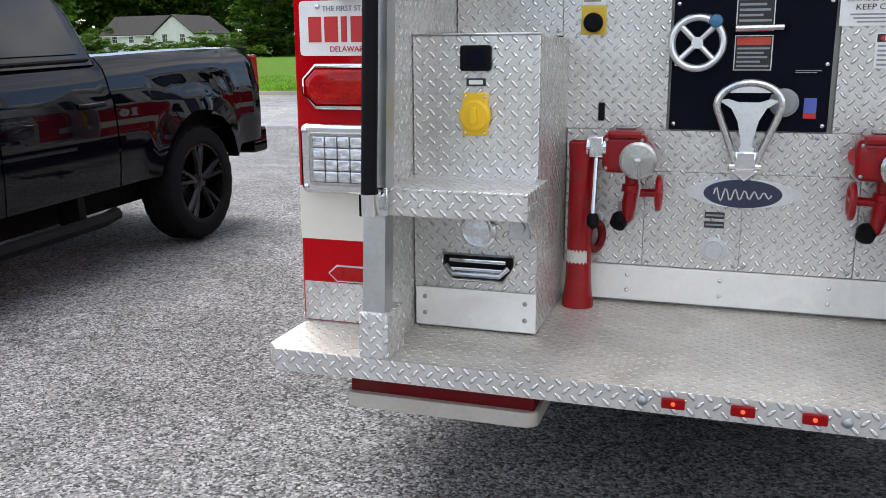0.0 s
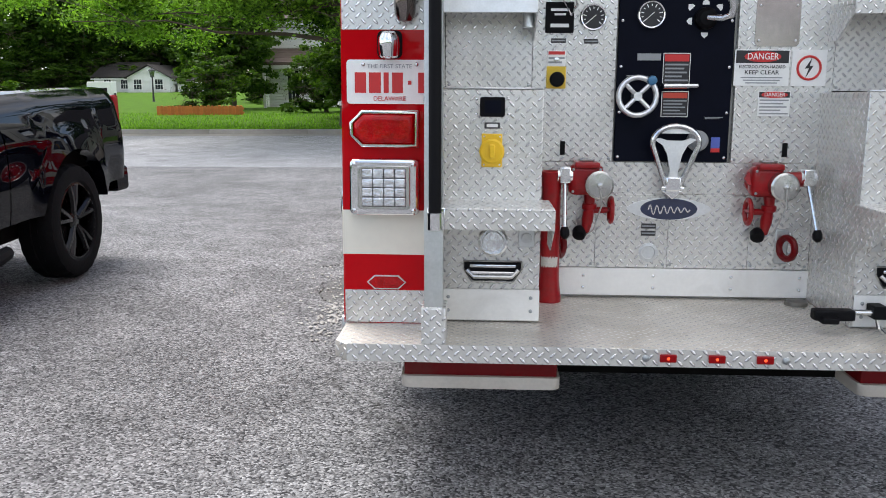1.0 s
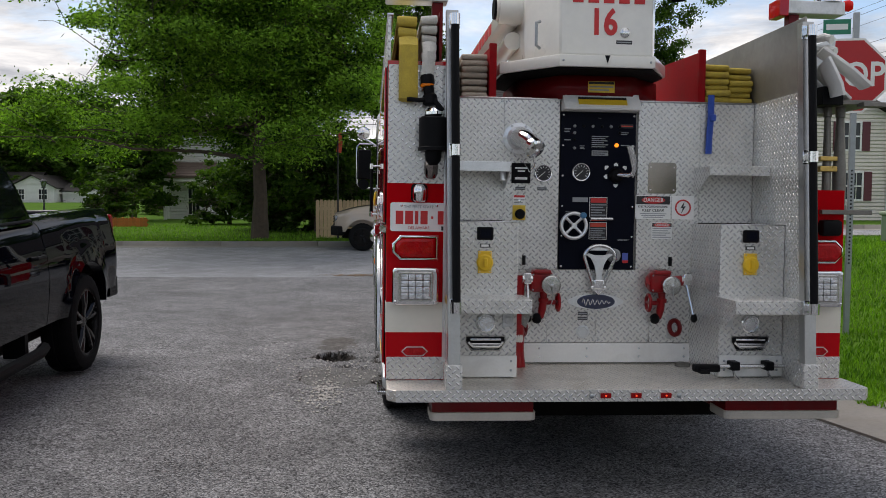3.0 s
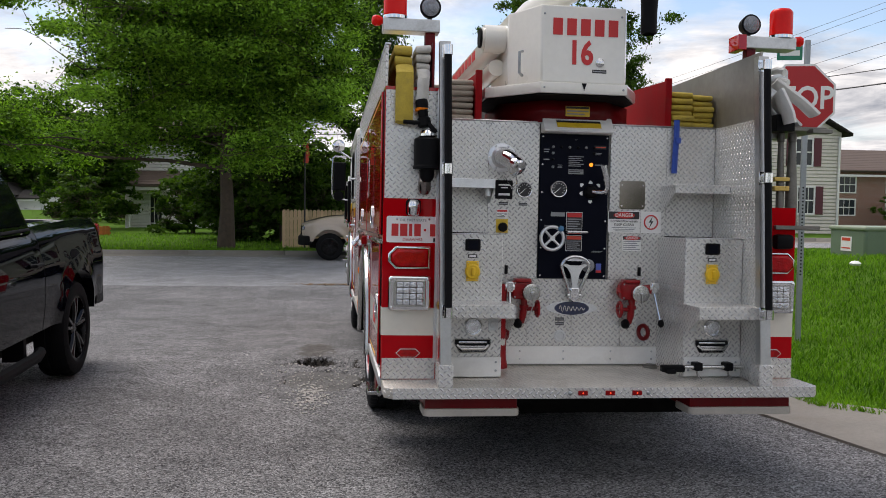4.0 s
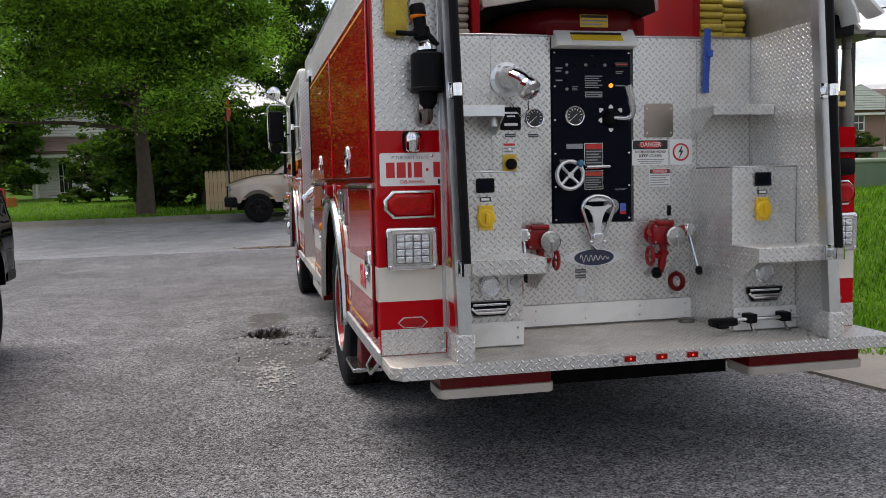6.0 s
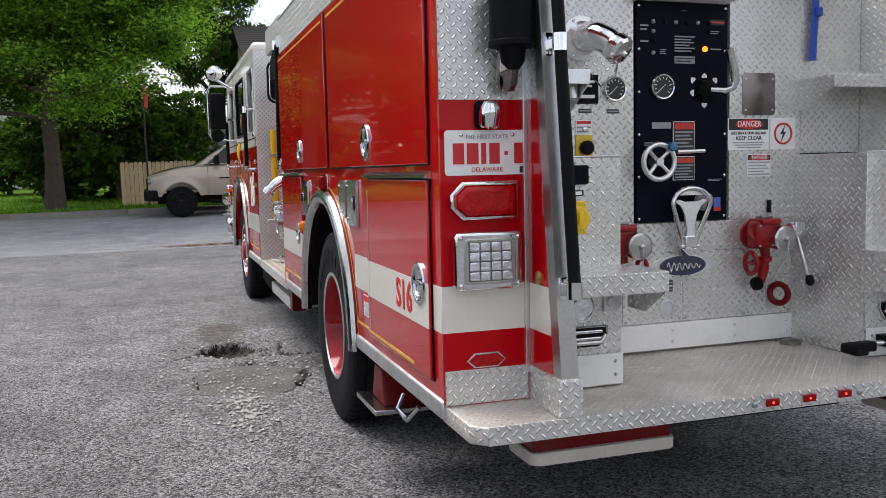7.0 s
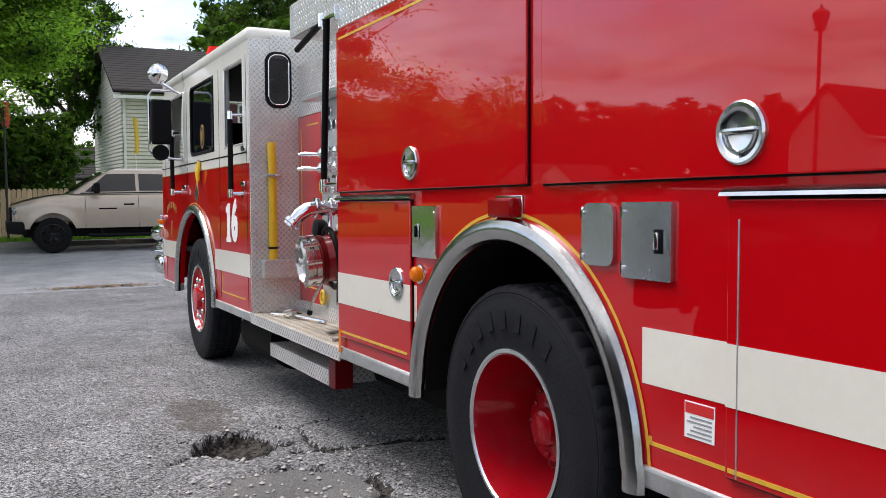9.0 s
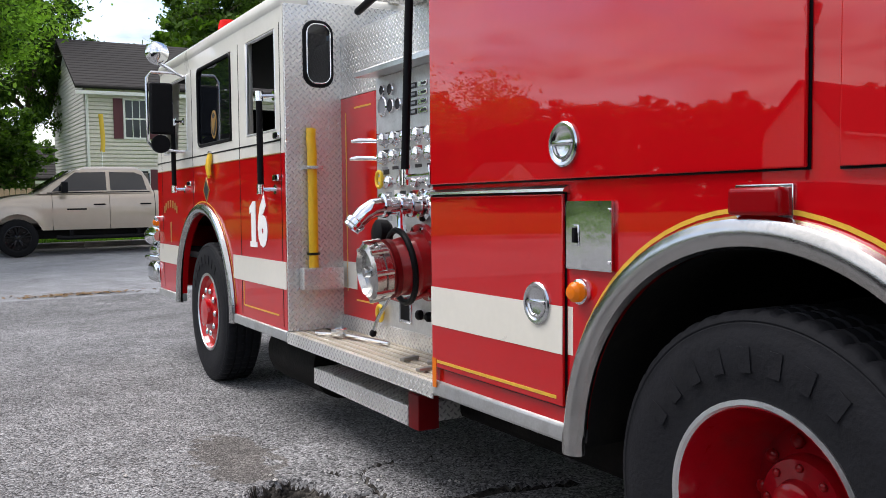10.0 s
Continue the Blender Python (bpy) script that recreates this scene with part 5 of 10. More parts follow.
def step_locker(side):
    """The lower locker beside the tailboard with its step, lamp, recessed handle and outlet."""
    xa, xb = (-0.923, -0.553) if side < 0 else (0.583, 0.953)
    xc = (-0.735 if side < 0 else 0.755)
    y = 0.045
    b = sub("step_locker", engine)
    bm = bmesh.new()
    add_box(bm, xa, xb, y, BACK - 0.001, FLOOR + 0.002, 1.463, 0.004)
    part("locker_body", bm, TREAD, b, "tread-plate locker")
    bm = bmesh.new()
    add_box(bm, xa + 0.002, xb - 0.002, y - 0.004, y - 0.0005, 0.74, 0.995)
    part("lower_plate", bm, TREAD, b)
    bm = bmesh.new()
    add_box(bm, xa + 0.006, xb + 0.002, y - 0.010, y - 0.0045, FLOOR + 0.008, 0.735, 0.002)
    part("kick_plate", bm, PANEL_WHITE, b, "worn white kick plate")
    bolts(b, [(x_, y - 0.010, z_) for x_ in (xa + 0.035, xb - 0.03) for z_ in (0.655, 0.705)], "-y", 0.007, GALV)
    bm = bmesh.new()
    add_box(bm, xa, xb + (0.0 if side < 0 else 0), y - 0.003, y + 0.02, 1.4635, 1.469)
    part("top_edge", bm, ALU, b)
    # step
    sx0, sx1 = (xa, xb + 0.03) if side < 0 else (xa - 0.02, xb)
    bm = bmesh.new()
    add_box(bm, sx0, sx1, -0.225, y - 0.001, 1.030, 1.068, 0.004)
    add_box(bm, sx0, sx1, -0.230, -0.222, 0.995, 1.066, 0.002)
    part("step", bm, TREAD, b, "tread-plate step")
    bm = bmesh.new()
    xg = sx1 - 0.004 if side < 0 else sx0
    add_prism(bm, [(-0.22, 1.03), (-0.22, 0.995), (-0.08, 0.905), (y - 0.002, 0.905), (y - 0.002, 1.03)], "x", xg, xg + 0.004)
    part("step_gusset", bm, TREAD, b)
    bm = bmesh.new()
    xk = xb - 0.05 if side < 0 else xa + 0.05
    add_box(bm, xk - 0.03, xk + 0.03, y - 0.016, y - 0.004, 0.895, 0.965, 0.004)
    add_lathe(bm, [(0.02, 0), (0.018, 0.01), (0.002, 0.012)], (xk, y - 0.016, 0.93), (0, -1, 0), 14)
    part("hinge_block", bm, ALU_DULL, b)
    # lamp
    bm = bmesh.new()
    add_lathe(bm, [(0.056, 0), (0.054, 0.010), (0.047, 0.014), (0.043, 0.010)], (xc + 0.01, y - 0.004, 0.915), (0, -1, 0), 28)
    lamp = part("step_lamp", bm, CHROME, b)
    bm = bmesh.new()
    add_lathe(bm, [(0.044, 0.008), (0.036, 0.016), (0.002, 0.018)], (xc + 0.01, y - 0.004, 0.915), (0, -1, 0), 24)
    part("lens", bm, CELL, lamp, "clear round lens")
    # recessed handle
    hc = xc + 0.01
    bm = bmesh.new()
    add_prism(bm, [(hc - 0.105, 0.838), (hc + 0.105, 0.838), (hc + 0.105, 0.815), (hc + 0.075, 0.768), (hc - 0.075, 0.768), (hc - 0.105, 0.815)], "y", y - 0.010, y - 0.003, 0.002)
    hd = part("recess_cup", bm, BLACK, b, "black recessed handle cup")
    bm = bmesh.new()
    ring = [(hc - 0.108, 0.842), (hc + 0.108, 0.842), (hc + 0.108, 0.813), (hc + 0.077, 0.764), (hc - 0.077, 0.764), (hc - 0.108, 0.813)]
    add_tube(bm, [(px, y - 0.011, pz) for px, pz in ring], 0.0035, 6, loop=True)
    add_tube(bm, [(hc - 0.094, y - 0.02, 0.81), (hc - 0.07, y - 0.03, 0.787), (hc + 0.07, y - 0.03, 0.787), (hc + 0.094, y - 0.02, 0.81)], 0.008, 8)
    part("cup_rim", bm, POST_STEEL, hd)
    bm = bmesh.new()
    add_prism(bm, [(hc - 0.092, 0.806), (hc - 0.066, 0.776), (hc + 0.066, 0.776), (hc + 0.092, 0.806)], "y", y - 0.026, y - 0.016, 0.004)
    add_box(bm, hc - 0.085, hc + 0.085, y - 0.018, y - 0.010, 0.818, 0.830, 0.003)
    part("handle_bar", bm, STEEL, hd)
    # inlet box, nameplate and yellow outlet
    bx = xc
    bm = bmesh.new()
    add_prism(bm, rounded(bx - 0.045, bx + 0.045, 1.366, 1.436, 0.008), "y", y - 0.014, y, 0.003)
    inl = part("inlet_box", bm, BLACK, b, "black inlet box")
    bm = bmesh.new()
    add_box(bm, bx - 0.028, bx + 0.030, y - 0.016, y - 0.013, 1.378, 1.424)
    part("inlet_cover", bm, PANEL_BLACK, inl)
    bolts(inl, [(bx + px, y, pz) for px in (-0.058, 0.058) for pz in (1.375, 1.428)], "-y", 0.006, name="screw")
    bm = bmesh.new()
    add_box(bm, bx - 0.028, bx + 0.028, y - 0.004, y, 1.324, 1.346, 0.001)
    nm = part("nameplate", bm, LABEL_BLACK, b)
    bm = bmesh.new()
    add_box(bm, bx - 0.02, bx + 0.02, y - 0.0055, y - 0.0035, 1.329, 1.341)
    part("print_bars", bm, LABEL_WHITE, nm)
    bm = bmesh.new()
    add_box(bm, bx - 0.037, bx + 0.037, y - 0.012, y, 1.186, 1.306, 0.004)
    out = part("outlet", bm, YELLOW, b, "yellow weatherproof outlet")
    bm = bmesh.new()
    add_lathe(bm, [(0.045, 0.008), (0.045, 0.020), (0.038, 0.026), (0.002, 0.027)], (bx, y, 1.243), (0, -1, 0), 28)
    add_box(bm, bx - 0.009, bx + 0.011, y - 0.042, y - 0.02, 1.22, 1.268, 0.004)
    part("outlet_cover", bm, YELLOW, out)
    bolts(out, [(bx + px, y - 0.012, pz) for px in (-0.028, 0.028) for pz in (1.196, 1.296)], "-y", 0.004, name="screw")


def upper_shelf(side):
    x0, x1 = (-0.924, -0.57) if side < 0 else (0.59, 0.953)
    sh = sub("upper_step", engine)
    bm = bmesh.new()
    add_box(bm, x0, x1, 0.25, BACK - 0.001, 1.782, 1.802, 0.003)
    add_box(bm, x0, x1, 0.244, 0.252, 1.747, 1.803, 0.002)
    part("shelf", bm, TREAD if side > 0 else ALU, sh)
    bm = bmesh.new()
    xg = x1 - 0.006 if side < 0 else x0
    add_prism(bm, [(0.25, 1.782), (0.25, 1.75), (0.40, 1.66), (BACK - 0.002, 1.66), (BACK - 0.002, 1.782)], "x", xg, xg + 0.006)
    part("shelf_gusset", bm, TREAD if side > 0 else ALU, sh)
    if side < 0:
        bm = bmesh.new()
        add_cyl(bm, (x1 - 0.03, 0.34, 1.79), (x1 - 0.03, 0.34, 1.70), 0.022, seg=14)
        part("shelf_lamp", bm, ALU, sh)


build_body()
build_flank()
big_wheel(2.125, 0.545, 0.298, False)
big_wheel(7.44, 0.545, 0.295, True)
build_tail()
fin(-1)
fin(1)
step_locker(-1)
step_locker(1)
upper_shelf(-1)
upper_shelf(1)


# ---- fire engine: the wall with the control panel ----
def round_gauge(parent, x, y, z, r):
    g = sub("gauge", parent)
    bm = bmesh.new()
    add_lathe(bm, [(r, 0), (r, 0.014), (r * 0.93, 0.020), (r * 0.84, 0.018), (r * 0.82, 0.012)], (x, y, z), (0, -1, 0), 32)
    part("bezel", bm, CHROME, g)
    bm = bmesh.new()
    add_lathe(bm, [(r * 0.86, 0.0), (r * 0.84, 0.013), (0.002, 0.013)], (x, y, z), (0, -1, 0), 28)
    part("dial", bm, LABEL_BLACK, g, "black dial")
    bm = bmesh.new()
    for k in range(11):
        a = radians(-130 + 260 * k / 10)
        d, t = Vector((math.sin(a), 0, math.cos(a))), Vector((math.cos(a), 0, -math.sin(a)))
        c = Vector((x, y - 0.014, z)) + d * r * 0.66
        ln, w = r * (0.12 if k % 2 == 0 else 0.07), r * 0.03
        bm.faces.new([bm.verts.new(c + d * i * ln + t * j * w) for i, j in ((-1, -1), (1, -1), (1, 1), (-1, 1))])
    part("scale_marks", bm, LABEL_WHITE, g)
    bm = bmesh.new()
    add_tube(bm, [(x + r * 0.18, y - 0.0155, z + r * 0.16), (x - r * 0.52, y - 0.0155, z - r * 0.46)], 0.0016, 4)
    part("needle", bm, LABEL_WHITE, g)


def printed(parent, x0, x1, z0, z1, y, base, rows, ink, head=None, name="label_plate", text=""):
    """A thin printed plate facing the tail, with bars for its small print."""
    bm = bmesh.new()
    add_box(bm, x0, x1, y - 0.003, y, z0, z1, 0.0005)
    p = part(name, bm, base, parent, text)
    top = z1
    if head:
        top = z1 - (z1 - z0) * 0.26
        bm = bmesh.new()
        add_box(bm, x0 + 0.003, x1 - 0.003, y - 0.0042, y - 0.0028, top, z1 - 0.003)
        part("label_head", bm, head, p)
    if rows:
        step = (top - z0) / (rows + 0.6)
        bm = bmesh.new()
        for k in range(rows):
            zc = top - step * (k + 0.8)
            cut = (0.0, 0.16, 0.05, 0.24)[k % 4] * (x1 - x0)
            add_box(bm, x0 + 0.05 * (x1 - x0), x1 - 0.05 * (x1 - x0) - cut, y - 0.0042, y - 0.0028, zc - step * 0.22, zc + step * 0.22)
        tagged(part("small_print", bm, ink, p), kind="stuff")
    return p


UPRIGHT = Euler((radians(90), 0, 0)).to_matrix().to_4x4()


def build_back_wall():
    wall = sub("rear_wall", engine)
    seams = [(-0.923, -0.5735, 1.47, 2.185), (-0.572, -0.240, 1.1785, 2.185), (0.240, 0.6215, 1.1785, 2.185), (0.623, 0.953, 1.47, 2.185), (-0.55, 0.582, 1.0485, 1.177), (-0.55, -0.2965, 0.740, 1.047), (-0.295, 0.0015, 0.740, 1.047), (0.003, 0.3315, 0.740, 1.047), (0.333, 0.582, 0.740, 1.047)]
    for x0, x1, z0, z1 in seams:
        bm = bmesh.new()
        add_box(bm, x0, x1, BACK - 0.006, BACK + 0.015, z0, z1, 0.0015)
        part("wall_panel", bm, TREAD, wall, "tread-plate wall panel")
        n = max(2, round((x1 - x0) / 0.16))
        bolts(wall, [(x0 + 0.014 + (x1 - x0 - 0.028) * i / (n - 1), BACK - 0.006, z) for i in range(n) for z in (z0 + 0.014, z1 - 0.014)], "-y", 0.0062, GALV)
    bm = bmesh.new()
    add_box(bm, -0.56, 0.585, BACK - 0.012, BACK + 0.015, FLOOR + 0.012, 0.737, 0.002)
    part("kick_plate", bm, PANEL_WHITE, wall, "worn white kick plate")
    bolts(wall, [(-0.44 + 0.1, BACK - 0.012, z) for z in (0.655, 0.705)] + [(x, BACK - 0.012, z) for x in (-0.05, 0.27, 0.55) for z in (0.655, 0.705)], "-y", 0.007, STEEL)
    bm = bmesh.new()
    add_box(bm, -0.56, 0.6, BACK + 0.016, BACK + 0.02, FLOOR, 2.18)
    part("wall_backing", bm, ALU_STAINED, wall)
    bm = bmesh.new()
    add_box(bm, -0.95, 0.98, BACK - 0.010, BACK + 0.10, 2.1855, 2.196)
    part("wall_cap", bm, ALU, wall)
    # control panel
    y = BACK - 0.012
    bm = bmesh.new()
    add_box(bm, -0.232, 0.224, y, BACK + 0.02, 1.182, 2.118, 0.003)
    panel = part("control_panel", bm, PANEL_BLACK, engine, "black control panel")
    bolts(panel, [(x, y, 1.20 + 0.18 * k) for x in (-0.218, 0.210) for k in range(6)], "-y", 0.007, STEEL)
    round_gauge(panel, -0.108, y, 1.762, 0.056)
    # indicator buttons and captions
    for i, (x, z) in enumerate([(-0.15 + 0.055 * k, 2.035) for k in range(6)] + [(-0.15, 1.995), (-0.15, 1.955), (-0.15, 1.905), (0.125, 2.0)]):
        bm = bmesh.new()
        add_lathe(bm, [(0.009, 0), (0.009, 0.006), (0.005, 0.012), (0.001, 0.012)], (x, y, z), (0, -1, 0), 10)
        part("switch", bm, BLACK if i % 2 else LABEL_GREY, panel)
    bm = bmesh.new()
    add_lathe(bm, [(0.012, 0), (0.012, 0.008), (0.003, 0.010)], (0.105, y, 1.925), (0, -1, 0), 14)
    part("pilot_lamp", bm, AMBER_LAMP, panel, "lit amber pilot lamp")
    for x0, x1, z0, z1, rows, base, ink, head in ((-0.052, 0.06, 1.905, 1.985, 6, PANEL_BLACK, LABEL_GREY, None), (-0.045, 0.055, 1.862, 1.893, 2, LABEL_GREY, LABEL_BLACK, None), (-0.215, -0.172, 1.99, 2.03, 2, PANEL_BLACK, LABEL_GREY, None), (-0.215, -0.172, 1.94, 1.965, 1, PANEL_BLACK, LABEL_GREY, None),
                                                 (-0.12, -0.085, 1.895, 1.925, 3, PANEL_BLACK, LABEL_GREY, None), (0.128, 0.205, 2.028, 2.052, 1, LABEL_BLACK, LABEL_ORANGE, None), (0.13, 0.18, 1.985, 2.008, 2, PANEL_BLACK, LABEL_GREY, None), (0.128, 0.19, 1.915, 1.935, 1, PANEL_BLACK, LABEL_GREY, None),
                                                 (-0.155, -0.062, 1.585, 1.612, 0, LABEL_GREY, LABEL_BLACK, None), (-0.20, -0.12, 1.508, 1.532, 2, PANEL_BLACK, LABEL_GREY, None), (0.12, 0.2, 1.352, 1.366, 2, PANEL_BLACK, LABEL_GREY, None)):
        printed(panel, x0, x1, z0, z1, y, base, rows, ink, head)
    lettering("panel_caption", "~~", 0.012, LABEL_GREY, panel, Matrix.Translation((0.0, y - 0.002, 2.085)) @ UPRIGHT)
    for z0, z1, head in ((1.495, 1.612, LABEL_RED), (1.365, 1.462, LABEL_ORANGE)):
        bm = bmesh.new()
        add_box(bm, -0.052, 0.056, y - 0.002, y, z0 - 0.003, z1 + 0.003)
        part("label_rim", bm, LABEL_WHITE, panel)
        printed(panel, -0.049, 0.053, z0, z1, y - 0.0015, LABEL_BLACK, 5, LABEL_GREY, head, text="black warning label with a red head")
    bm = bmesh.new()
    add_box(bm, 0.155, 0.190, y - 0.003, y, 1.222, 1.282)
    fl = part("label_plate", bm, LABEL_BLUE, panel, "blue and red maker's label")
    bm = bmesh.new()
    add_box(bm, 0.155, 0.190, y - 0.0045, y - 0.0025, 1.222, 1.238)
    part("label_head", bm, LABEL_RED, fl)
    # hand wheel
    hw = sub("hand_wheel", panel)
    c = Vector((-0.158, y - 0.062, 1.443))
    bm = bmesh.new()
    add_tube(bm, [c + Vector((math.cos(a), 0, math.sin(a))) * 0.074 for a in np.linspace(0, 2 * math.pi, 32, endpoint=False)], 0.0115, 10, loop=True)
    for k in range(4):
        a = radians(45 + 90 * k)
        add_tube(bm, [c + Vector((0, 0.006, 0)), c + Vector((math.cos(a), 0, math.sin(a))) * 0.07], 0.009, 8)
    add_cyl(bm, c + Vector((0, 0.06, 0)), c - Vector((0, 0.012, 0)), 0.017)
    part("wheel_rim", bm, ALU, hw, "cast aluminium hand wheel")
    bm = bmesh.new()
    k = c + Vector((0.050, -0.012, 0.062))
    add_lathe(bm, [(0.018, 0), (0.020, 0.012), (0.017, 0.026), (0.006, 0.030)], k, (0, -1, 0), 16)
    part("knob", bm, material("blue_knob", (0.04, 0.16, 0.30), 0.35, 0, 0.1, 20), hw, "blue knob")
    # grab handle and crank lever
    bm = bmesh.new()
    add_tube(bm, [(-0.06, y, 1.488), (-0.05, y - 0.035, 1.484), (0.08, y - 0.035, 1.486), (0.09, y, 1.492)], 0.010, 8)
    part("pull_handle", bm, STEEL, panel)
    cr = sub("monitor_control", panel)
    bm = bmesh.new()
    add_lathe(bm, [(0.045, 0), (0.042, 0.03), (0.028, 0.045), (0.002, 0.048)], (0.105, y, 1.748), (0, -1, 0), 20)
    part("control_boss", bm, BLACK, cr)
    bm = bmesh.new()
    add_tube(bm, [(0.105, y - 0.05, 1.748), (0.155, y - 0.085, 1.742), (0.178, y - 0.10, 1.752), (0.186, y - 0.105, 1.78), (0.172, y - 0.115, 1.84), (0.150, y - 0.12, 1.915)], [0.012, 0.014, 0.016, 0.018, 0.020, 0.022], 12)
    part("joystick", bm, STEEL, cr, "bent steel control lever")
    for dx, dz, turn in ((0, 0.062, 0), (0, -0.062, 180), (-0.058, 0.045, 45), (0.055, 0.045, -45), (-0.06, -0.01, 90)):
        bm = bmesh.new()
        a = radians(turn)
        p = Vector((0.105 + dx, y - 0.001, 1.748 + dz))
        u, w = Vector((math.cos(a), 0, math.sin(a))), Vector((-math.sin(a), 0, math.cos(a)))
        bm.faces.new([bm.verts.new(p + u * i * 0.014 + w * j * 0.014) for i, j in ((-1, -0.6), (1, -0.6), (0.9, 0.2), (0, 1), (-0.9, 0.2))])
        part("arrow_mark", bm, LABEL_WHITE, cr)
    # hood over the panel with its yellow placard
    bm = bmesh.new()
    add_prism(bm, [(BACK, 2.122), (BACK - 0.10, 2.126), (BACK - 0.105, 2.135), (BACK - 0.03, 2.225), (BACK, 2.225)], "x", -0.232, 0.228, 0.003)
    hood = part("panel_hood", bm, PANEL_WHITE, engine, "sloping pale panel hood")
    bm = bmesh.new()
    tilt = Matrix.Translation((0.0, BACK - 0.0705, 2.1795)) @ Matrix.Rotation(radians(-40), 4, "X")
    add_box(bm, -0.145, 0.145, -0.002, 0.001, -0.032, 0.026)
    bmesh.ops.transform(bm, verts=bm.verts[:], matrix=tilt)
    plc = part("placard", bm, LABEL_YELLOW, hood, "yellow placard with a black head")
    bm = bmesh.new()
    add_box(bm, -0.145, 0.145, -0.0035, -0.0018, 0.010, 0.026)
    bmesh.ops.transform(bm, verts=bm.verts[:], matrix=tilt)
    part("placard_head", bm, LABEL_BLACK, plc)
    # big chrome foot-valve handle
    hd = sub("valve_handle", engine)
    yh = BACK - 0.075
    bm = bmesh.new()
    loop = [(0.092 * math.cos(a) * 1.0, yh, 1.262 + 0.066 * math.sin(a)) for a in np.linspace(radians(-10), radians(190), 17)]
    add_tube(bm, [(0.028, yh + 0.02, 1.085)] + [(x + 0.001, y_, z) for x, y_, z in loop] + [(-0.026, yh + 0.02, 1.085)], 0.0115, 10)
    part("loop_bar", bm, STEEL, hd, "bent steel loop")
    # the cast web, four strips round its three open holes
    strips = ([(-0.024, 1.095), (0.024, 1.095), (0.016, 1.150), (0.030, 1.215), (0.050, 1.252), (-0.050, 1.252), (-0.030, 1.215), (-0.016, 1.150)],
              [(-0.086, 1.275), (-0.050, 1.252), (0.050, 1.252), (0.086, 1.275), (0.060, 1.280), (0.030, 1.270), (-0.030, 1.270), (-0.060, 1.280)],
              [(-0.070, 1.305), (-0.055, 1.298), (0.055, 1.298), (0.070, 1.305), (0.045, 1.322), (-0.045, 1.322)])
    for pts in strips:
        bm = bmesh.new()
        add_prism(bm, pts, "y", yh + 0.002, yh + 0.014, 0.0)
        part("web", bm, ALU, hd, "cast handle web")
    bm = bmesh.new()
    add_box(bm, -0.030, 0.030, yh - 0.005, BACK - 0.006, 1.068, 1.125, 0.006)
    add_prism(bm, [(-0.042, 1.068), (0.042, 1.068), (0.0, 1.032)], "y", yh + 0.01, BACK - 0.006, 0.004)
    add_cyl(bm, (-0.045, yh + 0.012, 1.078), (0.045, yh + 0.012, 1.078), 0.009)
    part("handle_block", bm, CHROME, hd)
    bm = bmesh.new()
    add_lathe(bm, [(0.042, 0), (0.042, 0.022), (0.032, 0.03), (0.002, 0.032)], (0.098, y, 1.268), (0, -1, 0), 24)
    part("capped_port", bm, LABEL_GREY, engine)
    # maker's oval, drawn plain
    bm = bmesh.new()
    ring = [(math.cos(a), math.sin(a)) for a in np.linspace(0, 2 * math.pi, 40, endpoint=False)]
    add_prism(bm, [(a * 0.172, 0.988 + b * (0.046 - 0.012 * abs(a) ** 3)) for a, b in ring], "y", BACK - 0.010, BACK - 0.006)
    badge = part("badge_plate", bm, ALU, engine)
    bm = bmesh.new()
    add_prism(bm, [(a * 0.116, 0.988 + b * 0.044) for a, b in ring], "y", BACK - 0.017, BACK - 0.009, 0.002)
    part("badge_oval", bm, NAVY, badge, "dark blue enamel oval")
    bm = bmesh.new()
    add_tube(bm, [(-0.085 + 0.17 * k / 40, BACK - 0.0185, 0.985 + 0.019 * math.sin(k * 0.95) * (1.2 - k / 50)) for k in range(41)], 0.0038, 5)
    part("badge_scroll", bm, CHROME, badge)
    for z0, z1 in ((0.905, 0.926), (0.875, 0.896)):
        printed(engine, -0.108, -0.048, z0, z1, BACK - 0.006, LABEL_BLACK, 1, LABEL_GREY)
    bm = bmesh.new()
    add_lathe(bm, [(0.040, 0), (0.040, 0.004), (0.028, 0.006), (0.026, 0.003)], (-0.075, BACK - 0.006, 0.805), (0, -1, 0), 20)
    part("drain_plate", bm, ALU_DULL, engine)
    # small square switches either side
    for x in (-0.442, 0.452):
        bm = bmesh.new()
        add_box(bm, x - 0.010, x + 0.010, BACK - 0.016, BACK - 0.006, 1.205, 1.262, 0.002)
        part("lift_catch", bm, BLACK, engine)
    # left: gauge, black switch box, emergency stop, chrome elbow
    round_gauge(engine, -0.335, BACK - 0.006, 1.752, 0.054)
    printed(engine, -0.368, -0.312, 1.650, 1.668, BACK - 0.006, LABEL_BLACK, 1, LABEL_GREY)
    printed(engine, -0.500, -0.440, 1.652, 1.670, BACK - 0.006, LABEL_BLACK, 1, LABEL_GREY)
    bm = bmesh.new()
    add_box(bm, -0.525, -0.412, BACK - 0.020, BACK - 0.006, 1.690, 1.810, 0.004)
    sw = part("switch_box", bm, BLACK, engine, "black switch box with white print")
    bm = bmesh.new()
    add_box(bm, -0.505, -0.432, BACK - 0.0215, BACK - 0.0195, 1.775, 1.785)
    add_box(bm, -0.49, -0.445, BACK - 0.0215, BACK - 0.0195, 1.758, 1.766)
    add_box(bm, -0.505, -0.432, BACK - 0.0215, BACK - 0.0195, 1.712, 1.726)
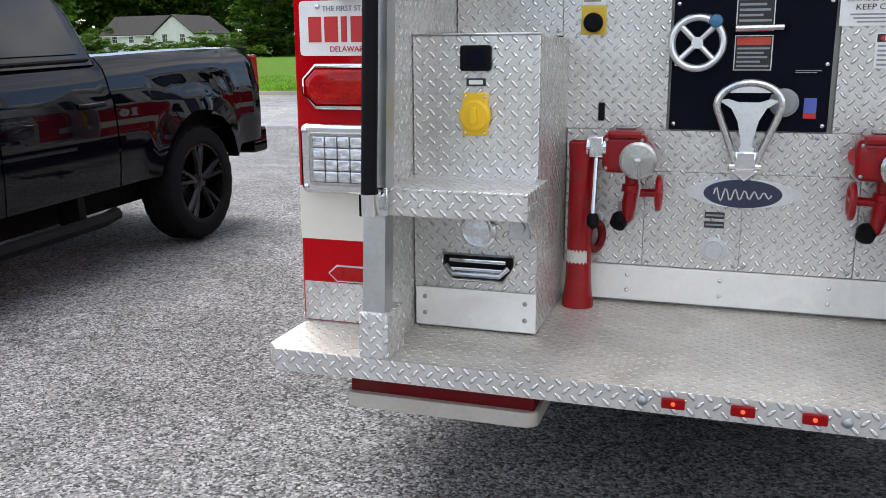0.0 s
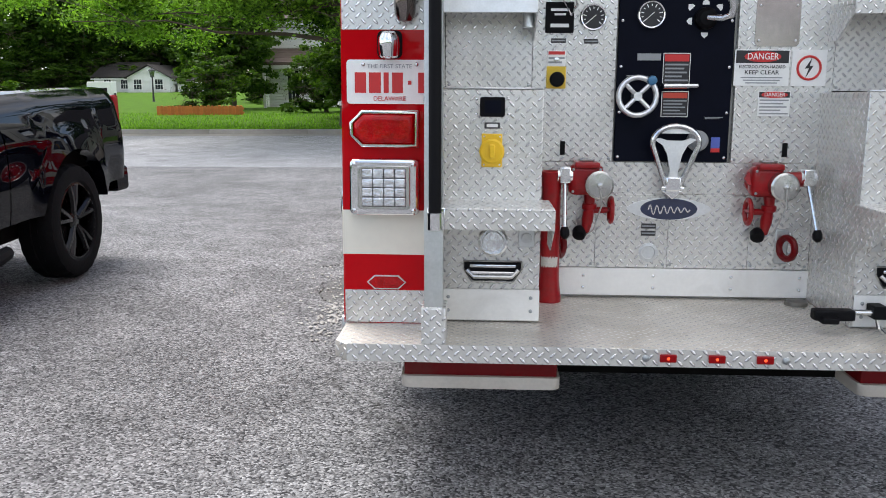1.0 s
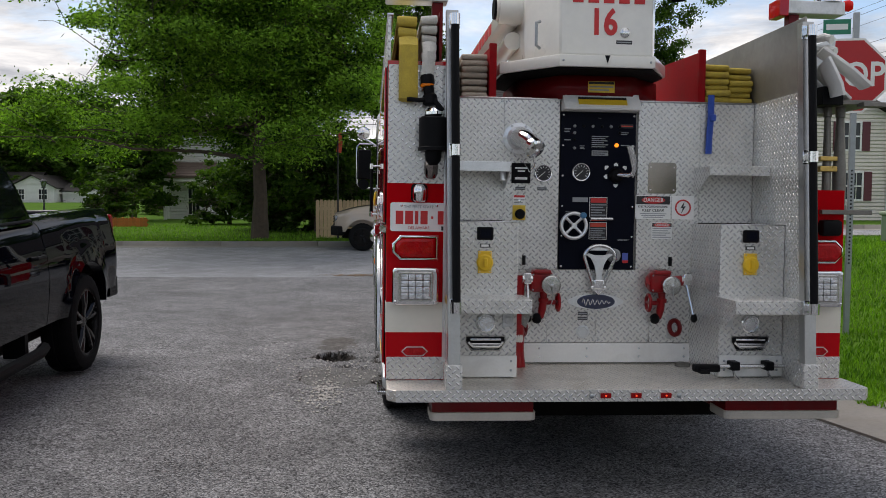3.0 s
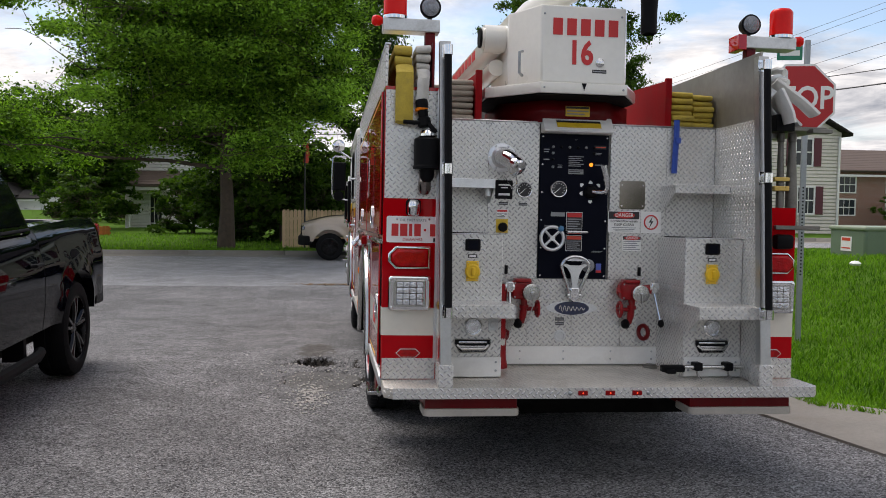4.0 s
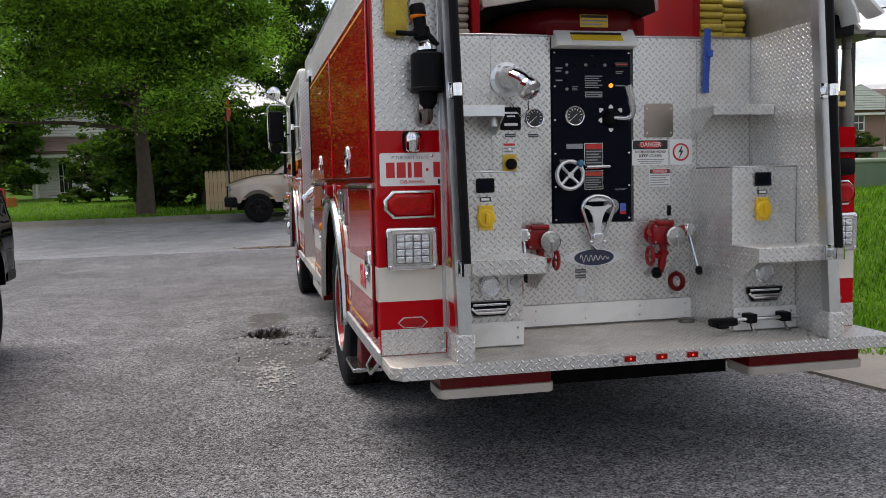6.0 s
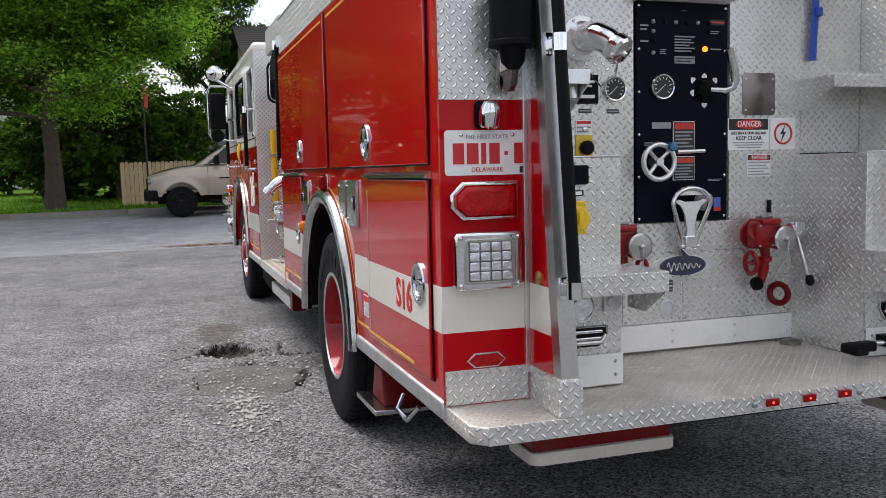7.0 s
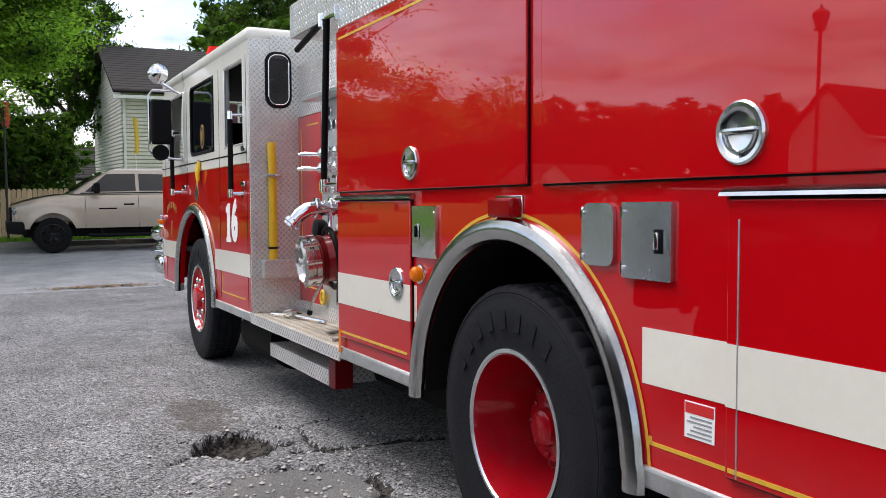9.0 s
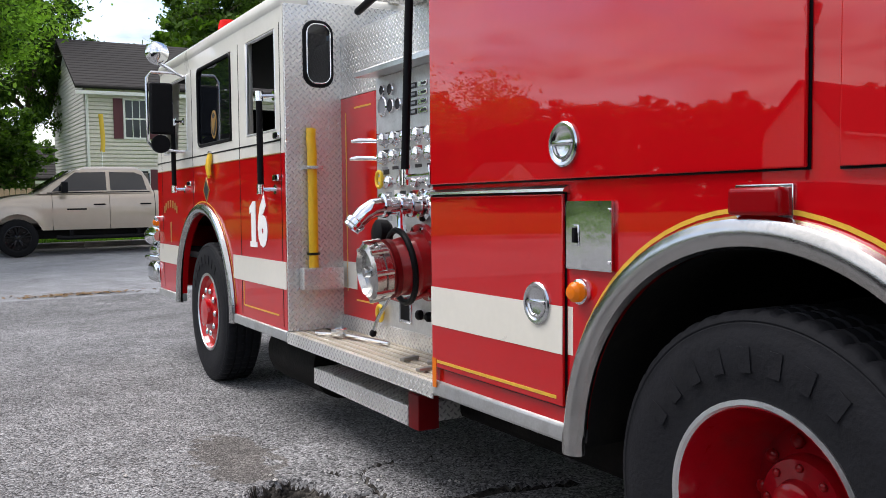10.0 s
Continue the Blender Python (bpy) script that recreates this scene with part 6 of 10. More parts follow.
    part("small_print", bm, LABEL_WHITE, sw)
    es = sub("stop_button", engine)
    bm = bmesh.new()
    add_box(bm, -0.515, -0.437, BACK - 0.012, BACK - 0.006, 1.472, 1.560, 0.003)
    part("button_plate", bm, LABEL_YELLOW, es, "yellow button plate")
    bm = bmesh.new()
    add_lathe(bm, [(0.026, 0), (0.026, 0.012), (0.030, 0.014), (0.030, 0.028), (0.022, 0.034), (0.002, 0.035)], (-0.474, BACK - 0.012, 1.508), (0, -1, 0), 22)
    part("button", bm, BLACK, es, "black mushroom button")
    printed(es, -0.512, -0.440, 1.562, 1.622, BACK - 0.006, LABEL_WHITE, 2, LABEL_GREY, LABEL_RED)
    bm = bmesh.new()
    add_lathe(bm, [(0.010, 0), (0.010, 0.010), (0.002, 0.011)], (-0.476, BACK - 0.009, 1.585), (0, -1, 0), 10)
    part("toggle", bm, STEEL, es)
    el = sub("discharge_elbow", engine)
    c = Vector((-0.487, BACK - 0.006, 1.955))
    bm = bmesh.new()
    add_lathe(bm, [(0.092, 0), (0.092, 0.014), (0.070, 0.018), (0.058, 0.03)], c, (0, -1, 0), 32)
    part("flange", bm, ALU, el)
    bolts(el, [tuple(c + Vector((math.cos(k * 1.0472) * 0.08, -0.014, math.sin(k * 1.0472) * 0.08))) for k in range(6)], "-y", 0.008, STEEL)
    bm = bmesh.new()
    add_tube(bm, [c + Vector(p) for p in ((0, -0.02, 0), (0, -0.08, 0.0), (0.012, -0.13, -0.01), (0.035, -0.175, -0.035), (0.055, -0.21, -0.065))], [0.058, 0.058, 0.057, 0.052, 0.05], 20)
    part("elbow", bm, CHROME, el, "chrome discharge elbow")
    bm = bmesh.new()
    a, b = c + Vector((0.045, -0.19, -0.05)), c + Vector((0.075, -0.245, -0.10))
    add_lathe(bm, [(0.055, 0), (0.060, 0.01), (0.060, 0.045), (0.050, 0.055), (0.012, 0.06), (0.010, 0.075)], a, b - a, 24)
    part("cap", bm, CHROME, el, "chrome cap")
    bm = bmesh.new()
    add_tube(bm, [c + Vector((0.05, -0.21, -0.12)), c + Vector((0.07, -0.16, -0.17)), c + Vector((0.06, -0.06, -0.20)), c + Vector((0.02, -0.005, -0.12))], 0.0035, 5)
    part("chain", bm, STEEL, el)
    # right: steel plate, danger signs, blue strap
    bm = bmesh.new()
    add_prism(bm, rounded(0.305, 0.478, 1.642, 1.828, 0.018), "y", BACK - 0.010, BACK - 0.006)
    ap = part("access_plate", bm, STEEL_DARK, engine, "polished steel access plate")
    bolts(ap, [(x, BACK - 0.010, z) for x in (0.32, 0.463) for z in (1.665, 1.80)], "-y", 0.006)
    sg = sub("danger_sign", engine)
    printed(sg, 0.231, 0.448, 1.488, 1.630, BACK - 0.006, LABEL_WHITE, 0, LABEL_BLACK, None, "sign_plate", "white danger sign with black print")
    bm = bmesh.new()
    add_box(bm, 0.236, 0.443, BACK - 0.0105, BACK - 0.0088, 1.577, 1.626)
    part("sign_head", bm, LABEL_BLACK, sg)
    bm = bmesh.new()
    add_prism(bm, [(0.340 + a * 0.072, 1.602 + b * 0.021) for a, b in ring], "y", BACK - 0.0125, BACK - 0.0102)
    part("sign_oval", bm, LABEL_RED, sg)
    lettering("sign_lettering", "DANGER", 0.026, LABEL_WHITE, sg, Matrix.Translation((0.340, BACK - 0.0135, 1.602)) @ UPRIGHT, 0.85)
    lettering("sign_lettering", "ELECTROCUTION HAZARD", 0.0125, LABEL_BLACK, sg, Matrix.Translation((0.340, BACK - 0.010, 1.562)) @ UPRIGHT, 0.85)
    lettering("sign_lettering", "KEEP CLEAR", 0.0165, LABEL_BLACK, sg, Matrix.Translation((0.340, BACK - 0.010, 1.540)) @ UPRIGHT, 1.1)
    bm = bmesh.new()
    for k in range(3):
        add_box(bm, 0.258 + 0.01 * k, 0.422 - 0.01 * k, BACK - 0.0105, BACK - 0.0088, 1.518 - 0.0105 * k, 1.5225 - 0.0105 * k)
    part("small_print", bm, LABEL_GREY, sg)
    printed(sg, 0.456, 0.592, 1.488, 1.630, BACK - 0.006, LABEL_WHITE, 0, LABEL_BLACK, None, "sign_plate")
    bm = bmesh.new()
    add_tube(bm, [(0.524 + math.cos(a) * 0.045, BACK - 0.010, 1.559 + math.sin(a) * 0.045) for a in np.linspace(0, 2 * math.pi, 28, endpoint=False)], 0.005, 6, loop=True)
    part("sign_ring", bm, LABEL_RED, sg)
    bm = bmesh.new()
    add_prism(bm, [(0.534, 1.598), (0.508, 1.556), (0.524, 1.558), (0.512, 1.520), (0.541, 1.568), (0.526, 1.566)], "y", BACK - 0.0108, BACK - 0.0088)
    part("lightning_mark", bm, LABEL_BLACK, sg)
    s2 = sub("danger_sign", engine)
    printed(s2, 0.333, 0.460, 1.368, 1.468, BACK - 0.006, LABEL_WHITE, 5, LABEL_GREY, LABEL_BLACK, "sign_plate", "white danger sign with a red oval")
    bm = bmesh.new()
    add_prism(bm, [(0.3965 + a * 0.052, 1.453 + b * 0.0125) for a, b in ring], "y", BACK - 0.0122, BACK - 0.010)
    part("sign_oval", bm, LABEL_RED, s2)
    lettering("sign_lettering", "DANGER", 0.0155, LABEL_WHITE, s2, Matrix.Translation((0.3965, BACK - 0.013, 1.453)) @ UPRIGHT, 0.95)


def preconnect(side):
    """A red gated outlet with chrome cap, crank lever and drain cock."""
    x = -0.352 if side < 0 else 0.365
    v = sub("gated_outlet", engine)
    z = 1.110
    y = BACK - 0.006
    bm = bmesh.new()
    add_lathe(bm, [(0.066, 0), (0.066, 0.016), (0.052, 0.020), (0.050, 0.06)], (x, y, z), (0, -1, 0), 28)
    add_box(bm, x - 0.070, x + 0.066, y - 0.128, y - 0.045, z - 0.058, z + 0.066, 0.026, 4)
    add_box(bm, x - 0.052, x + 0.050, y - 0.142, y - 0.035, z + 0.05, z + 0.076, 0.010, 2)
    add_cyl(bm, (x - 0.058, y - 0.09, z + 0.01), (x - 0.115 if side < 0 else x - 0.06, y - 0.10, z + 0.015), 0.030, seg=16)
    add_cyl(bm, (x + 0.055, y - 0.09, z + 0.01), (x + 0.06 if side < 0 else x + 0.14, y - 0.10, z + 0.015), 0.030, seg=16)
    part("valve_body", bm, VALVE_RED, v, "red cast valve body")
    bm = bmesh.new()
    add_box(bm, x - 0.030, x + 0.030, y - 0.105, y - 0.060, z + 0.074, z + 0.086, 0.003)
    part("bonnet_plate", bm, STEEL_DARK, v)
    bm = bmesh.new()
    add_lathe(bm, [(0.050, 0.118), (0.054, 0.122), (0.054, 0.134), (0.048, 0.138)], (x + 0.045, y, z - 0.012), (0, -1, 0), 28)
    part("cap_seat", bm, CHROME, v)
    bolts(v, [(x + px, y - 0.128, z + pz) for px in (-0.055, 0.052) for pz in (-0.042, 0.046)], "-y", 0.006, GALV)
    xc = x + 0.045
    bm = bmesh.new()
    add_lathe(bm, [(0.052, 0.12), (0.056, 0.13), (0.056, 0.168), (0.048, 0.174), (0.012, 0.176), (0.010, 0.188), (0.001, 0.19)], (xc, y, z - 0.012), (0, -1, 0), 28)
    part("cap", bm, POST_STEEL, v, "round silver cap")
    xl = x - 0.086 if side < 0 else x + 0.150
    bm = bmesh.new()
    add_cyl(bm, (xl - 0.03, y - 0.10, z + 0.02), (xl + 0.03, y - 0.10, z + 0.02), 0.03, seg=12)
    add_box(bm, xl - 0.022, xl + 0.022, y - 0.13, y - 0.075, z - 0.01, z + 0.055, 0.006)
    part("lever_hub", bm, CHROME, v)
    bm = bmesh.new()
    foot = Vector((xl + 0.0 if side < 0 else xl + 0.035, y - 0.155, z - 0.20))
    add_cyl(bm, (xl, y - 0.11, z), foot, 0.0085, seg=10)
    part("lever_rod", bm, STEEL, v)
    bm = bmesh.new()
    add_lathe(bm, [(0.012, 0), (0.019, 0.015), (0.019, 0.035), (0.008, 0.048)], foot + Vector((0, 0, 0.02)), (0.05, -0.1, -1), 14)
    part("lever_knob", bm, BLACK, v, "black lever knob")
    # drain pipe and cock
    xd = x + 0.02
    bm = bmesh.new()
    add_tube(bm, [(xd, y - 0.06, z - 0.05), (xd, y - 0.07, z - 0.10), (xd - 0.005, y - 0.06, z - 0.16), (xd - 0.012, y - 0.055, z - 0.215)], [0.024, 0.020, 0.024, 0.016], 12)
    add_lathe(bm, [(0.026, 0), (0.030, 0.004), (0.030, 0.022), (0.026, 0.026)], (xd, y - 0.066, z - 0.095), (0, 0, -1), 14)
    add_cyl(bm, (xd, y - 0.06, z - 0.125), (xd + side * -0.075, y - 0.075, z - 0.12), 0.013)
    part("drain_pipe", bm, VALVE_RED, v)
    bm = bmesh.new()
    hub = Vector((xd - side * 0.085, y - 0.078, z - 0.12))
    add_tube(bm, [hub + Vector((0, math.cos(a) * 0.042, math.sin(a) * 0.048)) for a in np.linspace(0, 2 * math.pi, 20, endpoint=False)], 0.010, 8, loop=True)
    add_tube(bm, [hub + Vector((0, -0.04, 0)), hub + Vector((0, 0.04, 0))], 0.008, 6)
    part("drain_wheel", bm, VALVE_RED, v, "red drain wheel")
    bm = bmesh.new()
    add_lathe(bm, [(0.024, 0), (0.03, 0.012), (0.026, 0.04), (0.008, 0.044)], (xd - 0.028, y - 0.04, z - 0.205), (-0.25, -0.6, -0.5), 16)
    part("drain_knob", bm, BLACK, v, "black drain knob")
    bm = bmesh.new()
    xr = xd - 0.115 if side < 0 else xd + 0.085
    add_box(bm, xr - 0.030, xr + 0.022, y - 0.004, y, z - 0.345, z - 0.20, 0.006)
    part("port_plate", bm, ALU_DULL, v)
    bm = bmesh.new()
    hub = Vector((xr + 0.004, y - 0.05, z - 0.272))
    d = Vector((-side, -0.45, 0.03)).normalized()
    u, w = frame_of(d)
    add_tube(bm, [hub + (u * math.cos(a) + w * math.sin(a)) * 0.043 for a in np.linspace(0, 2 * math.pi, 24, endpoint=False)], 0.014, 8, loop=True)
    part("cap_ring", bm, DARK_RED, v, "dark red cap ring")
    bm = bmesh.new()
    add_tube(bm, [(xc, y - 0.19, z - 0.02), (xc + 0.01, y - 0.17, z - 0.09), (xc - 0.01, y - 0.10, z - 0.20), (xc - 0.05, y - 0.04, z - 0.24), (xc - 0.07, y - 0.02, z - 0.16)], 0.0035, 5)
    part("chain", bm, ALU_DULL, v)


def tow_bar():
    """A chrome bar with black ends in two clamps at the foot of the right locker."""
    t = sub("pivot_bar", engine)
    y, z = -0.02, 0.685
    bm = bmesh.new()
    add_cyl(bm, (0.50, y, z), (0.94, y, z), 0.011, seg=12)
    part("bar", bm, STEEL, t)
    bm = bmesh.new()
    add_box(bm, 0.42, 0.565, y - 0.03, y + 0.02, z - 0.028, z + 0.012, 0.008)
    add_box(bm, 0.44, 0.50, y - 0.055, y + 0.02, z - 0.034, z - 0.010, 0.006)
    part("bar_grip", bm, BLACK, t, "black end grip")
    for x in (0.655, 0.85):
        bm = bmesh.new()
        add_box(bm, x - 0.025, x + 0.025, y - 0.022, y + 0.05, z - 0.022, z + 0.026, 0.006)
        part("clamp", bm, BLACK, t)
        bm = bmesh.new()
        add_tube(bm, [(x - 0.01, y - 0.01, z - 0.02), (x - 0.012, y - 0.035, z - 0.05), (x + 0.01, y - 0.03, z - 0.068), (x + 0.02, y + 0.02, z - 0.06)], 0.007, 6)
        part("clamp_hook", bm, STEEL, t)


def build_top():
    # hose-bed walls and red dividers
    for x0, x1, m_ in ((-1.271, -1.255, TREAD),):
        bm = bmesh.new()
        add_box(bm, x0, x1, 0.02, 3.80, TOP + 0.002, 2.55, 0.003)
        part("bed_wall", bm, m_, engine, "tread-plate hose-bed wall")
        bm = bmesh.new()
        add_box(bm, x0 - 0.006, x1 + 0.012, 0.015, 3.80, 2.551, 2.562, 0.003)
        part("bed_rail", bm, ALU, engine)
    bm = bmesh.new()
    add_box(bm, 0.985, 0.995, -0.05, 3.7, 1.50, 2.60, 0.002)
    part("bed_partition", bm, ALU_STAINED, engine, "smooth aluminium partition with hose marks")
    bm = bmesh.new()
    add_box(bm, -1.0, -0.985, 0.03, 3.7, 2.20, 2.58, 0.003)
    part("bed_partition", bm, DARK_RED, engine)
    for x in (-0.642, 0.632):
        bm = bmesh.new()
        add_prism(bm, [(BACK + 0.03, 2.19), (BACK + 0.03, 2.50), (3.4, 2.62), (3.4, 2.19)], "x", x - 0.012, x + 0.012, 0.004)
        add_box(bm, x - 0.022, x + 0.022, BACK + 0.012, BACK + 0.04, 2.19, 2.515, 0.006)
        part("divider", bm, DIVIDER_RED, engine, "red hose-bed divider")
    bm = bmesh.new()
    add_box(bm, -0.98, 0.98, BACK + 0.04, 3.7, 2.165, 2.19)
    part("bed_floor", bm, ALU_DULL, engine)
    bm = bmesh.new()
    add_box(bm, -0.95, 0.98, 3.70, 3.78, 2.17, 2.56)
    part("bed_head", bm, TREAD, engine)
    # turret under the boom
    t = sub("turret", engine)
    oct_ = lambda k, w: [(math.cos(radians(22.5 + 45 * i)) * k + w, math.sin(radians(22.5 + 45 * i)) * k) for i in range(8)]
    bm = bmesh.new()
    pts = [(-0.23, 0.45), (0.19, 0.45), (0.42, 0.72), (0.42, 1.3), (-0.46, 1.3), (-0.46, 0.72)]
    add_prism(bm, pts, "z", 2.19, 2.33)
    add_prism(bm, [(-0.2, 0.56), (0.2, 0.56), (0.3, 0.7), (0.3, 1.3), (-0.3, 1.3), (-0.3, 0.7)], "z", 2.33, 2.40)
    part("pedestal", bm, DARK_RED, t, "dark red turret pedestal")
    printed(t, -0.082, 0.078, 2.232, 2.298, 0.449, LABEL_YELLOW, 2, LABEL_GREY, LABEL_BLACK)
    bm = bmesh.new()
    skirt = [(-0.312, 0.185), (0.235, 0.185), (0.40, 0.50), (0.40, 1.1), (0.235, 1.4), (-0.312, 1.4), (-0.60, 1.1), (-0.60, 0.52)]
    add_prism(bm, skirt, "z", 2.338, 2.405, 0.006)
    part("skirt", bm, WHITE, t, "white octagonal skirt")
    # near-black sheet stands for the shade beneath the skirt
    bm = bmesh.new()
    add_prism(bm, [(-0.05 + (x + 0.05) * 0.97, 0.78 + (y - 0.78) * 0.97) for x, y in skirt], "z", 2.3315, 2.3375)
    part("skirt_shade", bm, UNDERSIDE, t, "near-black sheet for the shade under the skirt")
    bm = bmesh.new()
    lo = [(-0.306, 0.20), (0.222, 0.20), (0.33, 0.50), (0.33, 1.1), (-0.46, 1.1), (-0.46, 0.50)]
    hi = [(-0.312, 0.215), (0.226, 0.215), (0.33, 0.50), (0.33, 1.1), (-0.46, 1.1), (-0.46, 0.50)]
    a = [bm.verts.new((x, y, 2.405)) for x, y in lo]
    b = [bm.verts.new((x, y, 2.88)) for x, y in hi]
    n = len(lo)
    for i in range(n):
        bm.faces.new((a[i], a[(i + 1) % n], b[(i + 1) % n], b[i]))
    bm.faces.new(b)
    bm.faces.new(a[::-1])
    bmesh.ops.bevel(bm, geom=[e for e in bm.edges], offset=0.010, segments=2, affect="EDGES", profile=0.5)
    part("turret_box", bm, WHITE, t, "white turret housing")
    # product word as plain letter-wide bars, then the unit number
    for k in range(5):
        xk = -0.208 + k * 0.088
        bm = bmesh.new()
        add_box(bm, xk - 0.030, xk + 0.030, 0.2055, 0.2095, 2.698, 2.800)
        part("word_bar", bm, LABEL_RED, t)
    lettering("unit_number", "16", 0.145, LABEL_RED, t, Matrix.Translation((-0.062, 0.2045, 2.585)) @ Matrix.Rotation(radians(-2), 4, "X") @ UPRIGHT, 0.80, 0.003, "red unit number 16", 0.006)
    bm = bmesh.new()
    add_prism(bm, [(-0.055, 2.402), (-0.025, 2.402), (-0.04, 2.358)], "y", 0.180, 0.1845)
    part("pointer_mark", bm, BLACK, t)
    bm = bmesh.new()
    add_lathe(bm, [(0.028, 0), (0.028, 0.010), (0.018, 0.016), (0.002, 0.016)], (0.06, 0.207, 2.535), (0, -1, 0), 20)
    part("round_latch", bm, STEEL, t)
    printed(t, 0.012, 0.104, 2.470, 2.492, 0.205, LABEL_BLACK, 1, LABEL_GREY)
    bolts(t, [(x, 0.185, 2.37) for x in (-0.29, 0.21)] + [(x, 0.212, 2.825) for x in (-0.29, 0.20)], "-y", 0.007, GALV)
    # side pivot and handle on the left cheek
    bm = bmesh.new()
    add_cyl(bm, (-0.44, 0.62, 2.74), (-0.60, 0.62, 2.74), 0.088, seg=24)
    add_cyl(bm, (-0.60, 0.62, 2.74), (-0.615, 0.62, 2.74), 0.070, seg=24)
    part("pivot_drum", bm, WHITE, t)
    bm = bmesh.new()
    add_cyl(bm, (-0.615, 0.62, 2.74), (-0.63, 0.62, 2.74), 0.062, seg=20)
    part("pivot_cap", bm, BLACK, t)
    bm = bmesh.new()
    add_tube(bm, [(-0.40, 0.33, 2.46), (-0.425, 0.30, 2.47), (-0.425, 0.30, 2.60), (-0.40, 0.33, 2.61)], 0.010, 6)
    part("cheek_handle", bm, GALV, t)
    # boom: lower section over the bed, upper section folded back with the nozzle
    boom = sub("boom", engine)
    bm = bmesh.new()
    add_prism(bm, rounded(-0.575, -0.455, 2.645, 2.80, 0.045, 5), "y", 0.62, 6.4)
    part("lower_boom", bm, WHITE, boom, "white boom beam")
    bm = bmesh.new()
    add_cyl(bm, (-0.50, 0.66, 2.56), (-0.52, 5.2, 2.53), 0.055, seg=18)
    part("lift_cylinder", bm, CREAM, boom)
    for k in range(15):
        y0 = 1.1 + k * 0.17
        if k != 7:
            bm = bmesh.new()
            add_box(bm, -0.5785, -0.5745, y0, y0 + 0.12, 2.69, 2.755)
            part("word_bar", bm, LABEL_RED, boom)
    bm = bmesh.new()
    add_tube(bm, [(-0.36, 1.2, 2.84), (-0.30, 0.55, 2.90), (-0.05, 0.33, 3.04), (0.14, 0.18, 3.17), (0.34, 0.10, 3.26)], [0.075, 0.085, 0.080, 0.075, 0.07], 18)
    part("water_pipe", bm, WHITE, boom, "white water pipe")
    nz = sub("boom_nozzle", engine)
    bm = bmesh.new()
    add_lathe(bm, [(0.062, 0), (0.062, 0.10), (0.052, 0.11), (0.052, 0.2), (0.058, 0.21), (0.054, 0.33), (0.049, 0.42), (0.049, 0.55), (0.040, 0.555), (0.038, 0.53)], (0.338, 0.12, 3.26), (0, 0, -1), 24)
    part("nozzle_barrel", bm, BLACK, nz, "black boom nozzle")
    # lamp bars at the rear corners
    for side in (-1, 1):
        b = sub("lamp_bar", engine)
        xa = lambda d: (-0.925 if side < 0 else 0.955) + side * d
        bm = bmesh.new()
        x0, x1 = sorted((xa(0.02), xa(0.36)))
        add_box(bm, x0, x1, 0.14, 0.26, 2.66, 2.735, 0.006)
        x0, x1 = sorted((xa(0.02), xa(0.09)))
        part("bar_arm", bm, ALU_DULL, b)
        bm = bmesh.new()
        x0, x1 = sorted((xa(0.045), xa(0.105)))
        add_box(bm, x0, x1, 0.17, 0.23, 2.40, 2.66, 0.004)
        part("bar_post", bm, DARK_RED, b)
        if side > 0:
            bm = bmesh.new()
            add_box(bm, xa(-0.03), xa(0.025), 0.13, 0.27, 2.645, 2.74, 0.004)
            part("bar_box", bm, RED, b)
        be = sub("beacon", b)
        xb = xa(0.285)
        bm = bmesh.new()
        add_lathe(bm, [(0.075, 0), (0.075, 0.02)], (xb, 0.20, 2.735), (0, 0, 1), 24)
        part("beacon_base", bm, CHROME, be)
        bm = bmesh.new()
        prof = [(0.066, 0.02)]
        for k in range(9):
            prof += [(0.0708, 0.03 + k * 0.016), (0.0698, 0.038 + k * 0.016)]
        prof += [(0.064, 0.175), (0.055, 0.185), (0.002, 0.187)]
        add_lathe(bm, prof, (xb, 0.20, 2.735), (0, 0, 1), 28)
        part("beacon_lens", bm, BEACON_RED, be, "ribbed red beacon lens")
        sp = sub("spot_lamp", b)
        xs = xa(0.075)
        bm = bmesh.new()
        add_lathe(bm, [(0.03, -0.08), (0.052, -0.05), (0.062, 0), (0.064, 0.02), (0.054, 0.024)], (xs, 0.20, 2.815), (0, -1, 0), 26)
        add_cyl(bm, (xs, 0.22, 2.735), (xs, 0.22, 2.765), 0.015)
        part("lamp_shell", bm, BLACK, sp)
        bm = bmesh.new()
        add_lathe(bm, [(0.053, 0.0245), (0.04, 0.030), (0.002, 0.033)], (xs, 0.20, 2.815), (0, -1, 0), 24)
        part("lens", bm, LENS, sp, "clear spot lens")
        bm = bmesh.new()
        add_lathe(bm, [(0.018, 0), (0.030, 0.02), (0.033, 0.045), (0.024, 0.062), (0.002, 0.068)], (xa(0.36), 0.19, 2.722), (side, -0.25, 0), 18)
        part("end_lamp", bm, BEACON_RED, b, "small red end lamp")
    # gear rack on the right flank
    r = sub("side_rack", engine)
    r.location = (-0.185, -0.28, -0.03)
    bm = bmesh.new()
    add_box(bm, 1.31, 1.62, 0.25, 0.85, 2.165, 2.19, 0.003)
    add_box(bm, 1.50, 1.63, 0.20, 0.27, 2.15, 2.175, 0.003)
    part("upper_tray", bm, PIPE_GREY, r)
    bm = bmesh.new()
    add_box(bm, 1.31, 1.60, 0.25, 0.85, 1.56, 1.585, 0.003)
    part("lower_tray", bm, PIPE_GREY, r)
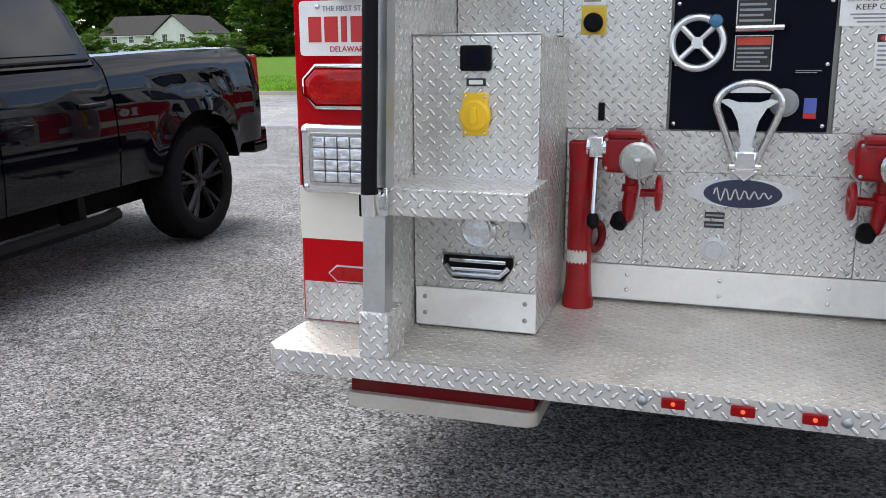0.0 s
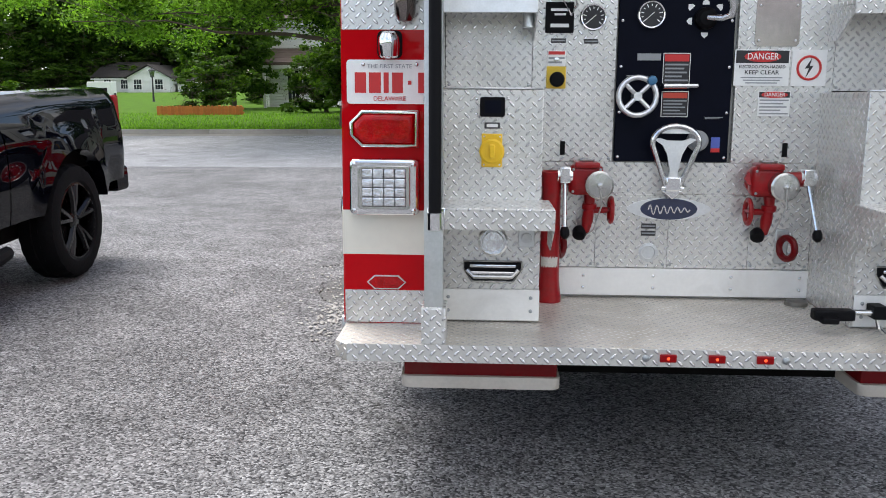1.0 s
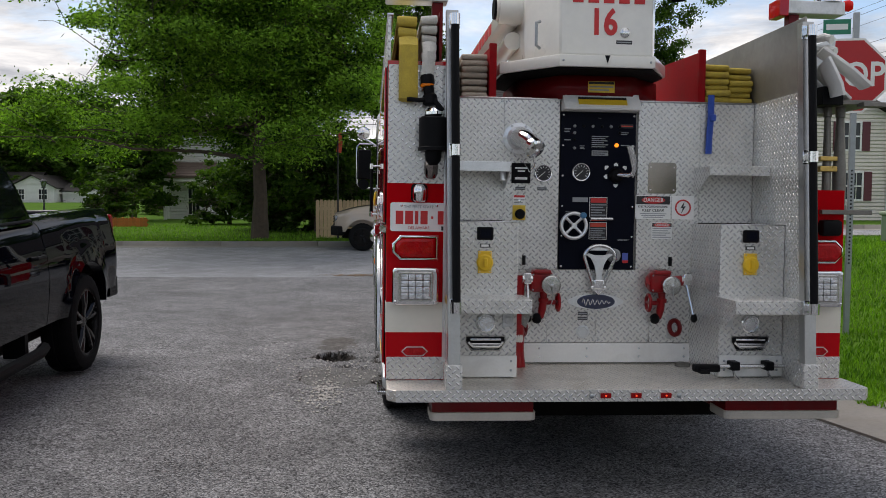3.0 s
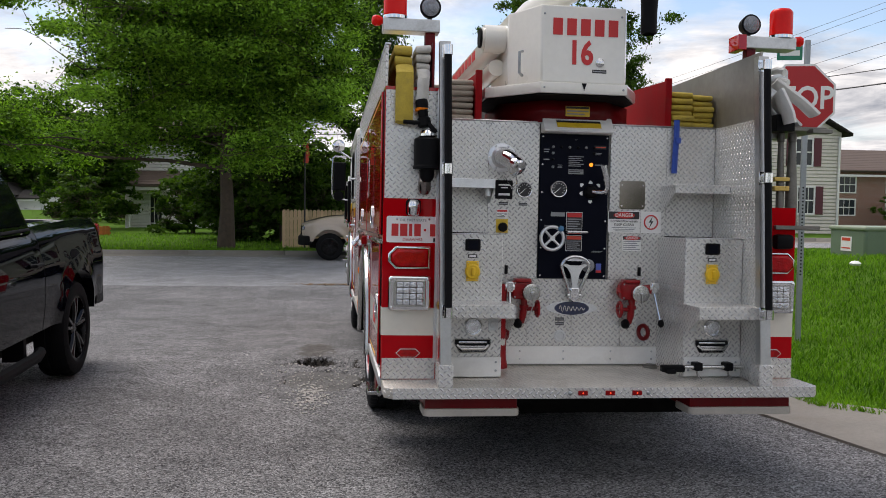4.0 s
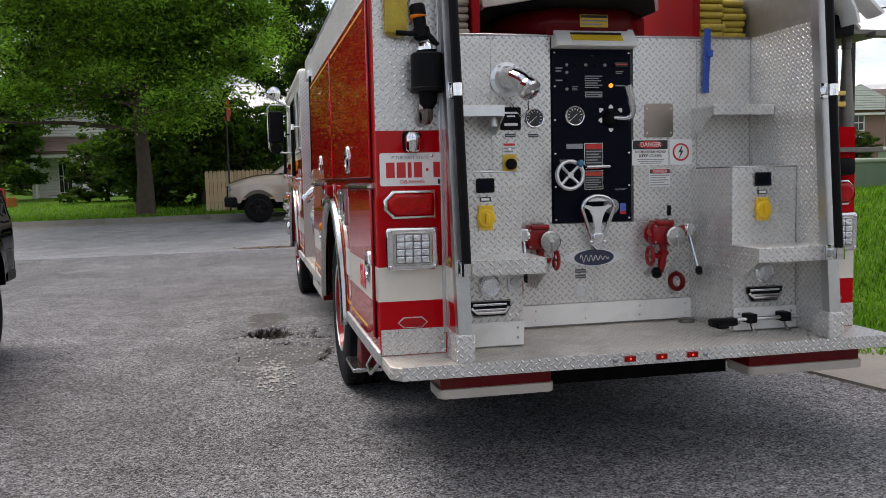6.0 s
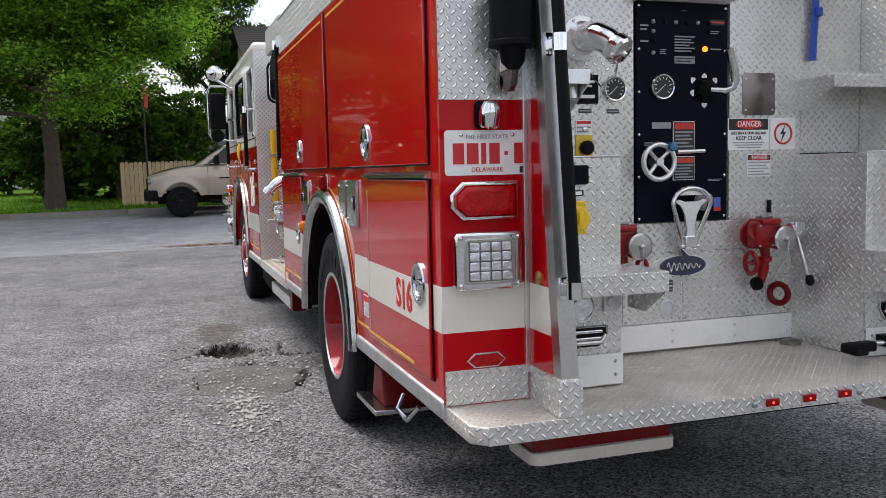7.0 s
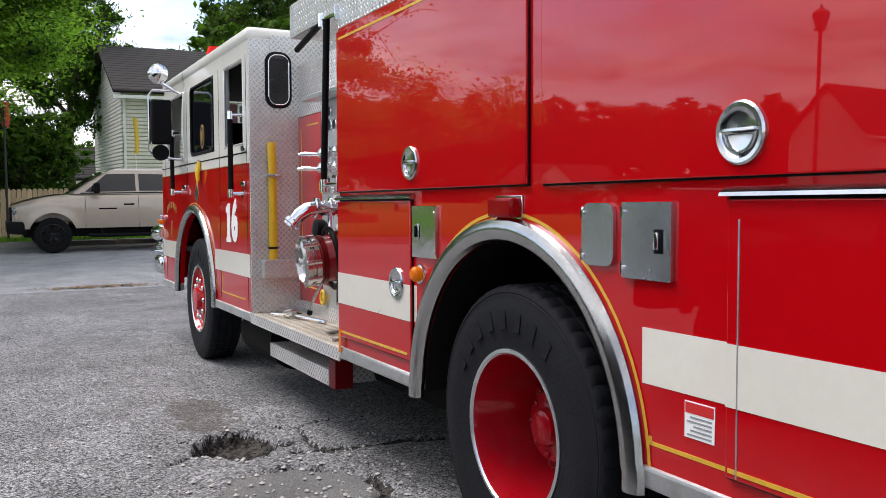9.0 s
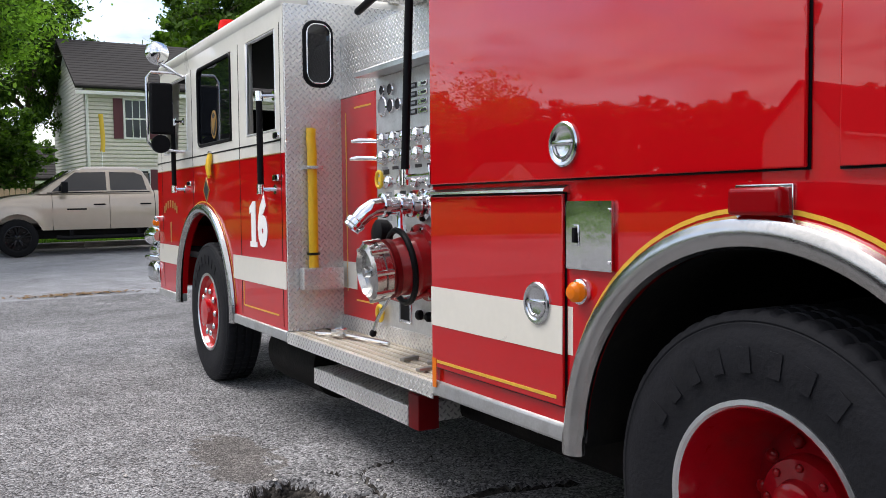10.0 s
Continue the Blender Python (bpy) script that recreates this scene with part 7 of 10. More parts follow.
    for x, lo, hi in ((1.40, 0.024, 0.017), (1.475, 0.036, 0.021)):
        bm = bmesh.new()
        add_lathe(bm, [(lo + 0.006, 0), (lo + 0.006, 0.025), (lo, 0.03), (lo, 0.22), (hi, 0.52), (hi + 0.005, 0.525), (hi + 0.005, 0.58)], (x, 0.38, 1.585), (-0.01, 0, 1), 18)
        part("nozzle_pipe", bm, PIPE_GREY, r, "dull grey tapered nozzle pipe")
    bm = bmesh.new()
    add_box(bm, 1.34, 1.44, 0.34, 0.42, 1.80, 1.83, 0.004)
    add_box(bm, 1.34, 1.44, 0.34, 0.42, 1.86, 1.885, 0.004)
    part("rack_clamp", bm, BRASS, r)
    bm = bmesh.new()
    add_box(bm, 1.305, 1.42, 0.22, 0.36, 1.44, 1.53, 0.02)
    part("rack_latch", bm, BLACK, r)


build_back_wall()
preconnect(-1)
preconnect(1)
tow_bar()
build_top()

# ---- loose gear on the engine (each rests on it, so a thing of its own) ----
bm = bmesh.new()
add_lathe(bm, [(0.050, 0), (0.050, 0.02), (0.045, 0.05), (0.041, 0.09), (0.040, 0.14), (0.0395, 0.205), (0.037, 0.46), (0.041, 0.50), (0.042, 0.53), (0.037, 0.535), (0.033, 0.50)], (-0.488, 0.40, FLOOR + 0.001), (0, 0, 1), 26)
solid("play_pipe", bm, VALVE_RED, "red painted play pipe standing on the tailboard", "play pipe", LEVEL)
bm = bmesh.new()
tape = [[bm.verts.new((-0.488 + math.cos(radians(a)) * 0.0408, 0.40 + math.sin(radians(a)) * 0.0408, FLOOR + 0.150 + (0.040 if k else 0.0) + 0.006 * math.sin(a * 0.35 + k * 2))) for a in range(205, 325, 8)] for k in (0, 1)]
for i in range(len(tape[0]) - 1):
    bm.faces.new((tape[0][i], tape[0][i + 1], tape[1][i + 1], tape[1][i]))
part("tape_patch", bm, HOSE_WHITE, bpy.data.objects["play_pipe"], "torn pale tape patch")
bm = bmesh.new()
add_lathe(bm, [(0.045, 0.0), (0.045, 0.016), (0.03, 0.022), (0.002, 0.022)], (0.515, 0.40, FLOOR + 0.001), (0, 0, 1), 20)
solid("hose_cap", bm, PIPE_GREY, "dull brown hose cap lying on the tailboard", "hose cap", LEVEL)
bm = bmesh.new()
add_tube(bm, [(0.672, BACK - 0.035, 2.235), (0.675, BACK - 0.030, 2.10), (0.668, BACK - 0.028, 1.98), (0.667, BACK - 0.026, 1.885)], 0.01, 8, flat=(0.006, 0.020, (1, 0, 0)))
add_box(bm, 0.665, 0.702, BACK - 0.05, BACK - 0.014, 2.08, 2.12, 0.006)
solid("strap", bm, BLUE, "blue webbing strap hanging over the rear wall", "strap", LEVEL)


def hose_stack(name, label, x0, x1, y0, y1, z0, folds, thick, mat, seed, group):
    """Flat-folded hose: each fold a flattened length with a rounded end towards the tail."""
    rng = random.Random(seed)
    st = thing(name, label, "fire hose", LEVEL, group)
    for k in range(folds):
        z = z0 + thick * (k + 0.5)
        xa, xb = x0 + rng.uniform(0, 0.006), x1 - rng.uniform(0, 0.006)
        ya = y0 + rng.uniform(-0.02, 0.025)
        bm = bmesh.new()
        n = 8
        ring = [(ya + 0.022 - 0.022 * math.cos(a), z + thick * 0.46 * math.sin(a)) for a in np.linspace(-math.pi / 2, math.pi / 2, n)]
        prof = ring + [(y1, z + thick * 0.46), (y1, z - thick * 0.46)]
        add_prism(bm, prof, "x", xa, xb, thick * 0.18, 2)
        sag = rng.uniform(-0.006, 0.006)
        for v in bm.verts:
            v.co.z += sag * math.sin((v.co.y - y0) * 5) + 0.004 * math.sin(v.co.x * 40 + k)
        part("fold", bm, mat, st)
    return st


hose_stack("folded_hose", "tan fire hose folded flat in the hose bed", -0.97, -0.83, BACK + 0.05, 3.3, 2.196, 6, 0.038, HOSE_TAN, 1, "folded hoses")
hose_stack("folded_hose", "tan fire hose folded flat in the hose bed", -0.826, -0.665, BACK + 0.05, 3.3, 2.196, 7, 0.038, HOSE_TAN, 2, "folded hoses")
hose_stack("folded_hose", "yellow fire hose folded flat in the hose bed", 0.66, 0.82, BACK + 0.04, 3.3, 2.196, 6, 0.040, HOSE_YELLOW, 3, "folded hoses")
hose_stack("folded_hose", "yellow fire hose folded flat in the hose bed", 0.825, 0.975, BACK + 0.07, 3.3, 2.196, 6, 0.038, HOSE_YELLOW, 4, "folded hoses")
hose_stack("folded_hose", "pale fire hose folded on the outer tray", -1.10, -1.01, 0.0, 3.2, 2.315, 5, 0.048, HOSE_WHITE, 5, "folded hoses")
hose_stack("folded_hose", "yellow fire hose folded on the outer tray", -1.225, -1.115, 0.0, 3.2, 2.43, 2, 0.06, HOSE_YELLOW, 6, "folded hoses")

# yellow attack line hanging over the corner, with its nozzle
att = thing("attack_line", "yellow attack hose looped over the corner with a black nozzle", "fire hose", LEVEL)
bm = bmesh.new()
loop = [(-1.165, 0.15, 2.43), (-1.165, -0.01, 2.425), (-1.165, -0.055, 2.38), (-1.165, -0.065, 2.25), (-1.165, -0.065, 2.15), (-1.165, -0.055, 2.11), (-1.165, -0.035, 2.10), (-1.165, -0.02, 2.12), (-1.165, -0.015, 2.25), (-1.165, -0.012, 2.36)]
add_tube(bm, loop, 0.02, 10, flat=(0.013, 0.052, (1, 0, 0)))
part("hose_loop", bm, HOSE_YELLOW, att)
bm = bmesh.new()
add_tube(bm, [(-1.055, 0.10, 2.41), (-1.055, -0.02, 2.40), (-1.058, -0.055, 2.35), (-1.062, -0.06, 2.27), (-1.068, -0.058, 2.22)], 0.02, 10, flat=(0.013, 0.036, (1, 0, 0)))
part("hose_tail", bm, HOSE_WHITE, att)
bm = bmesh.new()
add_lathe(bm, [(0.030, 0), (0.036, 0.01), (0.036, 0.05), (0.030, 0.055), (0.028, 0.10), (0.038, 0.11), (0.040, 0.15), (0.030, 0.16)], (-1.07, -0.06, 2.23), (0.15, -0.05, -1), 18)
part("coupling", bm, BLACK, att)
bm = bmesh.new()
add_lathe(bm, [(0.033, 0), (0.037, 0.004), (0.037, 0.014), (0.033, 0.018)], (-1.068, -0.06, 2.185), (0.15, -0.05, -1), 18)
part("coupling_band", bm, AMBER_LENS, att, "orange coupling band")
bm = bmesh.new()
add_tube(bm, [(-1.05, -0.07, 2.12), (-1.02, -0.10, 2.08), (-0.985, -0.10, 2.04)], 0.014, 8)
add_tube(bm, [(-1.17, -0.07, 2.10), (-1.11, -0.085, 2.095), (-1.05, -0.08, 2.10)], 0.012, 8)
part("bale", bm, BLACK, att)
bm = bmesh.new()
add_lathe(bm, [(0.030, 0), (0.050, 0.02), (0.050, 0.035), (0.040, 0.045)], (-1.035, -0.085, 2.055), (0.05, 0, -1), 22)
part("nozzle_collar", bm, CHROME, att, "chrome nozzle collar")
bm = bmesh.new()
add_lathe(bm, [(0.066, 0), (0.076, 0.008), (0.076, 0.155), (0.080, 0.16), (0.080, 0.175), (0.060, 0.178)], (-1.032, -0.085, 2.008), (0, 0, -1), 28)
part("nozzle_bumper", bm, BLACK, att, "black rubber nozzle bumper")
bm = bmesh.new()
add_lathe(bm, [(0.045, 0), (0.040, 0.05), (0.022, 0.075)], (-1.032, -0.085, 1.832), (0, 0, -1), 20)
part("nozzle_tip", bm, BLACK, att)
bm = bmesh.new()
add_lathe(bm, [(0.002, 0), (0.024, 0.006), (0.036, 0.03), (0.038, 0.07), (0.034, 0.13), (0.020, 0.15)], (-1.04, -0.05, 1.685), (0, -0.1, 1), 18)
part("holder", bm, STEEL_DARK, att, "dark polished nozzle holder")

# white hose and fittings stowed on the right rack
wh = thing("stowed_hose", "white folded hose on the side rack", "fire hose", LEVEL @ Matrix.Translation((-0.195, -0.27, -0.03)))
for pts, a_, b_ in (([(1.30, 0.28, 2.46), (1.37, 0.26, 2.405), (1.46, 0.24, 2.335), (1.545, 0.24, 2.265)], 0.024, 0.068), ([(1.295, 0.22, 2.385), (1.315, 0.20, 2.33), (1.345, 0.19, 2.26), (1.36, 0.19, 2.20)], 0.024, 0.074),
                    ([(1.31, 0.34, 2.37), (1.38, 0.33, 2.30), (1.44, 0.32, 2.235), (1.48, 0.32, 2.20)], 0.022, 0.060), ([(1.30, 0.36, 2.475), (1.36, 0.30, 2.475), (1.385, 0.27, 2.455)], 0.020, 0.034), ([(1.29, 0.36, 2.53), (1.33, 0.28, 2.535), (1.35, 0.25, 2.515)], 0.020, 0.034)):
    bm = bmesh.new()
    add_tube(bm, pts, 0.02, 10, flat=(a_, b_, (0, 1, 0)))
    part("hose_fold", bm, CANVAS, wh)
bm = bmesh.new()
add_prism(bm, [(1.295, 2.13), (1.44, 2.13), (1.455, 2.56), (1.295, 2.50)], "y", 0.40, 0.412, 0.002)
part("rack_plate", bm, ALU_DULL, wh, "grey rack plate")
# black block standing in for the dark gap under the hose folds
bm = bmesh.new()
add_box(bm, 1.30, 1.42, 0.235, 0.39, 2.16, 2.26, 0.004)
part("gap_block", bm, BLACK, wh)


# ---- fire engine: pump bay and cab ----
BAY = -0.91          # the bay's inner wall
CAB0, CAB1 = 5.575, 9.0


def build_bay():
    b = sub("pump_bay", engine)
    # running board with raised slats
    bm = bmesh.new()
    add_box(bm, L, BAY, 3.80, CAB0, 0.555, 0.615, 0.004)
    part("running_board", bm, TREAD_FLOOR, b, "worn tread-plate running board")
    bm = bmesh.new()
    add_box(bm, L - 0.006, L, 3.80, CAB0, 0.545, 0.617, 0.002)
    part("board_edge", bm, TREAD, b)
    for k in range(6):
        x = L + 0.03 + k * 0.055
        bm = bmesh.new()
        add_box(bm, x, x + 0.022, 3.82, CAB0 - 0.02, 0.6155, 0.621, 0.002)
        part("slat", bm, SLAT, b)
    # lower step
    st = sub("pull_step", b)
    bm = bmesh.new()
    add_box(bm, -1.21, -0.86, 4.16, 5.32, 0.34, 0.435, 0.005)
    part("step_tread", bm, TREAD, st)
    # the bracket's shade is put into its darker red
    bm = bmesh.new()
    add_box(bm, -1.205, -1.095, 4.06, 4.16, 0.335, 0.50, 0.005)
    part("step_bracket", bm, DARK_RED, st, "red step bracket")
    bm = bmesh.new()
    add_cyl(bm, (-1.05, 5.36, 0.50), (-0.86, 5.36, 0.50), 0.03)
    part("step_hinge", bm, VALVE_RED, st)
    # inner walls
    bm = bmesh.new()
    add_box(bm, BAY, BAY + 0.02, 5.07, CAB0 - 0.002, 0.70, 2.02, 0.003)
    dr = part("bay_door", bm, RED, b, "red bay panel with gold corners")
    bm = bmesh.new()
    add_box(bm, BAY - 0.002, BAY, 5.13, 5.36, 1.945, 1.955)
    add_box(bm, BAY - 0.002, BAY, 5.48, 5.49, 0.85, 1.93)
    add_box(bm, BAY - 0.002, BAY, 5.13, 5.36, 0.80, 0.81)
    part("pinstripe", bm, GOLD, dr)
    bm = bmesh.new()
    add_box(bm, BAY - 0.0018, BAY + 0.001, 5.35, CAB0 - 0.004, 0.868, 1.03)
    part("reflective_band", bm, CREAM, dr)
    bm = bmesh.new()
    add_box(bm, BAY, BAY + 0.02, 3.79, CAB0 - 0.002, 2.022, 2.40, 0.002)
    part("upper_wall", bm, TREAD, b)
    bm = bmesh.new()
    add_box(bm, BAY - 0.012, BAY + 0.02, 3.79, CAB0 - 0.002, FLOOR + 0.006, 0.70, 0.002)
    part("foot_plate", bm, TREAD, b)
    bm = bmesh.new()
    add_box(bm, BAY + 0.02, 0.95, 3.79, CAB0 - 0.002, 0.62, 2.38)
    part("pump_house", bm, UNDERSIDE, b)
    # canopy and lip over the bay
    bm = bmesh.new()
    add_box(bm, L + 0.004, BAY + 0.3, 3.795, 4.62, 2.402, 2.60, 0.004)
    part("bay_canopy", bm, TREAD, b, "tread-plate canopy")
    bm = bmesh.new()
    add_prism(bm, [(BAY - 0.001, 2.085), (BAY - 0.15, 2.075), (BAY - 0.15, 2.10), (BAY - 0.001, 2.16)], "y", 3.80, 5.04, 0.003)
    part("gauge_hood", bm, ALU, b, "polished gauge hood")
    # pump panel
    bm = bmesh.new()
    add_box(bm, BAY - 0.006, BAY + 0.02, 3.80, 5.05, 1.772, 2.082, 0.002)
    p1 = part("gauge_panel", bm, ALU_DULL, b, "brushed gauge panel")
    bm = bmesh.new()
    add_box(bm, BAY - 0.006, BAY + 0.02, 3.80, 5.05, 0.70, 1.765, 0.002)
    p2 = part("valve_panel", bm, ALU_DULL, b, "brushed valve panel")

    def dial(y, z, r, parent):
        g = sub("gauge", parent)
        bm = bmesh.new()
        add_lathe(bm, [(r, 0), (r, 0.016), (r * 0.84, 0.02), (r * 0.82, 0.01)], (BAY - 0.006, y, z), (-1, 0, 0), 24)
        part("bezel", bm, CHROME, g)
        bm = bmesh.new()
        add_lathe(bm, [(r * 0.84, 0), (r * 0.82, 0.012), (0.002, 0.012)], (BAY - 0.006, y, z), (-1, 0, 0), 20)
        part("dial", bm, LABEL_GREY if r > 0.05 else LABEL_BLACK, g)
    for y, z, r in ((4.945, 1.915, 0.056), (4.845, 1.91, 0.040), (4.755, 1.91, 0.034), (4.945, 2.005, 0.030), (4.845, 2.0, 0.034), (4.30, 1.91, 0.05), (4.12, 1.91, 0.05)):
        dial(y, z, r, p1)
    for k in range(4):
        for j in range(2):
            y, z = 4.62 - j * 0.115, 1.99 - k * 0.045
            bm = bmesh.new()
            add_box(bm, BAY - 0.012, BAY - 0.006, y - 0.048, y + 0.048, z - 0.015, z + 0.015, 0.002)
            lb = part("switch_plate", bm, LABEL_BLACK if j == 0 else STEEL, p1)
            bm = bmesh.new()
            add_box(bm, BAY - 0.0135, BAY - 0.0115, y - 0.04, y + 0.01, z - 0.006, z + 0.006)
            part("print_bar", bm, LABEL_GREY if j == 0 else LABEL_BLACK, lb)
    # rows of pull handles
    for row, (z, y0, dy, n) in enumerate(((1.72, 4.93, 0.125, 6), (1.625, 4.95, 0.13, 6), (1.49, 4.74, 0.15, 4))):
        for k in range(n):
            y = y0 - k * dy
            h = sub("pull_control", p2)
            bm = bmesh.new()
            add_cyl(bm, (BAY - 0.006, y, z), (BAY - 0.085, y, z), 0.010, seg=10)
            part("pull_rod", bm, CHROME, h)
            bm = bmesh.new()
            if k == 0 and row < 2:
                add_tube(bm, [(BAY - 0.05, y - 0.02, z), (BAY - 0.09, y, z + 0.004), (BAY - 0.15, y + 0.05, z + 0.006), (BAY - 0.19, y + 0.06, z)], [0.010, 0.012, 0.014, 0.008], 10)
            else:
                add_lathe(bm, [(0.012, 0), (0.030, 0.012), (0.036, 0.03), (0.034, 0.045), (0.018, 0.055), (0.002, 0.056)], (BAY - 0.06, y, z), (-1, 0, 0.1), 16)
            part("handle", bm, CHROME, h, "chrome handle")
            bm = bmesh.new()
            add_lathe(bm, [(0.034, 0), (0.034, 0.008), (0.02, 0.014), (0.012, 0.016)], (BAY - 0.006, y, z), (-1, 0, 0), 18)
            part("rosette", bm, CHROME, h)
            bm = bmesh.new()
            add_box(bm, BAY - 0.008, BAY - 0.006, y - 0.035, y + 0.035, z - 0.060, z - 0.042)
            part("label_plate", bm, (LABEL_BLACK, LABEL_GREY, LABEL_BLACK, LABEL_RED, LABEL_BLACK)[(k + row) % 5], h)
    for k, (y, z) in enumerate(((4.93, 1.555), (4.90, 1.43), (4.80, 1.44), (4.62, 1.43), (4.90, 1.30), (4.75, 1.25), (4.35, 1.43), (4.40, 0.86), (4.15, 0.86))):
        bm = bmesh.new()
        add_box(bm, BAY - 0.008, BAY - 0.006, y - 0.035, y + 0.035, z - 0.014, z + 0.014)
        part("label_plate", bm, (LABEL_BLACK, LABEL_GREY, LABEL_WHITE)[k % 3], p2)
    for y, z in ((4.976, 1.515), (4.99, 0.765)):
        bm = bmesh.new()
        add_tube(bm, [(BAY - 0.030, y + math.cos(a) * 0.036, z + math.sin(a) * 0.044) for a in np.linspace(0, 2 * math.pi, 18, endpoint=False)], 0.010, 8, loop=True)
        add_cyl(bm, (BAY - 0.006, y, z), (BAY - 0.030, y, z), 0.014)
        part("ring_pull", bm, LABEL_YELLOW, p2, "yellow ring pull")
    for y in (4.72,):
        bm = bmesh.new()
        add_box(bm, BAY - 0.012, BAY - 0.006, y - 0.07, y + 0.07, 0.735, 0.86, 0.003)
        dp = part("drain_plate", bm, STEEL, p2)
        bm = bmesh.new()
        add_box(bm, BAY - 0.014, BAY - 0.0115, y - 0.05, y + 0.05, 0.755, 0.84, 0.002)
        part("drain_cover", bm, BLACK, dp)
    for y in (4.55, 4.45):
        bm = bmesh.new()
        add_lathe(bm, [(0.026, 0), (0.026, 0.02), (0.016, 0.03), (0.002, 0.032)], (BAY - 0.006, y, 0.80), (-1, 0, 0), 14)
        part("drain_knob", bm, BLACK, p2)
    # chrome discharge: a straight pipe with collars, an elbow at its end
    e = sub("discharge_elbow", b)
    Y0, Z0 = 4.50, 1.37
    bm = bmesh.new()
    add_lathe(bm, [(0.085, 0), (0.085, 0.014), (0.06, 0.02), (0.055, 0.04)], (BAY - 0.006, Y0, Z0), (-1, 0, 0), 24)
    part("flange", bm, CHROME, e)
    bm = bmesh.new()
    add_tube(bm, [(BAY - 0.03, Y0, Z0), (BAY - 0.12, Y0, Z0), (BAY - 0.25, Y0, Z0 - 0.005)], 0.046, 20)
    part("pipe", bm, CHROME, e)
    for d0 in (0.07, 0.135, 0.225):
        bm = bmesh.new()
        add_lathe(bm, [(0.046, 0), (0.062, 0.004), (0.062, 0.026), (0.046, 0.03)], (BAY - d0, Y0, Z0), (-1, 0, 0), 20)
        part("collar", bm, CHROME, e)
    bm = bmesh.new()
    add_tube(bm, [(BAY - 0.25, Y0, Z0 - 0.005), (BAY - 0.30, Y0 + 0.002, Z0 - 0.012), (BAY - 0.345, Y0 + 0.01, Z0 - 0.04), (BAY - 0.385, Y0 + 0.02, Z0 - 0.085)], [0.048, 0.047, 0.044, 0.040], 20)
    part("elbow", bm, CHROME, e, "chrome elbow")
    bm = bmesh.new()
    add_lathe(bm, [(0.042, 0), (0.052, 0.006), (0.052, 0.03), (0.046, 0.036), (0.046, 0.05), (0.03, 0.052), (0.025, 0.03)], (BAY - 0.375, Y0 + 0.018, Z0 - 0.072), (-0.65, 0.15, -0.72), 20)
    part("elbow_ring", bm, CHROME, e)
    bm = bmesh.new()
    add_tube(bm, [(BAY - 0.15, Y0 - 0.01, Z0 + 0.05), (BAY - 0.155, Y0 - 0.02, Z0), (BAY - 0.16, Y0 - 0.03, Z0 - 0.10), (BAY - 0.158, Y0 - 0.03, Z0 - 0.13)], [0.012, 0.02, 0.018, 0.03], 10)
    part("drain_lever", bm, CHROME, e)
    e = sub("discharge_elbow", b)
    bm = bmesh.new()
    add_lathe(bm, [(0.07, 0), (0.07, 0.014), (0.05, 0.02), (0.046, 0.09), (0.058, 0.094), (0.058, 0.13), (0.03, 0.14), (0.002, 0.142)], (BAY - 0.006, 4.18, 1.36), (-1, 0, 0), 24)
    part("capped_outlet", bm, CHROME, e)
    # main intake: red gated body with a large silver cap
    m_ = sub("main_intake", b)
    bm = bmesh.new()
    add_lathe(bm, [(0.20, 0), (0.20, 0.03), (0.165, 0.04), (0.165, 0.10), (0.15, 0.12), (0.135, 0.22), (0.125, 0.24)], (BAY - 0.006, 4.47, 1.08), (-1, 0.10, -0.12), 28)
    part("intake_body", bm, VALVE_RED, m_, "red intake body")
    bm = bmesh.new()
    add_lathe(bm, [(0.130, 0.235), (0.144, 0.245), (0.144, 0.275), (0.134, 0.28), (0.134, 0.295), (0.144, 0.30), (0.144, 0.33), (0.122, 0.345), (0.112, 0.315), (0.03, 0.325), (0.025, 0.35), (0.002, 0.35)], (BAY - 0.006, 4.47, 1.08), (-1, 0.10, -0.12), 32)
    part("intake_cap", bm, POST_STEEL, m_, "large ribbed aluminium cap")
    d = Vector((-1, 0.10, -0.12)).normalized()
    u, w = frame_of(d)
    for k in range(10):
        a = k * math.pi / 5
        c = Vector((BAY - 0.006, 4.47, 1.08)) + (u * math.cos(a) + w * math.sin(a)) * 0.182
        bm = bmesh.new()
        add_cyl(bm, c + d * 0.025, c + d * 0.045, 0.013, seg=6)
        part("flange_bolt", bm, STEEL, m_)
    bm = bmesh.new()
    add_lathe(bm, [(0.128, 0.195), (0.150, 0.200), (0.150, 0.225), (0.128, 0.230)], (BAY - 0.006, 4.47, 1.08), (-1, 0.10, -0.12), 28)
    part("intake_collar", bm, DARK_RED, m_)
    for k in range(8):
        a = k * math.pi / 4
        c = Vector((BAY - 0.006, 4.47, 1.08)) + d * 0.29 + (u * math.cos(a) + w * math.sin(a)) * 0.143
        bm = bmesh.new()
        add_cyl(bm, c - d * 0.045, c + d * 0.045, 0.014, seg=8)
        part("cap_lug", bm, POST_STEEL, m_)
    bm = bmesh.new()
    ring = [Vector((BAY - 0.006, 4.47, 1.08)) + d * 0.15 + (u * math.cos(a) + w * math.sin(a)) * 0.185 for a in np.linspace(0, 2 * math.pi, 28, endpoint=False)]
    add_tube(bm, ring, 0.016, 8, loop=True)
    part("intake_hand_ring", bm, BLACK, m_, "black hand ring")
    bm = bmesh.new()
    c0 = Vector((BAY - 0.10, 4.72, 1.22))
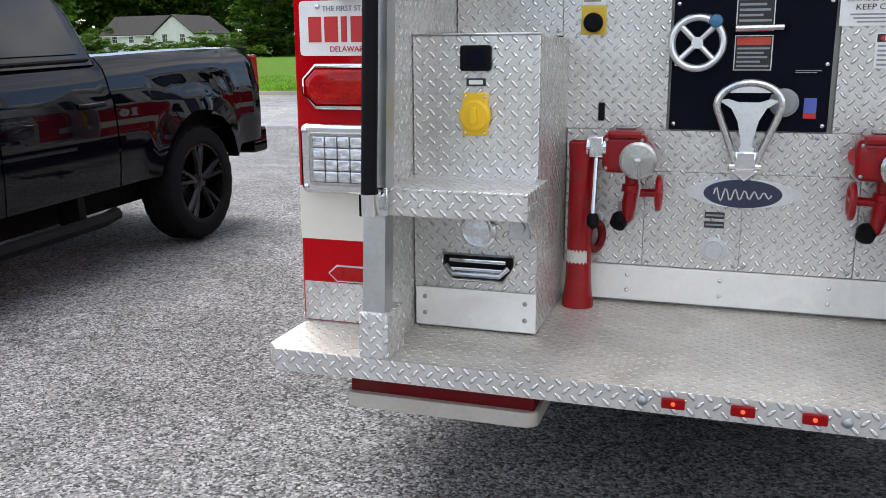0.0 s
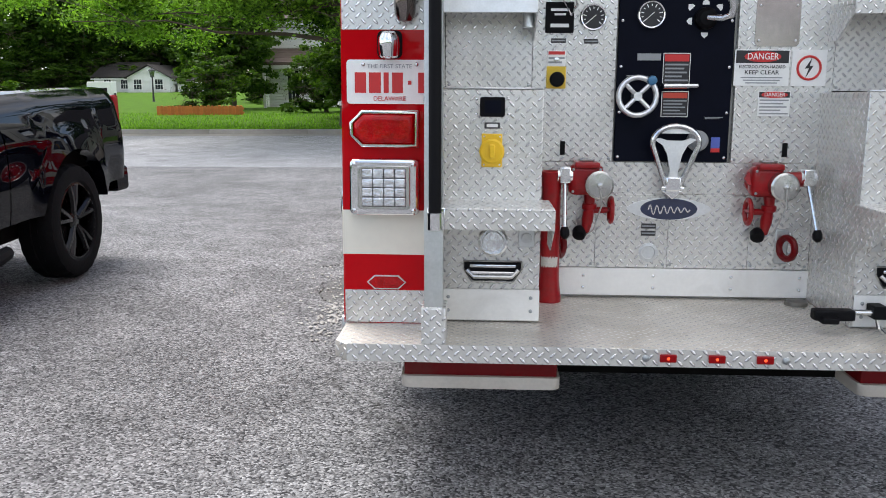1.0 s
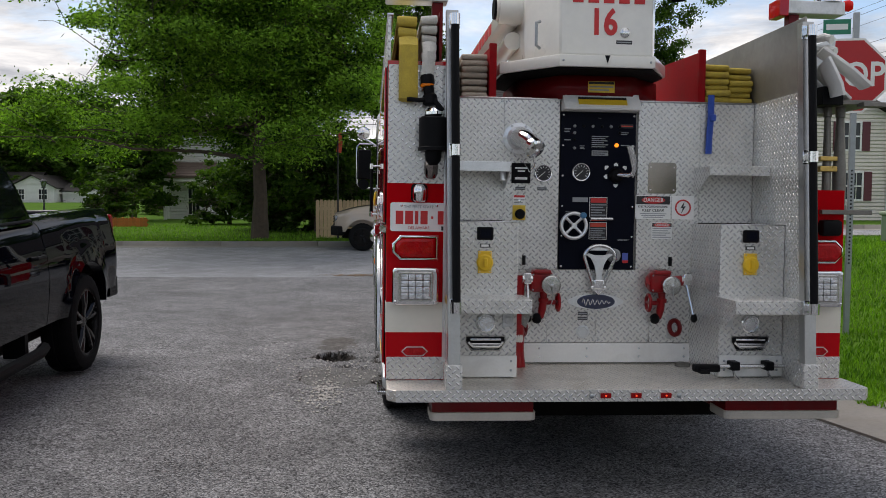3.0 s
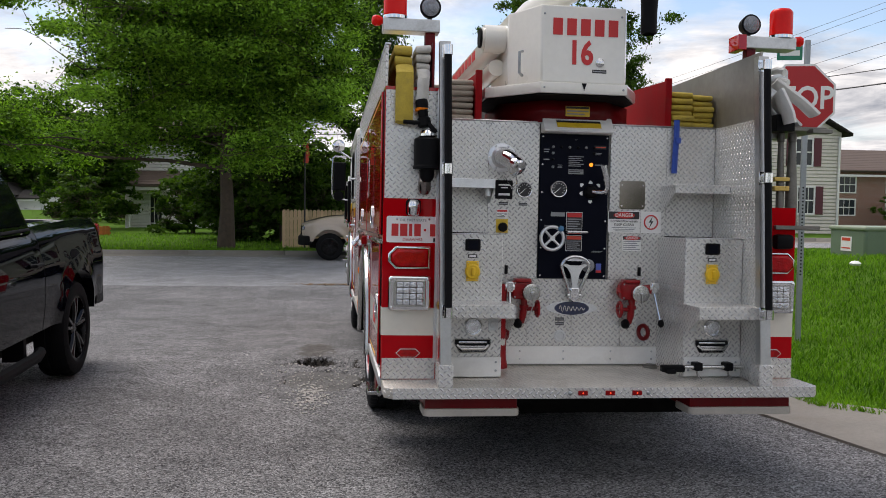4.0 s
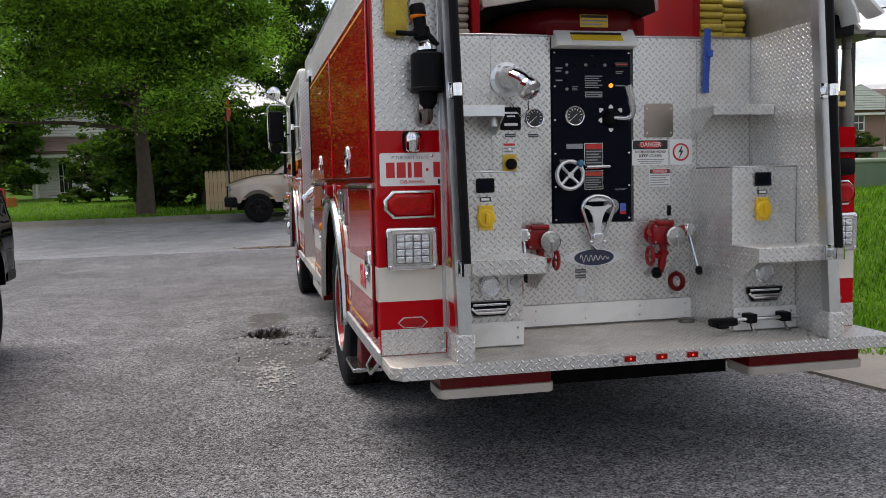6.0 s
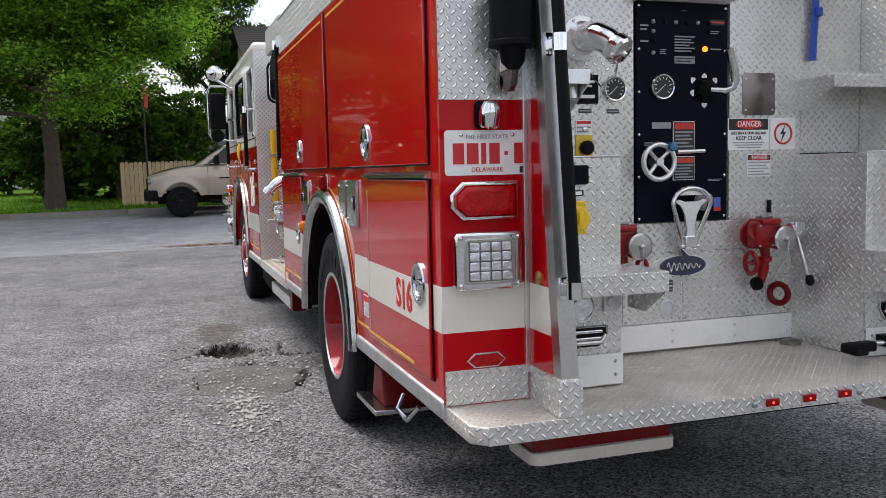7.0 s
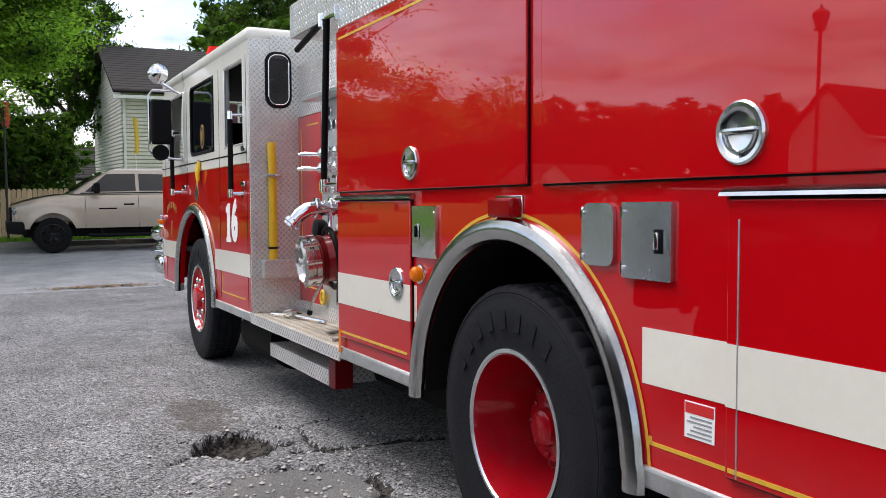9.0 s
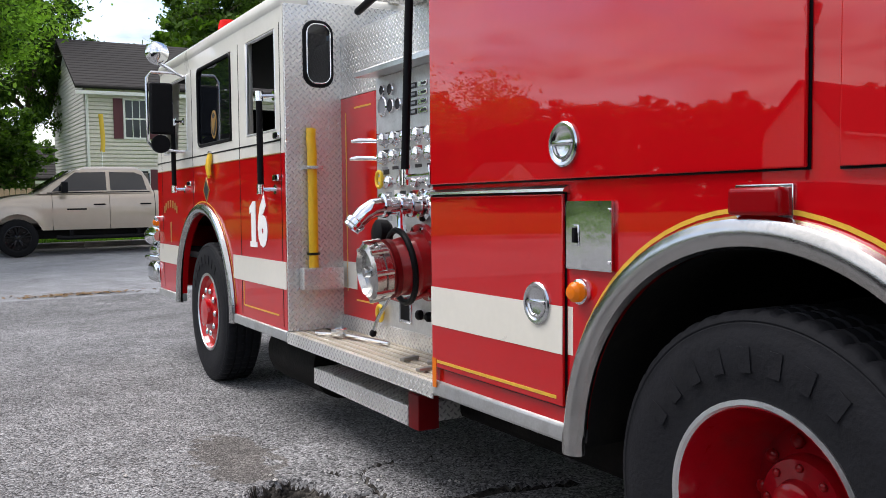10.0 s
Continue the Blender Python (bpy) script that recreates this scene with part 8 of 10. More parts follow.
    add_lathe(bm, [(0.06, 0), (0.075, 0.02), (0.075, 0.07), (0.06, 0.08), (0.002, 0.085)], c0, (-1, 0.1, 0.05), 16)
    part("relief_valve", bm, BLACK, m_)
    bm = bmesh.new()
    add_tube(bm, [(BAY - 0.20, 4.50, 0.93), (BAY - 0.24, 4.58, 0.80), (BAY - 0.25, 4.62, 0.72)], 0.010, 8)
    part("bleeder_lever", bm, STEEL, m_)
    bm = bmesh.new()
    add_lathe(bm, [(0.010, 0), (0.018, 0.012), (0.018, 0.03), (0.006, 0.04)], (BAY - 0.25, 4.615, 0.735), (0, 0.3, -1), 12)
    part("lever_knob", bm, BLACK, m_)
    bm = bmesh.new()
    add_box(bm, BAY - 0.03, BAY - 0.006, 4.20, 4.34, 1.0, 1.22, 0.01)
    part("valve_box", bm, BLACK, m_)
    bm = bmesh.new()
    add_tube(bm, [(BAY - 0.06, 4.9, 0.95), (BAY - 0.10, 4.75, 0.89), (BAY - 0.10, 4.55, 0.88), (BAY - 0.06, 4.35, 0.94)], 0.018, 8)
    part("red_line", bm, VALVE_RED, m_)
    # grab rails at the bay's rear edge
    g = sub("grab_rail", engine)
    bm = bmesh.new()
    add_cyl(bm, (L + 0.01, 4.06, 1.50), (L + 0.01, 3.99, 2.40), 0.019, seg=14)
    part("grip", bm, BLACK, g, "black grip")
    bm = bmesh.new()
    add_cyl(bm, (L + 0.02, 4.06, 2.41), (L + 0.05, 4.62, 2.34), 0.019, seg=14)
    part("grip", bm, BLACK, g)
    for p0, p1_ in (((L + 0.01, 3.79, 1.50), (L + 0.01, 4.06, 1.495)), ((L + 0.01, 3.79, 2.40), (L + 0.01, 4.06, 2.41))):
        bm = bmesh.new()
        add_cyl(bm, p0, p1_, 0.012, seg=10)
        add_cyl(bm, (p1_[0], p1_[1], p1_[2] - 0.035), (p1_[0], p1_[1], p1_[2] + 0.035), 0.024, seg=12)
        add_box(bm, p0[0] - 0.03, p0[0] + 0.03, 3.786, 3.797, p0[2] - 0.04, p0[2] + 0.04, 0.003)
        part("rail_bracket", bm, CHROME, g)


def cab_wall(s):
    """One side of the cab: lower skin with the wheel arch, pillars, and a header, so that the windows are real openings."""
    xo, xi = (L, L + 0.05) if s < 0 else (RR - 0.03, RR - 0.08)
    a, b = sorted((xo, xi))
    w = sub("cab_side", engine)
    bm = bmesh.new()
    add_prism(bm, [(CAB0, 0.62), (6.66, 0.62)] + arc(7.43, 0.56, 0.76, 175, 5, 26) + [(8.24, 0.62), (CAB1 - 0.02, 0.62), (CAB1 - 0.02, 1.69), (CAB0, 1.69)], "x", a, b)
    part("lower_skin", bm, RED, w, "red lower cab skin")
    bm = bmesh.new()
    add_prism(bm, [(CAB0, 1.692), (CAB1 - 0.02, 1.692), (CAB1 - 0.03, 1.83), (CAB0, 1.83)], "x", a, b)
    part("belt_skin", bm, WHITE, w, "white belt skin")
    for y0, y1, y2, y3 in ((CAB0, 5.715, 5.715, CAB0), (6.30, 6.62, 6.62, 6.30), (7.52, 7.86, 7.86, 7.52), (8.74, CAB1 - 0.03, CAB1 - 0.18, 8.62)):
        bm = bmesh.new()
        add_prism(bm, [(y0, 1.83), (y1, 1.83), (y2, 2.45), (y3, 2.45)], "x", a, b)
        part("pillar", bm, WHITE, w)
    bm = bmesh.new()
    add_prism(bm, [(CAB0, 2.45), (CAB1 - 0.18, 2.45), (CAB1 - 0.22, 2.56), (CAB0, 2.56)], "x", a, b)
    part("header", bm, WHITE, w)
    if s > 0:
        # opaque dark sheet across the far-side openings, added to keep the cab dark
        bm = bmesh.new()
        add_box(bm, a + 0.012, a + 0.02, CAB0 + 0.02, CAB1 - 0.2, 1.82, 2.46)
        part("side_window", bm, DARK_GLASS, w, "dark side window")
        return
    # middle window, drop windows, gaskets
    for y0, y1, fixed in ((6.62, 7.52, True),):
        bm = bmesh.new()
        add_prism(bm, rounded(y0 - 0.005, y1 + 0.005, 1.83, 2.452, 0.05), "x", L + 0.010, L + 0.020)
        part("side_window", bm, DARK_GLASS, w, "dark side window")
        bm = bmesh.new()
        add_tube(bm, [(L + 0.002, y, z) for y, z in rounded(y0 + 0.012, y1 - 0.012, 1.845, 2.438, 0.05, 6)], 0.013, 6, loop=True)
        part("window_gasket", bm, BLACK, w)
    bm = bmesh.new()
    ring = [(math.cos(t), math.sin(t)) for t in np.linspace(0, 2 * math.pi, 20, endpoint=False)]
    add_prism(bm, [(7.10 + p * 0.075, 1.985 + q * 0.105) for p, q in ring], "x", L + 0.007, L + 0.0095)
    cr = part("crest", bm, DULL_GOLD, w, "dull gold oval crest decal")
    bm = bmesh.new()
    add_prism(bm, [(7.10 + p * 0.058, 1.985 + q * 0.085) for p, q in ring], "x", L + 0.005, L + 0.0072)
    part("crest_field", bm, LABEL_BLACK, cr)
    bm = bmesh.new()
    add_prism(bm, [(7.10 + p * 0.040, 1.985 + q * 0.055) for p, q in ((-1, 1), (-1, -0.1), (0, -1.2), (1, -0.1), (1, 1), (0, 0.75))], "x", L + 0.003, L + 0.0052)
    part("crest_shield", bm, DULL_GOLD, cr)
    for y0, y1 in ((5.715, 6.30), (7.86, 8.70)):
        bm = bmesh.new()
        add_tube(bm, [(L + 0.008, y, z) for y, z in ((y0 + 0.01, 1.84), (y1 - 0.01, 1.84), (y1 - 0.03, 2.44), (y0 + 0.01, 2.44))], 0.010, 6, loop=True)
        part("window_channel", bm, ALU, w)
    # door seams
    for y, z0 in ((6.455, 0.64), (7.70, 1.32), (CAB0 + 0.06, 0.64), (8.80, 0.64)):
        bm = bmesh.new()
        add_box(bm, L - 0.0015, L + 0.001, y - 0.004, y + 0.004, z0, 2.47)
        part("door_seam", bm, BLACK, w)
    bm = bmesh.new()
    add_box(bm, L - 0.003, L, CAB0 + 0.06, CAB1 - 0.03, 1.689, 1.695)
    part("belt_line", bm, DULL_GOLD, w)
    bm = bmesh.new()
    add_box(bm, L - 0.0025, L, CAB0 + 0.06, CAB1 - 0.03, 1.765, 1.775)
    part("belt_line", bm, BLACK, w)
    for y0, y1 in ((CAB0, 6.645), (8.20, CAB1 - 0.02)):
        bm = bmesh.new()
        add_box(bm, L - 0.0022, L, y0, y1, 0.868, 1.035)
        part("reflective_band", bm, CREAM, w)
        bm = bmesh.new()
        add_box(bm, L - 0.014, L + 0.05, y0, y1, 0.555, 0.618, 0.006)
        part("sill_trim", bm, ALU_DULL, w)
    bm = bmesh.new()
    add_box(bm, L - 0.002, L, 5.72, 6.42, 0.695, 0.705)
    add_box(bm, L - 0.002, L, 6.41, 6.42, 0.695, 0.86)
    part("pinstripe", bm, GOLD, w)
    bm = bmesh.new()
    path = [(L - 0.010, 6.650, 0.55)] + [(L - 0.010, y, z) for y, z in arc(7.43, 0.575, 0.785, 176, 4, 30)] + [(L - 0.010, 8.21, 0.55)]
    add_tube(bm, path, 0.04, 10, flat=(0.038, 0.03, (1, 0, 0)))
    part("fender_ring", bm, POST_STEEL, w, "polished steel wheel-arch ring")
    bm = bmesh.new()
    o, i_ = arc(7.43, 0.575, 0.842, 172, 8, 30), arc(7.43, 0.575, 0.832, 172, 8, 30)
    va, vb = [bm.verts.new((L - 0.0016, *p)) for p in o], [bm.verts.new((L - 0.0016, *p)) for p in i_]
    for k in range(len(o) - 1):
        bm.faces.new((va[k], va[k + 1], vb[k + 1], vb[k]))
    part("pinstripe", bm, GOLD, w)
    SIDE = Euler((radians(90), 0, radians(-90))).to_matrix().to_4x4()
    bm = bmesh.new()
    one = [(0.045, 0.15), (0.045, -0.115), (0.072, -0.115), (0.072, -0.15), (-0.072, -0.15), (-0.072, -0.115), (-0.045, -0.115), (-0.045, 0.085), (-0.078, 0.068), (-0.078, 0.112), (-0.01, 0.15)]
    add_prism(bm, [(6.175 - a_, 1.255 + b_) for a_, b_ in one], "x", L - 0.0045, L - 0.0015)
    part("unit_digit", bm, LABEL_WHITE, w, "white digit 1")
    lettering("unit_digit", "6", 0.285, LABEL_WHITE, w, Matrix.Translation((L - 0.003, 5.995, 1.255)) @ SIDE, 0.86, 0.0015, "white digit 6", 0.024)
    # gold emblem and arched word, drawn plain
    bm = bmesh.new()
    add_prism(bm, [(7.40, 1.50), (7.31, 1.60), (7.22, 1.50), (7.31, 1.40)], "x", L - 0.003, L, 0.0)
    em = part("emblem", bm, DULL_GOLD, w, "gold and black diamond emblem")
    bm = bmesh.new()
    add_prism(bm, [(7.38, 1.50), (7.31, 1.578), (7.24, 1.50), (7.31, 1.422)], "x", L - 0.0045, L - 0.0025, 0.0)
    part("emblem_field", bm, LABEL_BLACK, em)
    for k in range(7):
        bm = bmesh.new()
        a = radians(150 - k * 20)
        yy, zz = 8.50 - math.cos(a) * -0.26, 1.30 + math.sin(a) * 0.10
        add_box(bm, L - 0.003, L, yy - 0.019, yy + 0.019, zz - 0.032, zz + 0.032)
        part("word_bar", bm, DULL_GOLD, w)
    bm = bmesh.new()
    add_box(bm, L - 0.003, L, 8.485, 8.52, 1.06, 1.24)
    part("numeral_bar", bm, DULL_GOLD, w)
    # grab rails and door handles
    for y, z0, z1 in ((8.03, 1.52, 2.08), (5.80, 1.475, 2.045)):
        g = sub("grab_rail", w)
        bm = bmesh.new()
        add_cyl(bm, (L - 0.075, y, z0), (L - 0.075, y, z1), 0.020, seg=12)
        part("grip", bm, BLACK, g, "black grip")
        for z in (z0, z1):
            bm = bmesh.new()
            add_cyl(bm, (L - 0.075, y, z - 0.03), (L - 0.075, y, z + 0.03), 0.025, seg=12)
            add_cyl(bm, (L - 0.075, y, z), (L, y - 0.06, z), 0.012, seg=8)
            add_lathe(bm, [(0.03, 0), (0.03, 0.006)], (L, y - 0.06, z), (-1, 0, 0), 12)
            part("rail_bracket", bm, CHROME, g)
    for y, z in ((5.70, 1.545), (7.78, 1.56), (5.68, 1.80)):
        bm = bmesh.new()
        add_box(bm, L - 0.02, L, y - 0.05, y + 0.05, z - 0.02, z + 0.02, 0.006)
        part("door_handle", bm, CHROME, w)


def build_cab():
    cab_wall(-1)
    cab_wall(1)
    c = sub("cab", engine)
    # rear wall with a slot window
    bm = bmesh.new()
    x0, x1, z1 = L + 0.002, 1.27, 2.60
    add_box(bm, x0, -1.115, CAB0 - 0.02, CAB0 - 0.001, 0.618, z1 - 0.03, 0.003)
    add_box(bm, -0.995, x1, CAB0 - 0.02, CAB0 - 0.001, 0.618, z1 - 0.001, 0.003)
    add_box(bm, -1.115, -0.995, CAB0 - 0.02, CAB0 - 0.001, 0.618, 2.125, 0.0)
    add_box(bm, -1.115, -0.995, CAB0 - 0.02, CAB0 - 0.001, 2.445, z1, 0.0)
    part("rear_wall", bm, TREAD, c, "tread-plate cab rear wall")
    bm = bmesh.new()
    add_prism(bm, rounded(-1.142, -0.968, 2.096, 2.474, 0.06), "y", CAB0 - 0.028, CAB0 - 0.0205)
    part("slot_window", bm, DARK_GLASS, c, "dark slot window")
    bm = bmesh.new()
    add_tube(bm, [(x, CAB0 - 0.022, z) for x, z in rounded(-1.140, -0.970, 2.098, 2.472, 0.065, 6)], 0.014, 8, loop=True)
    part("window_gasket", bm, BLACK, c)
    bm = bmesh.new()
    add_tube(bm, [(x, CAB0 - 0.034, z) for x, z in rounded(-1.130, -0.980, 2.108, 2.462, 0.06, 6)], 0.004, 6, loop=True)
    part("window_trim", bm, CHROME, c)
    # roof with rounded edges, front, glass, floor
    bm = bmesh.new()
    add_box(bm, L - 0.015, 1.285, CAB0 - 0.001, CAB1 - 0.16, 2.545, 2.66, 0.05, 4)
    part("roof", bm, WHITE, c, "white cab roof")
    bm = bmesh.new()
    add_box(bm, L + 0.055, 1.215, CAB0 + 0.005, CAB1 - 0.25, 2.50, 2.54)
    part("headliner", bm, CAB_DARK, c)
    bm = bmesh.new()
    add_box(bm, L + 0.055, 1.215, CAB0 + 0.002, CAB0 + 0.012, 1.0, 2.5)
    part("cab_lining", bm, CAB_DARK, c)
    bm = bmesh.new()
    add_box(bm, L + 0.01, 1.26, CAB1 - 0.05, CAB1, 0.62, 1.69, 0.02)
    part("nose", bm, RED, c)
    bm = bmesh.new()
    add_prism(bm, [(CAB1 - 0.05, 1.69), (CAB1 - 0.01, 1.69), (CAB1 - 0.20, 2.56), (CAB1 - 0.24, 2.56)], "x", L + 0.05, -1.10)
    part("screen_pillar", bm, WHITE, c)
    bm = bmesh.new()
    add_prism(bm, [(CAB1 - 0.05, 1.69), (CAB1 - 0.01, 1.69), (CAB1 - 0.20, 2.56), (CAB1 - 0.24, 2.56)], "x", 1.10, 1.22)
    part("screen_pillar", bm, WHITE, c)
    bm = bmesh.new()
    add_box(bm, L + 0.05, 1.22, CAB0, CAB1 - 0.05, 0.95, 1.0)
    part("cab_floor", bm, CAB_DARK, c)
    bm = bmesh.new()
    add_box(bm, -1.0, 1.0, 8.35, 8.9, 1.2, 1.78, 0.05)
    part("dashboard", bm, CAB_DARK, c)
    for x in (-0.75, 0.55):
        bm = bmesh.new()
        add_box(bm, x - 0.25, x + 0.25, 7.55, 8.05, 1.15, 1.45, 0.05)
        add_box(bm, x - 0.25, x + 0.25, 7.42, 7.58, 1.4, 2.15, 0.05)
        part("cab_seat", bm, CAB_DARK, c)
    bm = bmesh.new()
    add_box(bm, -0.5, 0.5, 5.7, 7.3, 1.0, 1.75, 0.05)
    part("engine_cover", bm, CAB_DARK, c)
    bm = bmesh.new()
    add_box(bm, -1.15, -0.62, 5.62, 5.8, 1.3, 2.1, 0.05)
    part("cab_seat", bm, CAB_DARK, c)
    # front bumper, marker, headlamp, roof beacon
    bm = bmesh.new()
    add_box(bm, L - 0.05, 1.30, CAB1, CAB1 + 0.32, 0.66, 0.86, 0.05, 3)
    part("front_bumper", bm, CHROME, c)
    bm = bmesh.new()
    add_tube(bm, [(L - 0.005, CAB1 - 0.02, 0.905), (L - 0.05, CAB1 + 0.10, 0.91), (L - 0.075, CAB1 + 0.22, 0.90), (L - 0.05, CAB1 + 0.30, 0.885)], 0.016, 10)
    part("bumper_rail", bm, CHROME, c)
    for z, r, out in ((1.10, 0.088, 0.28), (0.965, 0.05, 0.22)):
        hl = sub("headlamp", c)
        bm = bmesh.new()
        add_lathe(bm, [(r * 0.55, 0), (r * 0.85, out * 0.3), (r, out * 0.6), (r, out * 0.92), (r * 0.9, out)], (L + 0.0, CAB1 - 0.01, z), (0, 1, 0), 24)
        part("lamp_shell", bm, CHROME, hl)
        bm = bmesh.new()
        add_lathe(bm, [(r * 0.88, out * 0.97), (r * 0.6, out * 1.05), (0.002, out * 1.09)], (L + 0.0, CAB1 - 0.01, z), (0, 1, 0), 24)
        part("lamp_lens", bm, LENS, hl)
    bm = bmesh.new()
    add_lathe(bm, [(0.030, 0), (0.034, 0.02), (0.028, 0.05), (0.002, 0.06)], (L + 0.02, CAB1 + 0.08, 1.225), (-1, 0.2, 0.1), 16)
    part("turn_lamp", bm, AMBER_LENS, c, "amber turn lamp")
    bm = bmesh.new()
    add_lathe(bm, [(0.022, 0), (0.026, 0.02), (0.020, 0.045), (0.002, 0.05)], (L + 0.0, CAB1 - 0.03, 1.262), (-1, 0, 0.2), 14)
    part("corner_lamp", bm, CHROME, c)
    bm = bmesh.new()
    add_lathe(bm, [(0.075, 0), (0.072, 0.07), (0.058, 0.115), (0.002, 0.12)], (-1.14, 7.10, 2.645), (0, 0, 1), 22)
    part("roof_beacon", bm, BEACON_RED, c, "red roof beacon")
    # mirror on its frame, spotlight
    m_ = sub("mirror", engine)
    y = 7.93
    bm = bmesh.new()
    pts = [(L, y, 2.44), (L - 0.05, y + 0.03, 2.47), (L - 0.25, y + 0.06, 2.475), (L - 0.285, y + 0.07, 2.43), (L - 0.285, y + 0.07, 1.91), (L - 0.25, y + 0.06, 1.86), (L - 0.05, y + 0.02, 1.83), (L, y, 1.83)]
    add_tube(bm, pts, 0.012, 8)
    part("mirror_frame", bm, STEEL, m_)
    bm = bmesh.new()
    add_box(bm, L - 0.268, L - 0.085, y + 0.02, y + 0.09, 1.97, 2.39, 0.02, 3)
    part("mirror_shell", bm, BLACK, m_, "black mirror shell")
    bm = bmesh.new()
    add_box(bm, L - 0.258, L - 0.095, y + 0.012, y + 0.0195, 1.985, 2.375, 0.003)
    part("mirror_glass", bm, BLACK, m_)
    bm = bmesh.new()
    add_lathe(bm, [(0.075, 0), (0.075, 0.04), (0.045, 0.06)], (L - 0.19, y + 0.02, 1.89), (0, 1, 0), 22)
    part("round_mirror", bm, BLACK, m_)
    bm = bmesh.new()
    add_lathe(bm, [(0.094, 0.0), (0.094, 0.02), (0.08, 0.066), (0.042, 0.098), (0.002, 0.108)], (L - 0.20, y + 0.07, 2.63), (0.15, -1, 0.05), 24)
    add_cyl(bm, (L - 0.18, y + 0.05, 2.55), (L - 0.05, y + 0.03, 2.47), 0.016)
    part("spotlight", bm, CHROME, m_, "chrome spotlight")
    # yellow gloves on the door latch
    bm = bmesh.new()
    for dy, tip in ((-0.024, 1.605), (0.0, 1.585), (0.024, 1.61)):
        add_tube(bm, [(L - 0.016, 7.14 + dy * 0.5, 1.765), (L - 0.026, 7.14 + dy * 0.8, 1.71), (L - 0.030, 7.14 + dy, 1.665), (L - 0.026, 7.14 + dy * 1.25, tip)], [0.014, 0.017, 0.016, 0.010], 8)
    solid("work_glove", bm, YELLOW, "yellow work gloves hung on the cab door", "gloves", LEVEL)
    bm = bmesh.new()
    add_cyl(bm, (L - 0.002, 7.14, 1.775), (L - 0.03, 7.14, 1.775), 0.012)
    part("latch_hook", bm, STEEL, c)
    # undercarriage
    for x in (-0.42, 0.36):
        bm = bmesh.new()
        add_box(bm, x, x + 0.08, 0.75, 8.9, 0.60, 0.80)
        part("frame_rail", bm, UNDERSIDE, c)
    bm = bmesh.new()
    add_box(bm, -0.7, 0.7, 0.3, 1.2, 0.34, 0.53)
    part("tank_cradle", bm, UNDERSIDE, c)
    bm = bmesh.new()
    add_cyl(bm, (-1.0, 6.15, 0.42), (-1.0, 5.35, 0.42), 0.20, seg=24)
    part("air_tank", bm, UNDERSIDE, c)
    # unseen blocks, and the axle below, added to keep light out underneath
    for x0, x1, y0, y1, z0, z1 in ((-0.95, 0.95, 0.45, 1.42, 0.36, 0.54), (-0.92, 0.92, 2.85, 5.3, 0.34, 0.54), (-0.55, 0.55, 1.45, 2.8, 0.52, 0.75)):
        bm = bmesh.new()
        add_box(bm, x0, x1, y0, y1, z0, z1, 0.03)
        part("light_block", bm, UNDERSIDE, c)
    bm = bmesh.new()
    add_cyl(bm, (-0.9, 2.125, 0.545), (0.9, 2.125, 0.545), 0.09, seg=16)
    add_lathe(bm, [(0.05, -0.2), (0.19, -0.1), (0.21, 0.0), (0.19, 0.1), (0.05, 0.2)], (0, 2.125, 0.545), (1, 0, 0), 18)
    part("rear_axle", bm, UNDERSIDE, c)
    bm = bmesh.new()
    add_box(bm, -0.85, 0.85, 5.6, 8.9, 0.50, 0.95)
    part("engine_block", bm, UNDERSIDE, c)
    # axe in its pocket on the cab's rear wall
    ax = thing("axe", "axe with a yellow handle clipped to the cab wall", "axe", LEVEL)
    bm = bmesh.new()
    add_tube(bm, [(-1.118, CAB0 - 0.055, 1.0), (-1.118, CAB0 - 0.055, 1.40), (-1.120, CAB0 - 0.058, 1.70), (-1.123, CAB0 - 0.050, 1.78), (-1.118, CAB0 - 0.045, 1.835)], 0.02, 10, flat=(0.017, 0.030, (1, 0, 0)))
    part("handle", bm, YELLOW, ax, "yellow fibreglass handle")
    bm = bmesh.new()
    add_box(bm, -1.152, -1.086, CAB0 - 0.075, CAB0 - 0.034, 1.075, 1.09, 0.002)
    part("handle_band", bm, BLACK, ax)
    bm = bmesh.new()
    add_box(bm, -1.20, -0.94, CAB0 - 0.10, CAB0 - 0.021, 0.87, 1.0, 0.004)
    part("axe_pocket", bm, TREAD, c)
    bm = bmesh.new()
    add_box(bm, -1.165, -1.06, CAB0 - 0.09, CAB0 - 0.021, 1.59, 1.612, 0.004)
    part("axe_clip", bm, STEEL, c)
    # tools lying on the running board
    tl = thing("hydrant_wrench", "steel hydrant wrench lying on the running board", "wrench", LEVEL)
    bm = bmesh.new()
    add_tube(bm, [(-1.20, 5.30, 0.636), (-1.10, 5.12, 0.640), (-1.02, 4.72, 0.636)], 0.012, 8)
    part("bar", bm, STEEL, tl)
    bm = bmesh.new()
    add_lathe(bm, [(0.045, 0), (0.05, 0.01), (0.05, 0.028), (0.04, 0.034), (0.025, 0.034), (0.022, 0.01)], (-1.12, 5.15, 0.642), (0, 0, 1), 8)
    part("socket", bm, STEEL, tl)
    for (x, y), a in zip(((-1.12, 4.30), (-1.06, 4.12), (-1.18, 4.02)), (20, -30, 10)):
        bm = bmesh.new()
        add_box(bm, -0.055, 0.055, -0.016, 0.016, 0, 0.016, 0.004)
        bmesh.ops.transform(bm, verts=bm.verts[:], matrix=pose(x, y, 0.622, 0, 0, a))
        solid("wheel_wedge", bm, ALU_STAINED, "small worn steel block on the running board", "block", LEVEL, "blocks on the running board")
